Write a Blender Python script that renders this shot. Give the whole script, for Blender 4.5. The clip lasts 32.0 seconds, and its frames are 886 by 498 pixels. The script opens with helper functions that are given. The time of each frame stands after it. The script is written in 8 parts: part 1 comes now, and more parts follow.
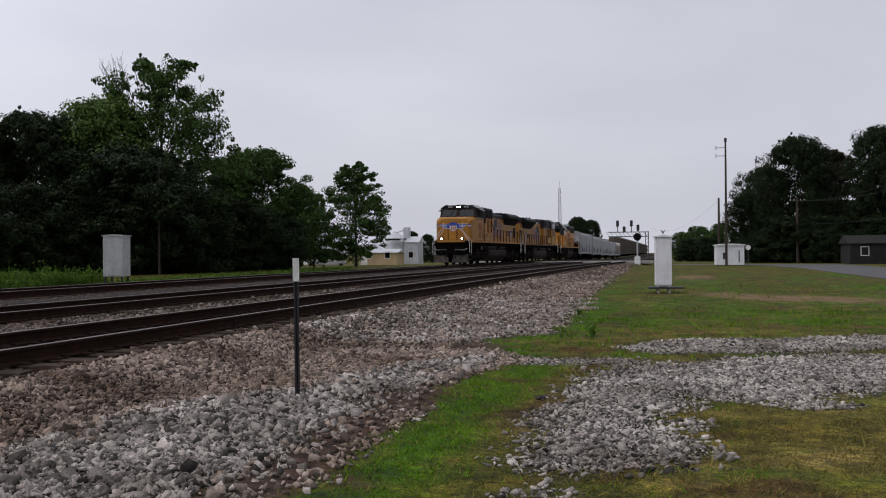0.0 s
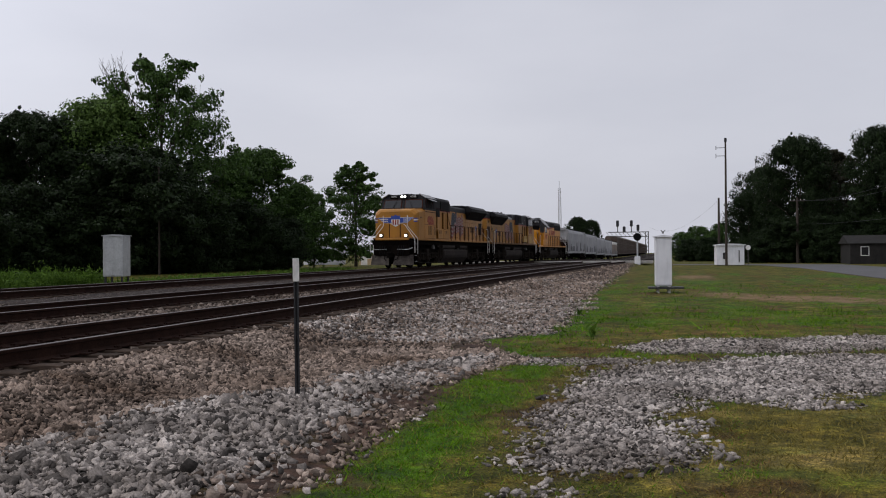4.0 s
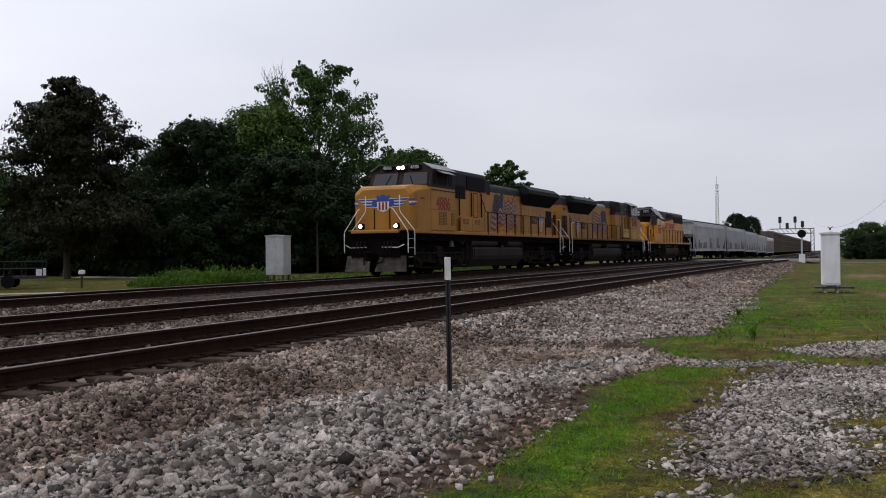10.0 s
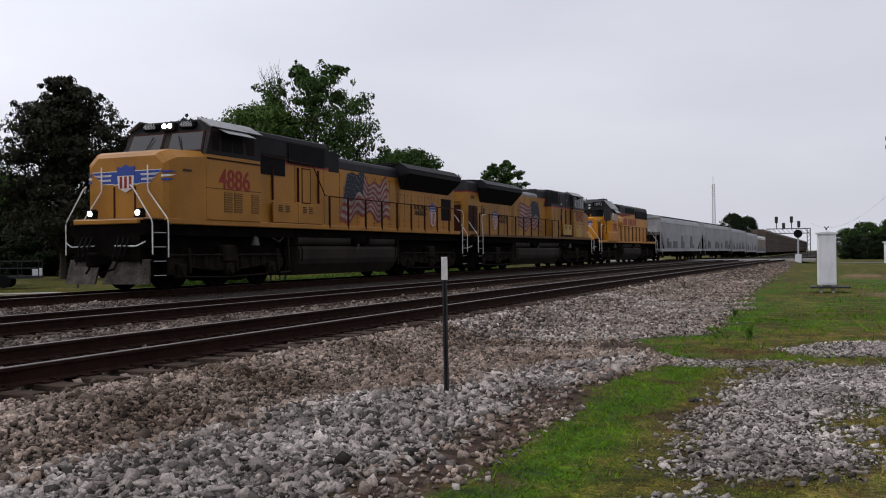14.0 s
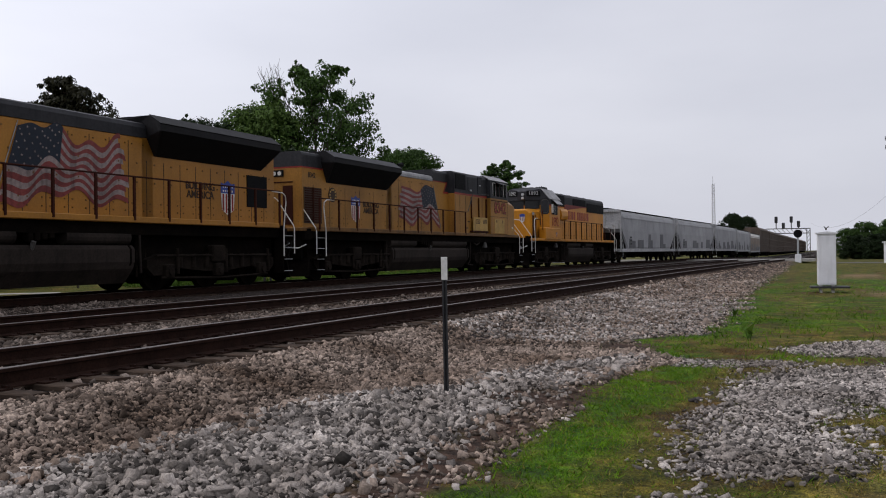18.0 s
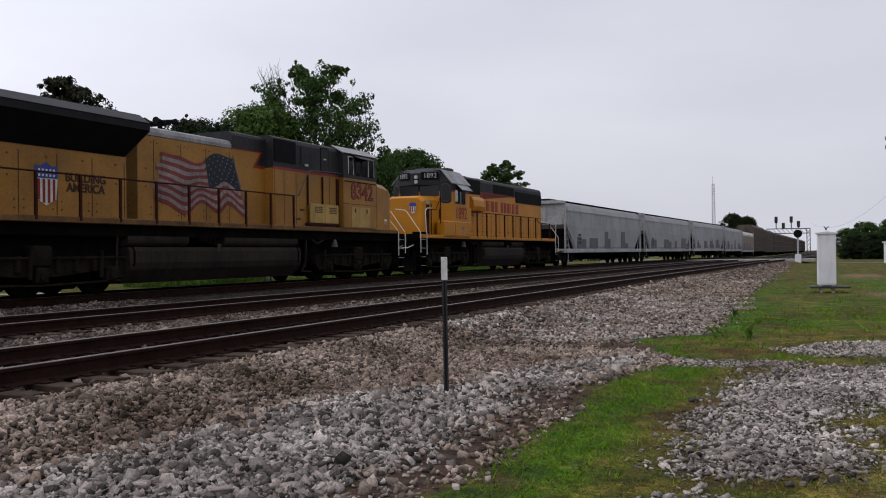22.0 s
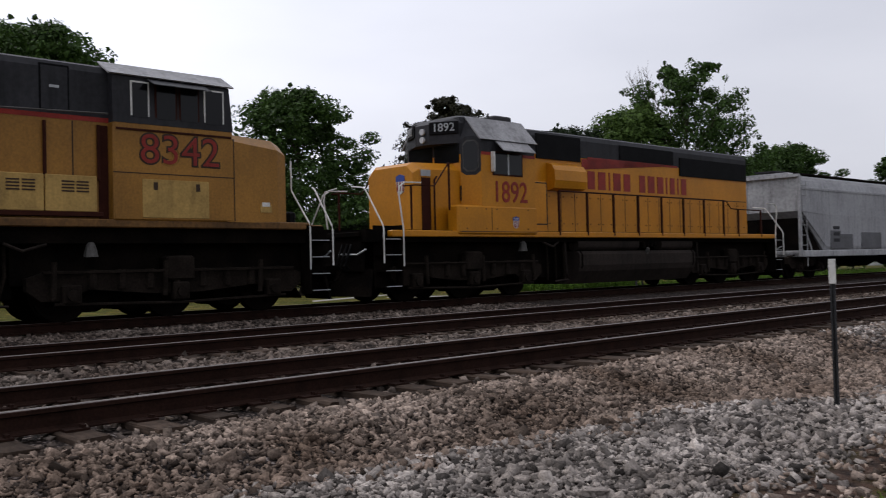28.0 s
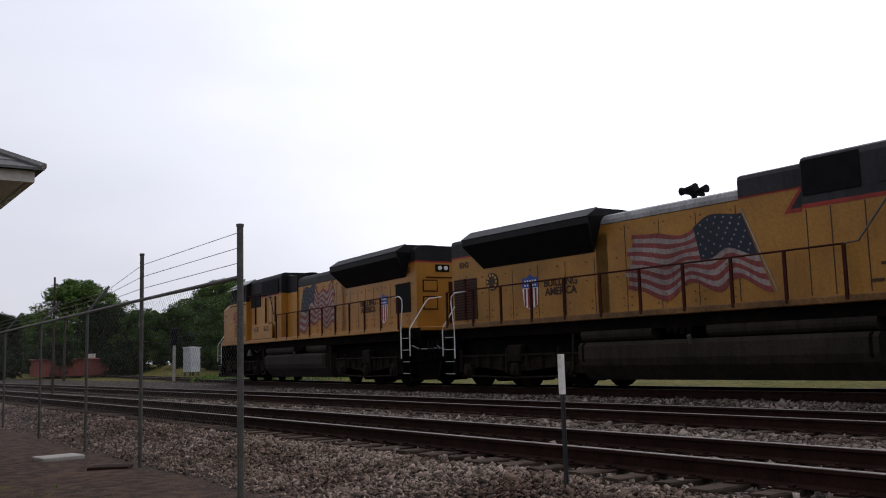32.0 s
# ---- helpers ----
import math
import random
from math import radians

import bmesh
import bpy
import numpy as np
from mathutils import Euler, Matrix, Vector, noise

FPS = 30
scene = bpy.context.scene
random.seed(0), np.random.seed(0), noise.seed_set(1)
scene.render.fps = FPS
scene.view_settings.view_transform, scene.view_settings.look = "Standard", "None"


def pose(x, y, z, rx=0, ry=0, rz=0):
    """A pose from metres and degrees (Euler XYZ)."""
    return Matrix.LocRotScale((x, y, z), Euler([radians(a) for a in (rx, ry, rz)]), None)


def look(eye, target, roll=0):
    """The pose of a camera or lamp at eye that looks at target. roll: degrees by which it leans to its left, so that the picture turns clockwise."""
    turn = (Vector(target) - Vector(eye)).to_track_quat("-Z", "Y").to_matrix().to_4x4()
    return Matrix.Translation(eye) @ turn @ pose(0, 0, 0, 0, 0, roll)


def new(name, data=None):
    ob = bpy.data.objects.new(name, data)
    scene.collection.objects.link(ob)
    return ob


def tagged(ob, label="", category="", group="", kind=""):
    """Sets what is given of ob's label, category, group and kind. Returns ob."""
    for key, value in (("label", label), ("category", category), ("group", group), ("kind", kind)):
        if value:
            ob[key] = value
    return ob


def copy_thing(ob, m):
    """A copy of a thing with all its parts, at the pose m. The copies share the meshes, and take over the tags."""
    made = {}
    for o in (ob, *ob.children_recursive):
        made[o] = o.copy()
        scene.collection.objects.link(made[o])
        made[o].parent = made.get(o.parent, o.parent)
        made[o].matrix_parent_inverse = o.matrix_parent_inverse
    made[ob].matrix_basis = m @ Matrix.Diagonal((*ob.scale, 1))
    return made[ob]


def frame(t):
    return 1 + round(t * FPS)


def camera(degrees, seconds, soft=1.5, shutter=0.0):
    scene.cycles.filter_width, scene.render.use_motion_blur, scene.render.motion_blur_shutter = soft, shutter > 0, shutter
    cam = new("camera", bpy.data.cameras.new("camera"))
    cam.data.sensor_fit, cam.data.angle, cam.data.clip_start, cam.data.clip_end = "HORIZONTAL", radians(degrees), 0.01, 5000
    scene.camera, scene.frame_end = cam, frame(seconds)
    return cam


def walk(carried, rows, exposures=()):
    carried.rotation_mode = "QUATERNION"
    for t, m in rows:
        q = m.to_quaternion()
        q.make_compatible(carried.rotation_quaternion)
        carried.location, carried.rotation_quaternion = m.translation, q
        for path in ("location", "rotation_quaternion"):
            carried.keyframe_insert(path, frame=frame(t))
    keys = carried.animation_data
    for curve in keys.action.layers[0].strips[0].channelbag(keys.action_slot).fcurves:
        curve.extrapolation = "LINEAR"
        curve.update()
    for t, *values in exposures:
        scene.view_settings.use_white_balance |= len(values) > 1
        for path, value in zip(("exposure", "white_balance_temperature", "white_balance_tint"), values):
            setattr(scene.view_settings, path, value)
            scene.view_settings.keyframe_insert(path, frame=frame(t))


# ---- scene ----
cam = camera(51.78, 32.0, soft=1.05, shutter=0.08)
EYE = (0.0, 0.0, 0.988)


def aim(yaw, tilt, lean):
    """Camera pose: yaw from the track's line towards the left, tilt upwards, lean."""
    return pose(*EYE, 90 + tilt, 0, yaw) @ pose(0, 0, 0, 0, 0, lean)


walk(cam, [(0, aim(13.95, 0.27, -0.42)), (5.8, aim(13.95, 0.27, -0.42)), (6, aim(14.25, 0.20, -0.47)), (6.5, aim(18.44, 0.30, -0.66)),
           (7, aim(22.61, 0.32, -0.67)), (7.5, aim(24.19, 0.31, -0.56)), (8, aim(24.16, 0.31, -0.59)), (8.5, aim(23.82, 0.27, -0.59)),
           (9, aim(23.62, 0.27, -0.60)), (9.5, aim(23.49, 0.27, -0.61)), (10, aim(23.39, 0.27, -0.61)), (11, aim(23.29, 0.27, -0.60)),
           (12, aim(23.24, 0.27, -0.60)), (14, aim(23.19, 0.26, -0.60)), (26.7, aim(23.18, 0.28, -0.63)), (27, aim(23.30, 0.40, -0.68)),
           (27.5, aim(30.52, 0.62, -0.91)), (28, aim(46.16, 0.91, -1.29)), (28.5, aim(61.20, 1.43, -1.40)), (29, aim(79.17, 2.12, -1.57)),
           (29.3, aim(90.05, 2.59, -1.95)), (29.5, aim(96.98, 2.80, -2.32)), (29.8, aim(107.04, 3.60, -2.11)), (30, aim(114.04, 4.25, -2.17)),
           (30.5, aim(133.31, 6.42, -2.02)), (31, aim(145.11, 7.01, -1.82)), (31.5, aim(144.61, 6.82, -1.66)), (32, aim(144.54, 6.72, -1.63))],
     exposures=[(0, -0.38), (7.0, -0.38), (8.4, -0.24), (27.2, -0.24), (28.0, -0.28), (28.6, -0.2), (29.4, 0.05), (30, 0.2), (30.6, 0.05), (31, -0.02), (31.5, -0.16), (32, -0.3)])

# ---- light: an overcast sky, brighter behind the train
SUN_AZ, SUN_EL = 106, 46
world = bpy.data.worlds.new("sky")
scene.world = world
world.use_nodes = True


def sky_nodes():
    nt = world.node_tree
    n, l = nt.nodes, nt.links
    bg = n["Background"]
    sky = n.new("ShaderNodeTexSky")
    sky.sky_type, sky.sun_disc = "NISHITA", False
    sky.sun_elevation, sky.sun_rotation = radians(SUN_EL), radians(-SUN_AZ)
    sky.dust_density = 4.0
    coord = n.new("ShaderNodeTexCoord")
    stretch = n.new("ShaderNodeMapping")
    stretch.inputs["Scale"].default_value = (1.0, 1.0, 3.2)
    clouds = n.new("ShaderNodeTexNoise")
    clouds.inputs["Scale"].default_value, clouds.inputs["Detail"].default_value, clouds.inputs["Roughness"].default_value = 1.9, 7, 0.5
    ramp = n.new("ShaderNodeValToRGB")
    ramp.color_ramp.elements[0].position, ramp.color_ramp.elements[0].color = 0.30, (7.3, 7.45, 8.45, 1)
    ramp.color_ramp.elements[1].position, ramp.color_ramp.elements[1].color = 0.72, (8.75, 8.85, 9.8, 1)
    mix = n.new("ShaderNodeMixRGB")
    mix.inputs[0].default_value = 0.88
    l.new(coord.outputs["Generated"], stretch.inputs[0])
    l.new(stretch.outputs[0], clouds.inputs["Vector"])
    l.new(clouds.outputs["Fac"], ramp.inputs[0])
    l.new(sky.outputs[0], mix.inputs[1])
    l.new(ramp.outputs[0], mix.inputs[2])
    # the cloud cover is brighter round the hidden sun
    dot = n.new("ShaderNodeVectorMath")
    dot.operation = "DOT_PRODUCT"
    az, el = radians(SUN_AZ), radians(SUN_EL)
    dot.inputs[1].default_value = (-math.sin(az) * math.cos(el), math.cos(az) * math.cos(el), math.sin(el))
    l.new(coord.outputs["Generated"], dot.inputs[0])
    span = n.new("ShaderNodeMapRange")
    span.inputs["From Min"].default_value, span.inputs["From Max"].default_value = -0.05, 0.95
    l.new(dot.outputs["Value"], span.inputs["Value"])
    power = n.new("ShaderNodeMath")
    power.operation = "POWER"
    power.inputs[1].default_value = 2.2
    l.new(span.outputs[0], power.inputs[0])
    gain = n.new("ShaderNodeMath")
    gain.operation = "MULTIPLY_ADD"
    gain.inputs[1].default_value, gain.inputs[2].default_value = 1.1, 1.0
    l.new(power.outputs[0], gain.inputs[0])
    dim = n.new("ShaderNodeMapRange")
    dim.inputs["From Min"].default_value, dim.inputs["From Max"].default_value = -0.8, -0.26
    dim.inputs["To Min"].default_value, dim.inputs["To Max"].default_value = 0.36, 1.0
    dim.interpolation_type = "SMOOTHSTEP"
    l.new(dot.outputs["Value"], dim.inputs["Value"])
    total = n.new("ShaderNodeMath")
    total.operation = "MULTIPLY"
    l.new(gain.outputs[0], total.inputs[0])
    l.new(dim.outputs[0], total.inputs[1])
    scaled = n.new("ShaderNodeMixRGB")
    scaled.blend_type = "MULTIPLY"
    scaled.inputs[0].default_value = 1.0
    l.new(mix.outputs[0], scaled.inputs[1])
    l.new(total.outputs[0], scaled.inputs[2])
    l.new(scaled.outputs[0], bg.inputs[0])
    bg.inputs[1].default_value = 0.104


sky_nodes()
lamp = bpy.data.lights.new("sun", "SUN")
lamp.energy, lamp.angle, lamp.color = 0.5, radians(25), (1.0, 0.96, 0.9)
sun = new("sun", lamp)
_az = radians(SUN_AZ)
_from = Vector((-math.sin(_az) * math.cos(radians(SUN_EL)), math.cos(_az) * math.cos(radians(SUN_EL)), math.sin(radians(SUN_EL))))
sun.matrix_basis = look(_from * 100, (0, 0, 0))


# ---- materials
def material(name, color, rough=0.8, metal=0.0, dark=0.7, scale=1.5, fine=30.0, bump=0.15, light=1.12, stretch=(1, 1, 1), per_object=0.0, per_island=0.0, tint=None, streak=0.0, spec=0.3):
    """A surface with stains at one scale and grain at another, and relief."""
    m = bpy.data.materials.new(name)
    m.use_nodes = True
    n, l = m.node_tree.nodes, m.node_tree.links
    b = n["Principled BSDF"]
    b.inputs["Roughness"].default_value, b.inputs["Metallic"].default_value = rough, metal
    b.inputs["Specular IOR Level"].default_value = spec
    tc = n.new("ShaderNodeTexCoord")
    mp = n.new("ShaderNodeMapping")
    mp.inputs["Scale"].default_value = stretch
    l.new(tc.outputs["Object"], mp.inputs[0])

    def noise_of(s, detail):
        t = n.new("ShaderNodeTexNoise")
        t.inputs["Scale"].default_value, t.inputs["Detail"].default_value = s, detail
        l.new(mp.outputs[0], t.inputs["Vector"])
        return t

    big, small = noise_of(scale, 5), noise_of(fine, 3)
    r1 = n.new("ShaderNodeValToRGB")
    c2 = tint or tuple(c * dark for c in color)
    r1.color_ramp.elements[0].position, r1.color_ramp.elements[0].color = 0.32, (*c2, 1)
    r1.color_ramp.elements[1].position, r1.color_ramp.elements[1].color = 0.62, (*color, 1)
    l.new(big.outputs["Fac"], r1.inputs[0])
    grain = n.new("ShaderNodeMapRange")
    grain.inputs["From Min"].default_value, grain.inputs["From Max"].default_value = 0.3, 0.7
    grain.inputs["To Min"].default_value, grain.inputs["To Max"].default_value = dark + 0.1, light
    l.new(small.outputs["Fac"], grain.inputs["Value"])
    mul = n.new("ShaderNodeMixRGB")
    mul.blend_type = "MULTIPLY"
    mul.inputs[0].default_value = 1.0
    l.new(r1.outputs[0], mul.inputs[1])
    l.new(grain.outputs[0], mul.inputs[2])
    last = mul.outputs[0]
    if streak:
        mp2 = n.new("ShaderNodeMapping")
        mp2.inputs["Scale"].default_value = (4.0, 4.0, 0.5)
        l.new(tc.outputs["Object"], mp2.inputs[0])
        st = n.new("ShaderNodeTexNoise")
        st.inputs["Scale"].default_value, st.inputs["Detail"].default_value = 1.6, 8
        l.new(mp2.outputs[0], st.inputs["Vector"])
        rr = n.new("ShaderNodeMapRange")
        rr.inputs["From Min"].default_value, rr.inputs["From Max"].default_value = 0.5, 0.72
        rr.inputs["To Min"].default_value, rr.inputs["To Max"].default_value = 1.0, 1.0 - streak
        l.new(st.outputs["Fac"], rr.inputs["Value"])
        mu = n.new("ShaderNodeMixRGB")
        mu.blend_type = "MULTIPLY"
        mu.inputs[0].default_value = 1.0
        l.new(last, mu.inputs[1])
        l.new(rr.outputs[0], mu.inputs[2])
        last = mu.outputs[0]
    if per_object or per_island:
        src = n.new("ShaderNodeObjectInfo").outputs["Random"] if per_object else n.new("ShaderNodeNewGeometry").outputs["Random Per Island"]
        amount = per_object or per_island
        v = n.new("ShaderNodeMapRange")
        v.inputs["To Min"].default_value, v.inputs["To Max"].default_value = 1 - amount, 1 + amount
        l.new(src, v.inputs["Value"])
        m2 = n.new("ShaderNodeMixRGB")
        m2.blend_type = "MULTIPLY"
        m2.inputs[0].default_value = 1.0
        l.new(last, m2.inputs[1])
        l.new(v.outputs[0], m2.inputs[2])
        last = m2.outputs[0]
    l.new(last, b.inputs["Base Color"])
    if bump:
        bp = n.new("ShaderNodeBump")
        bp.inputs["Strength"].default_value, bp.inputs["Distance"].default_value = bump, 0.02
        l.new(small.outputs["Fac"], bp.inputs["Height"])
        l.new(bp.outputs[0], b.inputs["Normal"])
    return m


def glow(name, color, strength):
    m = bpy.data.materials.new(name)
    m.use_nodes = True
    b = m.node_tree.nodes["Principled BSDF"]
    b.inputs["Emission Color"].default_value = (*color, 1)
    b.inputs["Emission Strength"].default_value = strength
    return m


def leaf_material(name, a, b_, rough=0.6):
    m = bpy.data.materials.new(name)
    m.use_nodes = True
    n, l = m.node_tree.nodes, m.node_tree.links
    b = n["Principled BSDF"]
    b.inputs["Roughness"].default_value = rough
    b.inputs["Specular IOR Level"].default_value = 0.12
    g = n.new("ShaderNodeNewGeometry")
    tc = n.new("ShaderNodeTexCoord")
    t = n.new("ShaderNodeTexNoise")
    t.inputs["Scale"].default_value, t.inputs["Detail"].default_value = 0.55, 3
    l.new(tc.outputs["Object"], t.inputs["Vector"])
    add = n.new("ShaderNodeMath")
    add.operation = "MULTIPLY_ADD"
    add.inputs[1].default_value, add.inputs[2].default_value = 0.45, 0.0
    l.new(g.outputs["Random Per Island"], add.inputs[0])
    ad2 = n.new("ShaderNodeMath")
    ad2.operation = "MULTIPLY_ADD"
    ad2.inputs[1].default_value = 0.75
    l.new(t.outputs["Fac"], ad2.inputs[0])
    l.new(add.outputs[0], ad2.inputs[2])
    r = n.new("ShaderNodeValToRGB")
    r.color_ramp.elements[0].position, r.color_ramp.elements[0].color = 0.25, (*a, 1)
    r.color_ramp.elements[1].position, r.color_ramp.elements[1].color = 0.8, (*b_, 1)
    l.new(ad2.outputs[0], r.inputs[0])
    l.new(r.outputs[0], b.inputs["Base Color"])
    tr = n.new("ShaderNodeBsdfTranslucent")
    l.new(r.outputs[0], tr.inputs["Color"])
    mx = n.new("ShaderNodeMixShader")
    mx.inputs[0].default_value = 0.2
    l.new(b.outputs[0], mx.inputs[1])
    l.new(tr.outputs[0], mx.inputs[2])
    l.new(mx.outputs[0], n["Material Output"].inputs["Surface"])
    return m


def glass_material(name, color, rough=0.08):
    m = bpy.data.materials.new(name)
    m.use_nodes = True
    b = m.node_tree.nodes["Principled BSDF"]
    b.inputs["Base Color"].default_value = (*color, 1)
    b.inputs["Roughness"].default_value = rough
    b.inputs["Specular IOR Level"].default_value = 0.3
    return m


# grey house boards with the shade of the trees put into the colour
SHADED_BOARDS = material("tree_shaded_boards", (0.02, 0.018, 0.016), 0.85, dark=0.6, scale=1.5, fine=12, bump=0.1, streak=0.4)
YELLOW = material("yellow_paint", (0.385, 0.168, 0.02), 0.45, dark=0.76, scale=0.7, fine=22, bump=0.02, streak=0.07, light=1.05)
YELLOW_DIRTY = material("dirty_yellow_paint", (0.375, 0.176, 0.029), 0.5, dark=0.66, scale=0.6, fine=22, bump=0.02, streak=0.1, light=1.05)
SILL = material("grimy_yellow_sill", (0.2, 0.095, 0.024), 0.6, dark=0.45, scale=0.8, fine=16, bump=0.03, streak=0.3)
YELLOW_BRIGHT = material("fresh_yellow_paint", (0.56, 0.222, 0.008), 0.42, dark=0.78, scale=0.7, fine=20, bump=0.02, streak=0.08, light=1.05)
YELLOW_PALE = material("faded_yellow_paint", (0.46, 0.29, 0.085), 0.6, dark=0.72, scale=2, fine=20, bump=0.03, streak=0.2)
GREY = material("dark_grey_paint", (0.03, 0.03, 0.034), 0.6, dark=0.65, scale=1.0, fine=12, bump=0.03, streak=0.4, spec=0.2)
ROOF_GREY = material("pale_grey_roof_paint", (0.3, 0.295, 0.3), 0.5, dark=0.65, scale=1.2, fine=16, bump=0.03, streak=0.35)
BLACK = material("black_grille", (0.007, 0.007, 0.008), 0.75, dark=0.6, scale=3, fine=60, bump=0.2, spec=0.1)
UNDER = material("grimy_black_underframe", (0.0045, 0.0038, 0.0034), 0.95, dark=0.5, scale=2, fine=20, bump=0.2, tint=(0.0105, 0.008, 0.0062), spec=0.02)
TANK = material("dusty_grey_tank", (0.033, 0.025, 0.0205), 0.85, dark=0.6, scale=1.2, fine=18, bump=0.08, streak=0.4, spec=0.15)
RED = material("red_paint", (0.27, 0.022, 0.014), 0.5, dark=0.7, scale=2, fine=20, bump=0.02)
FLAG_RED = material("faded_flag_red", (0.23, 0.046, 0.042), 0.6, dark=0.6, scale=1.2, fine=12, bump=0.02, streak=0.4)
SOOT = material("sooty_dark_paint", (0.015, 0.0145, 0.016), 0.65, dark=0.6, scale=1.0, fine=14, bump=0.03, streak=0.2, spec=0.15)
TRUCK = material("dusty_black_truck", (0.022, 0.017, 0.0135), 0.9, dark=0.5, scale=3, fine=24, bump=0.2, spec=0.05)
PLOUGH = material("scuffed_plough_steel", (0.085, 0.072, 0.062), 0.7, dark=0.45, scale=3, fine=16, bump=0.1, spec=0.1)
LATCH = material("dirty_yellow_latch", (0.17, 0.082, 0.018), 0.6, dark=0.7, bump=0)
CAR_TAN = material("dusty_tan_car_paint", (0.27, 0.215, 0.17), 0.75, dark=0.7, scale=0.6, fine=9, bump=0.04, streak=0.3)
FLAG_WHITE = material("faded_flag_white", (0.32, 0.255, 0.24), 0.6, dark=0.6, scale=1.2, fine=12, bump=0.02, streak=0.45)
FLAG_BLUE = material("faded_flag_blue", (0.01, 0.0165, 0.03), 0.6, dark=0.7, scale=1.2, fine=12, bump=0.02)
BLUE = material("blue_paint", (0.03, 0.06, 0.28), 0.5, dark=0.8, scale=2, fine=20, bump=0.02)
WHITE = material("white_paint", (0.72, 0.7, 0.66), 0.5, dark=0.75, scale=2, fine=20, bump=0.03)
BROWN = material("brown_lettering", (0.04, 0.02, 0.01), 0.6, dark=0.8, bump=0)
RAIL_DARK = material("dark_handrail", (0.045, 0.013, 0.008), 0.7, dark=0.7, scale=4, bump=0.05, spec=0.08)
GLASS = glass_material("dark_cab_glass", (0.006, 0.006, 0.007), 0.12)
WINDSCREEN = glass_material("grey_windscreen", (0.022, 0.023, 0.025), 0.1)
LIGHT = glow("headlight_glow", (1.0, 0.93, 0.82), 9.0)
CAR_GREY = material("weathered_grey_car_paint", (0.36, 0.36, 0.372), 0.65, dark=0.78, scale=0.5, fine=9, bump=0.03, streak=0.28)
CAR_PALE = material("pale_grey_car_paint", (0.46, 0.46, 0.465), 0.65, dark=0.68, scale=0.8, fine=9, bump=0.03, streak=0.5)
CAR_PATCH = material("repainted_grey_patch", (0.135, 0.135, 0.142), 0.65, dark=0.75, scale=1, fine=9, bump=0.02, streak=0.2)
CAR_BROWN = material("rust_brown_car_paint", (0.115, 0.085, 0.066), 0.8, dark=0.65, scale=0.6, fine=9, bump=0.05, streak=0.4, per_object=0.15)
RUST = material("rusty_rail_side", (0.027, 0.0125, 0.0085), 0.9, dark=0.6, scale=5, fine=40, bump=0.2, spec=0.1)
STEEL = material("worn_rail_head", (0.2, 0.178, 0.165), 0.55, metal=0.75, dark=0.7, scale=2, fine=30, bump=0.03)
TIE = material("weathered_tie_wood", (0.066, 0.046, 0.034), 0.95, dark=0.5, scale=3, fine=24, bump=0.5, stretch=(0.3, 1, 1), per_object=0.35, spec=0.1)
TIE_FAR = material("tie_wood", (0.06, 0.044, 0.034), 0.9, dark=0.55, scale=3, fine=24, bump=0.3, per_island=0.3)
STONE = material("ballast_stone", (0.32, 0.252, 0.205), 0.95, dark=0.45, scale=0.7, fine=60, bump=0.3, per_island=0.8, tint=(0.135, 0.095, 0.07), spec=0.12)
STONE_BROWN = material("dirty_brown_ballast_stone", (0.235, 0.178, 0.145), 0.95, dark=0.45, scale=0.8, fine=60, bump=0.3, per_island=0.8, tint=(0.1, 0.066, 0.048), spec=0.1)
STONE_GRIMY = material("grimy_ballast_stone", (0.19, 0.155, 0.13), 0.95, dark=0.5, scale=0.9, fine=60, bump=0.3, per_island=0.75, tint=(0.085, 0.062, 0.05), spec=0.1)
STONE_PALE = material("pale_ballast_stone", (0.395, 0.352, 0.318), 0.95, dark=0.45, scale=0.9, fine=60, bump=0.3, per_island=0.85, tint=(0.175, 0.15, 0.13), spec=0.12)
BARK = material("bark", (0.07, 0.055, 0.042), 0.95, dark=0.55, scale=3, fine=25, bump=0.6, stretch=(1, 1, 0.25))
LEAF_A = leaf_material("mid_green_leaves", (0.005, 0.013, 0.003), (0.062, 0.118, 0.024))
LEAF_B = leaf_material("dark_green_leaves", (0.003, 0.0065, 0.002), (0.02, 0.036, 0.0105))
LEAF_C = leaf_material("yellow_green_leaves", (0.02, 0.04, 0.007), (0.1, 0.165, 0.036))
LEAF_PINE = leaf_material("pine_needles", (0.005, 0.0062, 0.0035), (0.034, 0.033, 0.016))
WEED = leaf_material("rank_weeds", (0.016, 0.045, 0.004), (0.105, 0.185, 0.025), 0.7)
GRASS_A = leaf_material("bright_grass", (0.018, 0.058, 0.002), (0.14, 0.265, 0.008), 0.7)
GRASS_B = leaf_material("dry_grass", (0.05, 0.044, 0.006), (0.26, 0.21, 0.055), 0.7)
GRASS_DEAD = leaf_material("dead_grass", (0.045, 0.025, 0.008), (0.17, 0.105, 0.04), 0.8)
CABINET = material("white_cabinet_paint", (0.74, 0.74, 0.76), 0.45, dark=0.9, scale=1.5, fine=12, bump=0.02, streak=0.12, light=1.02)
ALUMINIUM = material("dull_aluminium", (0.46, 0.47, 0.48), 0.45, metal=0.3, dark=0.8, scale=2, fine=15, bump=0.02, streak=0.15)
GALV = material("weathered_galvanised_steel", (0.10, 0.095, 0.088), 0.6, metal=0.3, dark=0.65, scale=4, fine=30, bump=0.08)
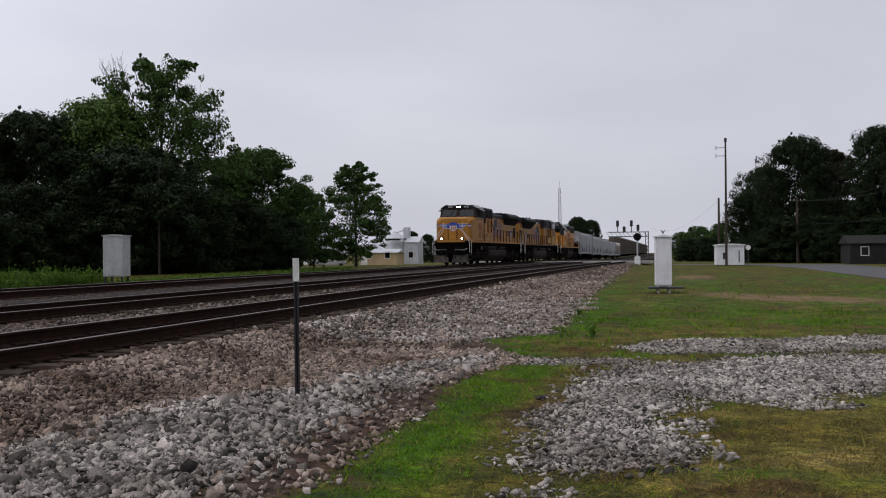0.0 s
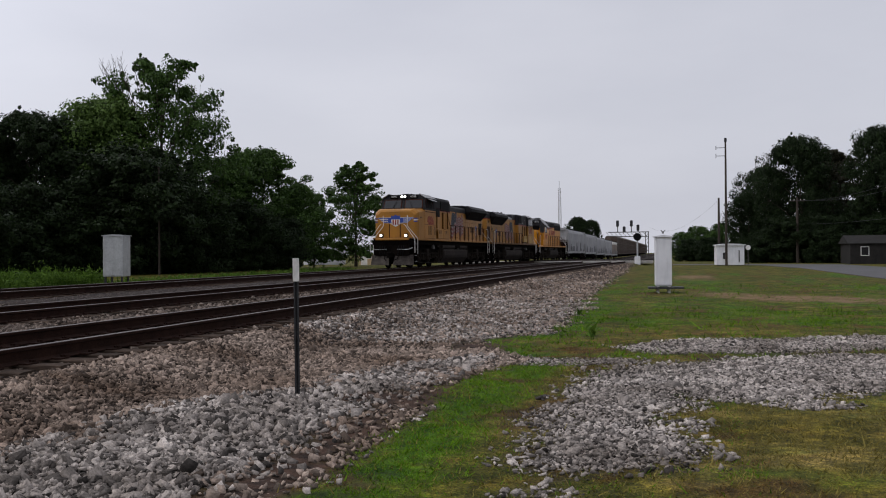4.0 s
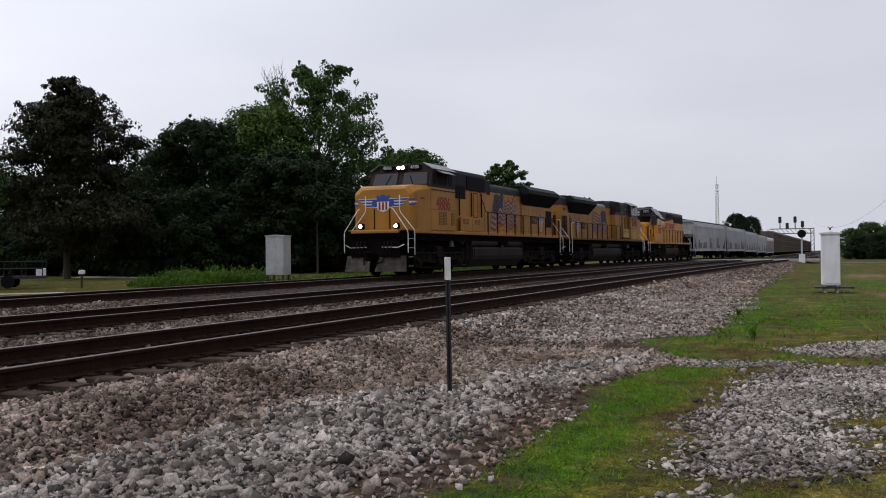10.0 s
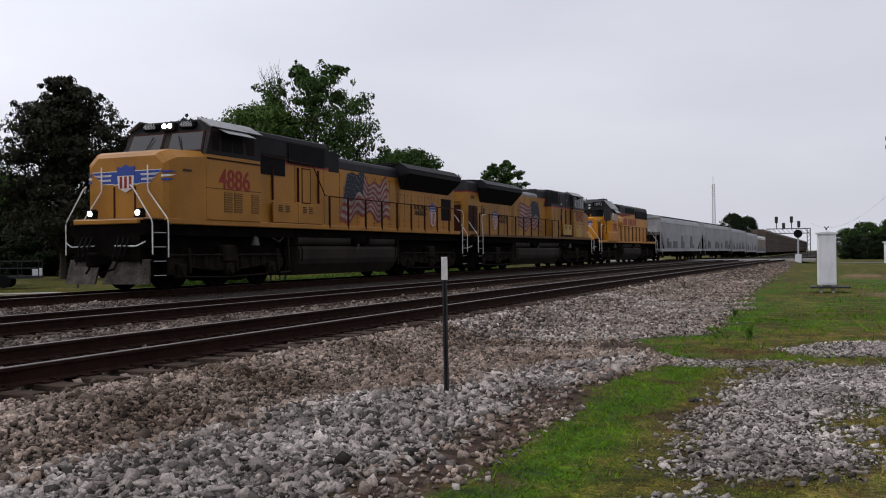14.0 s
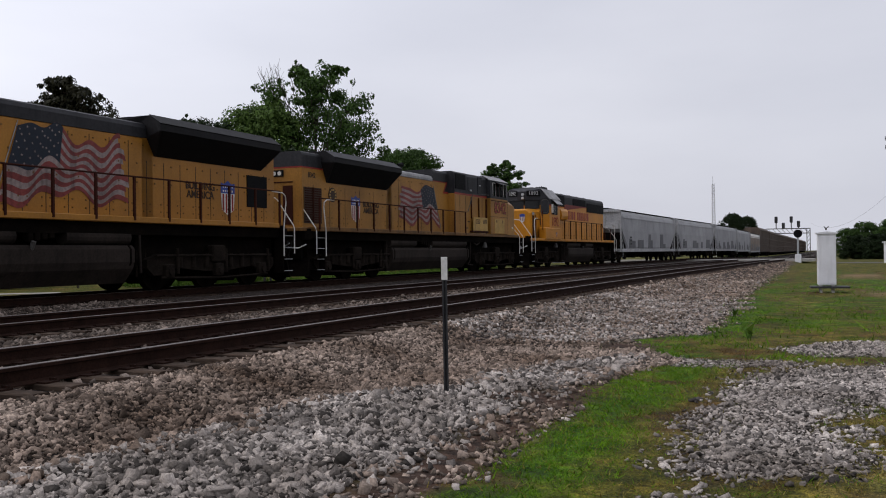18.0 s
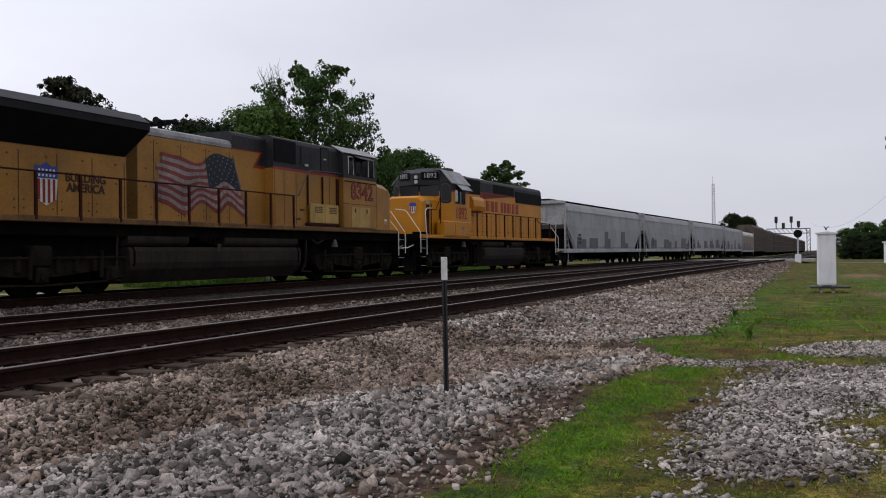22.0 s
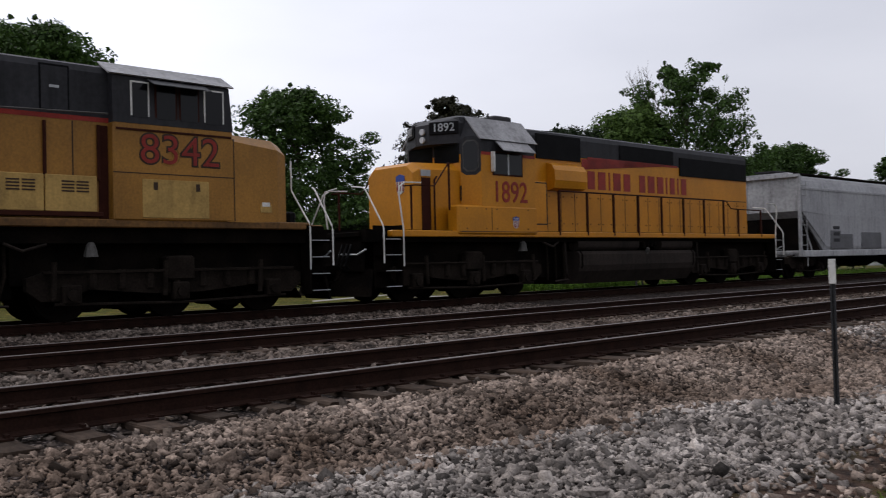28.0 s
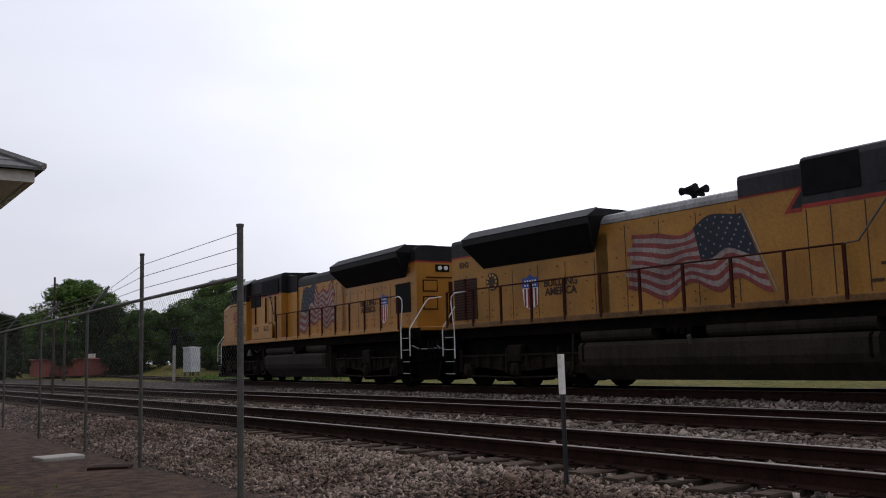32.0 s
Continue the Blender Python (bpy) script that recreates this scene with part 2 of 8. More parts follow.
POLE_WOOD = material("pole_wood", (0.06, 0.047, 0.037), 0.9, dark=0.6, scale=2, fine=20, bump=0.3, stretch=(1, 1, 0.2))
CONCRETE = material("concrete", (0.36, 0.34, 0.31), 0.9, dark=0.75, scale=2, fine=25, bump=0.2)
ASPHALT = material("asphalt", (0.085, 0.083, 0.085), 0.9, dark=0.8, scale=0.6, fine=30, bump=0.2)
SHINGLE = material("roof_shingles", (0.16, 0.155, 0.155), 0.9, dark=0.7, scale=2, fine=14, bump=0.4, per_object=0.2)
SOFFIT = material("painted_eave_boards", (0.5, 0.47, 0.43), 0.8, dark=0.8, scale=2, fine=14, bump=0.05)
BRICK = material("red_brick_paint", (0.24, 0.075, 0.06), 0.85, dark=0.75, scale=0.8, fine=8, bump=0.1, streak=0.25)
SILO = material("galvanised_silo", (0.55, 0.56, 0.58), 0.4, metal=0.35, dark=0.8, scale=0.6, fine=6, bump=0.05, streak=0.2)
TAN = material("tan_wall", (0.45, 0.33, 0.19), 0.8, dark=0.8, scale=0.5, fine=8, bump=0.05)
DARK_METAL = material("dark_steel", (0.03, 0.03, 0.032), 0.6, dark=0.7, scale=3, fine=20, bump=0.1)


# ---- mesh tools
class Geo:
    """Vertices and faces of one part."""

    def __init__(self):
        self.v, self.f = [], []

    def add(self, vs, fs):
        k = len(self.v)
        self.v += [tuple(p) for p in vs]
        self.f += [tuple(i + k for i in q) for q in fs]
        return self

    def box(self, x0, x1, y0, y1, z0, z1, b=0.0):
        if b <= 0:
            return self.add([(x, y, z) for z in (z0, z1) for y in (y0, y1) for x in (x0, x1)],
                            [(0, 2, 3, 1), (4, 5, 7, 6), (0, 1, 5, 4), (2, 6, 7, 3), (0, 4, 6, 2), (1, 3, 7, 5)])

        def ring(z, e):
            c = b
            a0, a1, c0, c1 = x0 + e, x1 - e, y0 + e, y1 - e
            return [(a0 + c, c0, z), (a1 - c, c0, z), (a1, c0 + c, z), (a1, c1 - c, z), (a1 - c, c1, z), (a0 + c, c1, z), (a0, c1 - c, z), (a0, c0 + c, z)]
        return self.loft([ring(z0, b), ring(z0 + b, 0), ring(z1 - b, 0), ring(z1, b)])

    def loft(self, rings, caps=True, closed=True):
        n = len(rings[0])
        vs = [p for r in rings for p in r]
        fs = []
        for k in range(len(rings) - 1):
            for i in range(n if closed else n - 1):
                j = (i + 1) % n
                fs.append((k * n + i, k * n + j, (k + 1) * n + j, (k + 1) * n + i))
        if caps:
            fs.append(tuple(reversed(range(n))))
            fs.append(tuple(range((len(rings) - 1) * n, len(rings) * n)))
        return self.add(vs, fs)

    def prism(self, pts, lo, hi, axis="y"):
        """A polygon drawn in the two other axes and pulled along an axis."""
        put = {"x": lambda a, b, t: (t, a, b), "y": lambda a, b, t: (a, t, b), "z": lambda a, b, t: (a, b, t)}[axis]
        return self.loft([[put(a, b, lo) for a, b in pts], [put(a, b, hi) for a, b in pts]])

    def tube(self, pts, r, n=6, r1=None):
        """A round bar along points."""
        pts = [Vector(p) for p in pts]
        rings = []
        for i, p in enumerate(pts):
            d = (pts[min(i + 1, len(pts) - 1)] - pts[max(i - 1, 0)]).normalized()
            u = d.orthogonal().normalized() if abs(d.z) > 0.95 else d.cross(Vector((0, 0, 1))).normalized()
            w = d.cross(u)
            t = i / max(1, len(pts) - 1)
            rr = r + ((r1 if r1 is not None else r) - r) * t
            rings.append([p + rr * (math.cos(2 * math.pi * k / n) * u + math.sin(2 * math.pi * k / n) * w) for k in range(n)])
        return self.loft(rings)

    def disc(self, c, r, axis, depth, n=16):
        a = Vector({"x": (1, 0, 0), "y": (0, 1, 0), "z": (0, 0, 1)}[axis]) * depth / 2
        return self.tube([Vector(c) - a, Vector(c) + a], r, n)


def mesh_of(name, g, mat, smooth=False):
    me = bpy.data.meshes.new(name)
    me.from_pydata(g.v, [], g.f)
    me.materials.append(mat)
    if smooth:
        me.polygons.foreach_set("use_smooth", [True] * len(me.polygons))
    me.update()
    return me


def part(name, g, mat, parent, label="", smooth=False):
    """One mesh object under a thing or a part."""
    ob = new(name, g if isinstance(g, bpy.types.Mesh) else mesh_of(name, g, mat, smooth))
    ob.parent = parent
    return tagged(ob, label)


def thing(name, label, category, m=None, group="", kind=""):
    ob = new(name)
    ob.empty_display_size = 0.1
    if m is not None:
        ob.matrix_basis = m
    return tagged(ob, label, category, group, kind)


def solid(name, g, mat, label, category="", group="", kind="", smooth=False, m=None):
    ob = new(name, mesh_of(name, g, mat, smooth))
    if m is not None:
        ob.matrix_basis = m
    return tagged(ob, label, category, group, kind)


def mesh_np(name, verts, faces, mat):
    """A large mesh from arrays of vertices and of triangles or quads."""
    me = bpy.data.meshes.new(name)
    k = faces.shape[1]
    me.vertices.add(len(verts))
    me.vertices.foreach_set("co", np.ascontiguousarray(verts, dtype=np.float32).ravel())
    me.loops.add(faces.size)
    me.loops.foreach_set("vertex_index", np.ascontiguousarray(faces, dtype=np.int32).ravel())
    me.polygons.add(len(faces))
    me.polygons.foreach_set("loop_start", np.arange(0, faces.size, k, dtype=np.int32))
    me.update(calc_edges=True)
    me.materials.append(mat)
    return me


# ---- plan: three tracks along y, bending gently far off
def bend(y):
    """Sideways shift of the tracks at y."""
    if y < 110:
        return 2.16e-4 * max(y, -70) ** 2
    d = min(y - 110, 28.0)
    return 2.614 + 0.0475 * d - 0.000848 * d * d


def grade(y):
    """The line dips a little beyond the level crossing."""
    t = max(0.0, min(1.0, (y - 107) / 130))
    return -0.75 * t * t * (3 - 2 * t)


def siding(y):
    """The third track leaves the other two behind the camera's left."""
    return 0.0 if y > -20 else -0.0038 * (min(-y, 40) - 20) ** 2 - 0.152 * max(0.0, -y - 40)


NEAR, MID, FAR = -7.617, -12.204, -17.547
RAIL_TOP = {NEAR: 0.0, MID: 0.0, FAR: 0.076}
GROUND = -0.45


def clamp01(t):
    return max(0.0, min(1.0, t))


def vnoise(x, y, s, k=0.0):
    return noise.noise((x * s, y * s, k))


def crest(y):
    """Where the heap of fresh stone along the verge has its crest."""
    return float(np.interp(y, (3, 5, 7.4, 8.6, 11, 13), (-4.9, -4.5, -4.42, -3.72, -3.3, -2.2)))


def heap(x, y):
    """Height of the heap of fresh stone: steep towards the track, gentle towards the grass."""
    if not (1.5 < y < 12.5 and -6 < x < -1):
        return 0.0
    d = x - crest(y)
    side = 1 - d / 1.9 if d > 0 else 1 + d / 0.4
    return 0.085 * clamp01(side) * clamp01((12.5 - y) / 5) * clamp01((y - 1.5) / 2.5)


def bed(x, y):
    """Height of the ground."""
    u = x - bend(y)
    z = GROUND
    if u < -4.8:
        t = min(1.0, (-4.8 - u) / 1.3)
        z = GROUND + (0.222 * t * t * (3 - 2 * t))
    if u < -14.0:
        t = min(1.0, (-14.0 - u) / 1.3)
        z = -0.228 + 0.108 * t
    far = -19.6 + siding(y)
    if u < far:
        t = min(1.0, (far - u) / 1.6)
        z = -0.12 - 0.44 * t * t * (3 - 2 * t)
    z += 0.02 * vnoise(x, y, 0.9) * (1 if -14 > u or u > -5.2 else 0.4)
    z += heap(x, y) + grade(y)
    if y < -30 and u < far:
        z += min(1.5, 0.02 * (-30 - y)) * min(1.0, (far - u) / 1.6)
    return z


def bare_at(x, y):
    """1 where brown soil shows between the stones near the grass."""
    if not (-6.5 < x < 4 and 3 < y < 30):
        return 0.0
    n = 0.5 * vnoise(x, y, 1.1, 21.0) + 0.4 * vnoise(x, y, 3.1, 8.0)
    rim = 1.1 - abs(x - shore(y) + 0.26) / 0.34 if y < 9.5 else -1
    spot = 1 - math.hypot((x + 3.0) / 0.5, (y - 8.5) / 0.75)
    strip = 1 - max(abs(x + 2.75) / 0.8, abs(y - 13.7) / 0.75)
    return clamp01((max(rim, spot, strip) + n - 0.1) * 2.2)


def shore(y):
    """Where the ballast ends and the grass begins."""
    return float(np.interp(y, (-9, -8, 4, 10.5, 12, 13.4, 14.8, 16.2, 20.5, 22.7, 27, 39, 65, 89, 100), (-4.3, -2.3, -2.22, -2.28, -1.9, -2.5, -3.2, -2.0, -2.15, -2.05, -2.55, -2.8, -3.2, -3.6, -4.0)))


def blot(x, y, x0, y0, x1, y1, r):
    """How far a point lies inside a rounded bar."""
    dx, dy = x1 - x0, y1 - y0
    t = clamp01(((x - x0) * dx + (y - y0) * dy) / (dx * dx + dy * dy + 1e-9))
    return r - math.hypot(x - x0 - t * dx, y - y0 - t * dy)


def gravel_at(x, y):
    """1 on stone, 0 on grass, with ragged edges."""
    u = x - bend(y)
    w = 0.35 * vnoise(x, y, 0.8) + 0.24 * vnoise(x, y, 2.3, 3.0) + 0.16 * vnoise(x, y, 6.0, 7.0)
    if u > -20.5:
        a = clamp01((shore(y) - x + w * (0.5 + 0.9 * clamp01((y - 14) / 8))) / (0.3 + 0.3 * clamp01((y - 14) / 8)) + 0.5) if 0 < y < 100 else clamp01((shore(y) - 0.1 - x + w * 1.6) / 1.1 + 0.5) if y <= 0 else clamp01((-7.2 - u + w) / 0.3 + 0.5)
    else:
        a = clamp01((u + (48 if -18 < y < 10 else 23.5 - siding(y)) + 2 * w) / 0.3)
    # the driveway of loose stone across the grass
    if not (-3 < x < 6 and 4.5 < y < 18):
        return a
    d = max(blot(x, y, -0.52, 6.35, -0.42, 9.6, 0.58), blot(x, y, 0.5, 10.75, 2.9, 12.3, 1.45), blot(x, y, -0.82, 5.4, -0.7, 5.4, 0.16),
            blot(x, y, 0.3, 14.25, 3.4, 15.5, 0.95), blot(x, y, -2.3, 11.95, -0.6, 12.1, 0.32), blot(x, y, 0.05, 7.9, 0.1, 7.9, 0.28), blot(x, y, 1.2, 9.1, 1.3, 9.1, 0.2))
    b = clamp01((d + w * 0.95) / 0.62 + 0.42)
    return max(a, b)


def fresh_at(x, y):
    """1 where the stone is newly tipped, clean and grey."""
    n = 0.35 * vnoise(x, y, 1.4, 17.0) + 0.2 * vnoise(x, y, 4.0, 19.0)
    if x > shore(y) + 0.1 and y < 18:
        return 1.0
    if y < 1 or x < -6.4:
        return 0.0
    if y > 14:
        return clamp01(0.45 + n)
    return clamp01((min((x - crest(y)) / 0.36, (shore(y) - 0.3 - x) / 0.4) + 2 * n) * 0.65 + 0.38)


# ---- ground
def spread(lo, hi, step, far, grow=1.18):
    c = list(np.arange(lo, hi + 1e-6, step))
    s, x = step, hi
    while x < far:
        s *= grow
        x += s
        c.append(x)
    s, x = step, lo
    while x > -far:
        s *= grow
        x -= s
        c.insert(0, x)
    return c


def ground_material():
    m = bpy.data.materials.new("ground_surface")
    m.use_nodes = True
    n, l = m.node_tree.nodes, m.node_tree.links
    b = n["Principled BSDF"]
    b.inputs["Roughness"].default_value, b.inputs["Specular IOR Level"].default_value = 0.95, 0.15
    tc = n.new("ShaderNodeTexCoord")

    def tex(s, d=4):
        t = n.new("ShaderNodeTexNoise")
        t.inputs["Scale"].default_value, t.inputs["Detail"].default_value = s, d
        l.new(tc.outputs["Object"], t.inputs["Vector"])
        return t.outputs["Fac"]

    def ramp(f, *stops):
        r = n.new("ShaderNodeValToRGB")
        while len(r.color_ramp.elements) < len(stops):
            r.color_ramp.elements.new(0.5)
        for e, (p, c) in zip(r.color_ramp.elements, stops):
            e.position, e.color = p, (*c, 1)
        l.new(f, r.inputs[0])
        return r.outputs[0]

    def mix(f, a, c, mode="MIX"):
        x = n.new("ShaderNodeMixRGB")
        x.blend_type = mode
        if isinstance(f, float):
            x.inputs[0].default_value = f
        else:
            l.new(f, x.inputs[0])
        l.new(a, x.inputs[1])
        l.new(c, x.inputs[2])
        return x.outputs[0]

    def mask(name):
        a = n.new("ShaderNodeAttribute")
        a.attribute_name = name
        return a.outputs["Fac"]

    v = n.new("ShaderNodeTexVoronoi")
    v.inputs["Scale"].default_value = 24
    l.new(tc.outputs["Object"], v.inputs["Vector"])
    rgb = n.new("ShaderNodeRGBToBW")
    l.new(v.outputs["Color"], rgb.inputs[0])
    pebble = ramp(rgb.outputs[0], (0.2, (0.022, 0.017, 0.014)), (0.45, (0.09, 0.072, 0.063)), (0.75, (0.3, 0.265, 0.245)))
    # shade between pebbles, painted by darkening the cell edges
    gap = ramp(v.outputs["Distance"], (0.1, (1, 1, 1)), (0.5, (0.12, 0.1, 0.09)))
    stone = mix(1.0, pebble, gap, "MULTIPLY")
    stain = ramp(tex(0.5), (0.35, (0.75, 0.66, 0.6)), (0.65, (1.1, 1.08, 1.08)))
    stone = mix(1.0, stone, stain, "MULTIPLY")
    green = ramp(tex(1.1, 8), (0.3, (0.034, 0.05, 0.004)), (0.45, (0.06, 0.074, 0.006)), (0.56, (0.1, 0.09, 0.011)), (0.7, (0.115, 0.073, 0.02)))
    bright = ramp(tex(2.2, 6), (0.3, (0.02, 0.066, 0.002)), (0.55, (0.058, 0.135, 0.004)), (0.75, (0.11, 0.11, 0.012)))
    dry = ramp(tex(1.6, 8), (0.3, (0.08, 0.07, 0.01)), (0.5, (0.135, 0.112, 0.022)), (0.68, (0.21, 0.163, 0.06)))
    dead = ramp(tex(5, 6), (0.3, (0.04, 0.024, 0.007)), (0.7, (0.14, 0.087, 0.026)))
    blades = ramp(tex(70, 4), (0.32, (0.3, 0.3, 0.28)), (0.52, (0.9, 0.9, 0.85)), (0.7, (1.75, 1.7, 1.5)))
    grass = mix(mask("dry"), green, dry)
    grass = mix(mask("lush"), grass, bright)
    grass = mix(mask("dead"), grass, dead)
    tuft = ramp(tex(14, 6), (0.34, (0.5, 0.52, 0.48)), (0.52, (0.95, 0.95, 0.9)), (0.68, (1.4, 1.35, 1.15)))
    grass = mix(1.0, grass, tuft, "MULTIPLY")
    grass = mix(1.0, grass, blades, "MULTIPLY")
    clump = ramp(tex(3.2, 5), (0.36, (0.62, 0.66, 0.55)), (0.52, (1.0, 1.0, 1.0)), (0.66, (1.5, 1.4, 1.2)))
    grass = mix(1.0, grass, clump, "MULTIPLY")
    soil = ramp(tex(6, 8), (0.3, (0.015, 0.0105, 0.008)), (0.7, (0.092, 0.053, 0.036)))
    low = mix(mask("soil"), grass, soil)
    red = ramp(tex(3.0, 6), (0.3, (0.1, 0.062, 0.03)), (0.7, (0.23, 0.15, 0.085)))
    low = mix(mask("clay"), low, red)
    out = mix(mask("stone"), low, stone)
    l.new(out, b.inputs["Base Color"])
    bp = n.new("ShaderNodeBump")
    bp.inputs["Strength"].default_value, bp.inputs["Distance"].default_value = 0.8, 0.04
    l.new(tex(38, 5), bp.inputs["Height"])
    l.new(bp.outputs[0], b.inputs["Normal"])
    return m


def lush_at(x, y):
    """1 in the green strip along the ballast and in green patches of the lawn."""
    edge = 1 - abs(x - shore(y) - 0.4) / 0.55 if y < 30 else -1
    return clamp01(max(edge, 1.1 * vnoise(x, y, 0.33, 41.0) - 0.05 + 0.2 * clamp01((y - 14) / 8)) * 1.5 + 0.7 * vnoise(x, y, 1.7, 43.0) + 0.5 * vnoise(x, y, 5.0, 44.0))


def dead_at(x, y):
    """1 where the grass has died back to brown."""
    n = vnoise(x, y, 1.0, 51.0) + 0.7 * vnoise(x, y, 3.3, 52.0)
    near = 0.45 * clamp01((shore(y) + 1.6 - x) / 0.5) * clamp01((x - shore(y) - 0.8) / 0.4) if y < 14 else 0.0
    return clamp01((n + near - 0.14) * 2.4)


def dry_at(x, y):
    return clamp01(0.3 + 0.7 * clamp01((x + 0.6) / 0.9) * clamp01((10.5 - y) / 2) + 0.8 * vnoise(x, y, 0.5, 5.0) + 0.4 * vnoise(x, y, 2.5, 6.0) - 0.25 * clamp01((y - 20) / 20))


def build_ground():
    xs, ys = spread(-21.5, 6.0, 0.16, 1800), spread(-22, 26, 0.16, 1800)
    X, Y = np.meshgrid(np.array(xs), np.array(ys))
    X, Y = X.ravel(), Y.ravel()
    Z = np.zeros_like(X)
    stone, dry, soil, clay, lush, dead = (np.zeros_like(X) for _ in range(6))
    for i in range(len(X)):
        x, y = float(X[i]), float(Y[i])
        Z[i] = bed(x, y)
        stone[i] = gravel_at(x, y) if -50 < x < 9 and -60 < y < 420 else (1.0 if -20.5 < x - bend(y) < -7.2 and abs(y) < 900 else 0.0)
        bare = bare_at(x, y)
        stone[i] *= 1 - 0.85 * bare
        w = vnoise(x, y, 0.5, 5.0)
        dry[i] = dry_at(x, y)
        d = max(1 - max(abs(x - 3.8) / 3.0, abs(y - 29.7 + 0.9 * (x - 3.4)) / 2.3), 0.8 - max(abs(x - 1.5) / 1.6, abs(y - 53) / 5))
        clay[i] = clamp01(d * 2.2 + 0.9 * w + 0.7 * vnoise(x, y, 1.6, 14.0) + 0.15) if d > -0.3 else 0.0
        soil[i] = max(bare * (x < shore(y) + 0.3), clamp01(1.2 * vnoise(x, y, 1.3, 9.0) - 0.35) if x > -10 else 0.0)
        if x > -6 and 3 < y < 60:
            lush[i], dead[i] = lush_at(x, y), dead_at(x, y)
        if -6.2 < x < -1.2 and -40 < y < -8.0:
            soil[i] = max(soil[i], clamp01(1.2 * clamp01((x + 5.6) / 1.2) * clamp01((-1.9 - x) / 0.5 + 0.4 + w) + 0.9 * vnoise(x, y, 1.7, 4.0) + 0.4 * vnoise(x, y, 5.0, 2.0) + 0.3))
    nx, ny = len(xs), len(ys)
    a = (np.arange(ny - 1)[:, None] * nx + np.arange(nx - 1)[None, :]).ravel()
    me = mesh_np("ground", np.stack([X, Y, Z], 1), np.stack([a, a + 1, a + nx + 1, a + nx], 1), ground_material())
    for name, vals in (("stone", stone), ("dry", dry), ("soil", soil), ("clay", clay), ("lush", lush), ("dead", dead)):
        at = me.attributes.new(name, "FLOAT", "POINT")
        at.data.foreach_set("value", vals.astype(np.float32))
    me.polygons.foreach_set("use_smooth", np.ones(len(me.polygons), dtype=bool))
    tagged(new("ground", me), "uneven grass, bare soil and grey railway ballast", "ground", kind="structure")


build_ground()
RNG = np.random.default_rng(4)


def scatter_stones(name, areas, mat, label, size, fresh=None, tilt=0.3):
    """Broken stones strewn over areas (x0, x1, y0, y1, per square metre), where the ground is stone; fresh picks the clean or the dirty ones."""
    px, py = [], []
    for x0, x1, y0, y1, dens in areas:
        k = int((x1 - x0) * (y1 - y0) * dens)
        for x, y in zip(RNG.uniform(x0, x1, k), RNG.uniform(y0, y1, k)):
            x, y = float(x), float(y)
            g = gravel_at(x, y)
            if g < 0.02:
                continue
            if g ** 1.4 * (1 - 0.8 * bare_at(x, y)) > RNG.random() * 0.95 + 0.02:
                if fresh is None or (RNG.random() < fresh_at(x, y)) == fresh:
                    px.append(x)
                    py.append(y)
    k = len(px)
    base = np.array([(a, b, c) for c in (-1, 1) for b in (-1, 1) for a in (-1, 1)], dtype=float) * 0.8
    quad = np.array([(0, 2, 3, 1), (4, 5, 7, 6), (0, 1, 5, 4), (2, 6, 7, 3), (0, 4, 6, 2), (1, 3, 7, 5)])
    r = size * RNG.lognormal(0, 0.36, (k, 1, 1))
    v = (base[None] * RNG.uniform(0.65, 1.3, (k, 1, 3)) * (1.25, 0.85, 0.48) + RNG.normal(0, 0.24, (k, 8, 3)) * (1, 1, 0.55)) * r
    turn, tip = RNG.uniform(0, math.pi, k), RNG.normal(0, tilt, (k, 2))
    q = np.stack([np.cos(turn), tip[:, 0], tip[:, 1], np.sin(turn)], 1)
    q /= np.linalg.norm(q, axis=1, keepdims=True)
    w, x, y, z = q.T
    R = np.stack([1 - 2 * (y * y + z * z), 2 * (x * y - z * w), 2 * (x * z + y * w), 2 * (x * y + z * w), 1 - 2 * (x * x + z * z), 2 * (y * z - x * w),
                  2 * (x * z - y * w), 2 * (y * z + x * w), 1 - 2 * (x * x + y * y)], 1).reshape(k, 3, 3)
    v = np.einsum("kij,knj->kni", R, v)
    zs = np.array([bed(a, b) for a, b in zip(px, py)])
    v += np.stack([px, py, zs + size * RNG.uniform(-0.2, 0.8, k)], 1)[:, None, :]
    f = (quad[None] + 8 * np.arange(k)[:, None, None]).reshape(-1, 4)
    tagged(new(name, mesh_np(name, v.reshape(-1, 3), f, mat)), label, "gravel", kind="stuff")


# ---- tracks
def rail_geo(x, top, y0, y1, head, far):
    """A flat-bottomed rail, or the worn strip along its head."""
    ys = [y0]
    while ys[-1] < y1:
        ys.append(min(y1, ys[-1] + (6 if abs(ys[-1]) < 260 else 25)))
    if head:
        prof = [(-0.03, -0.012), (0.03, -0.012), (0.033, -0.004), (0.024, 0.004), (-0.024, 0.004), (-0.033, -0.004)]
    else:
        prof = [(-0.07, -0.176), (0.07, -0.176), (0.07, -0.165), (0.012, -0.14), (0.011, -0.045), (0.037, -0.034), (0.037, -0.006), (0.028, 0.0),
                (-0.028, 0.0), (-0.037, -0.006), (-0.037, -0.034), (-0.011, -0.045), (-0.012, -0.14), (-0.07, -0.165)]
    g = Geo()
    g.loft([[(x + bend(y) + (siding(y) if far else 0.0) + a, y, top + grade(y) + b) for a, b in prof] for y in ys])
    return g


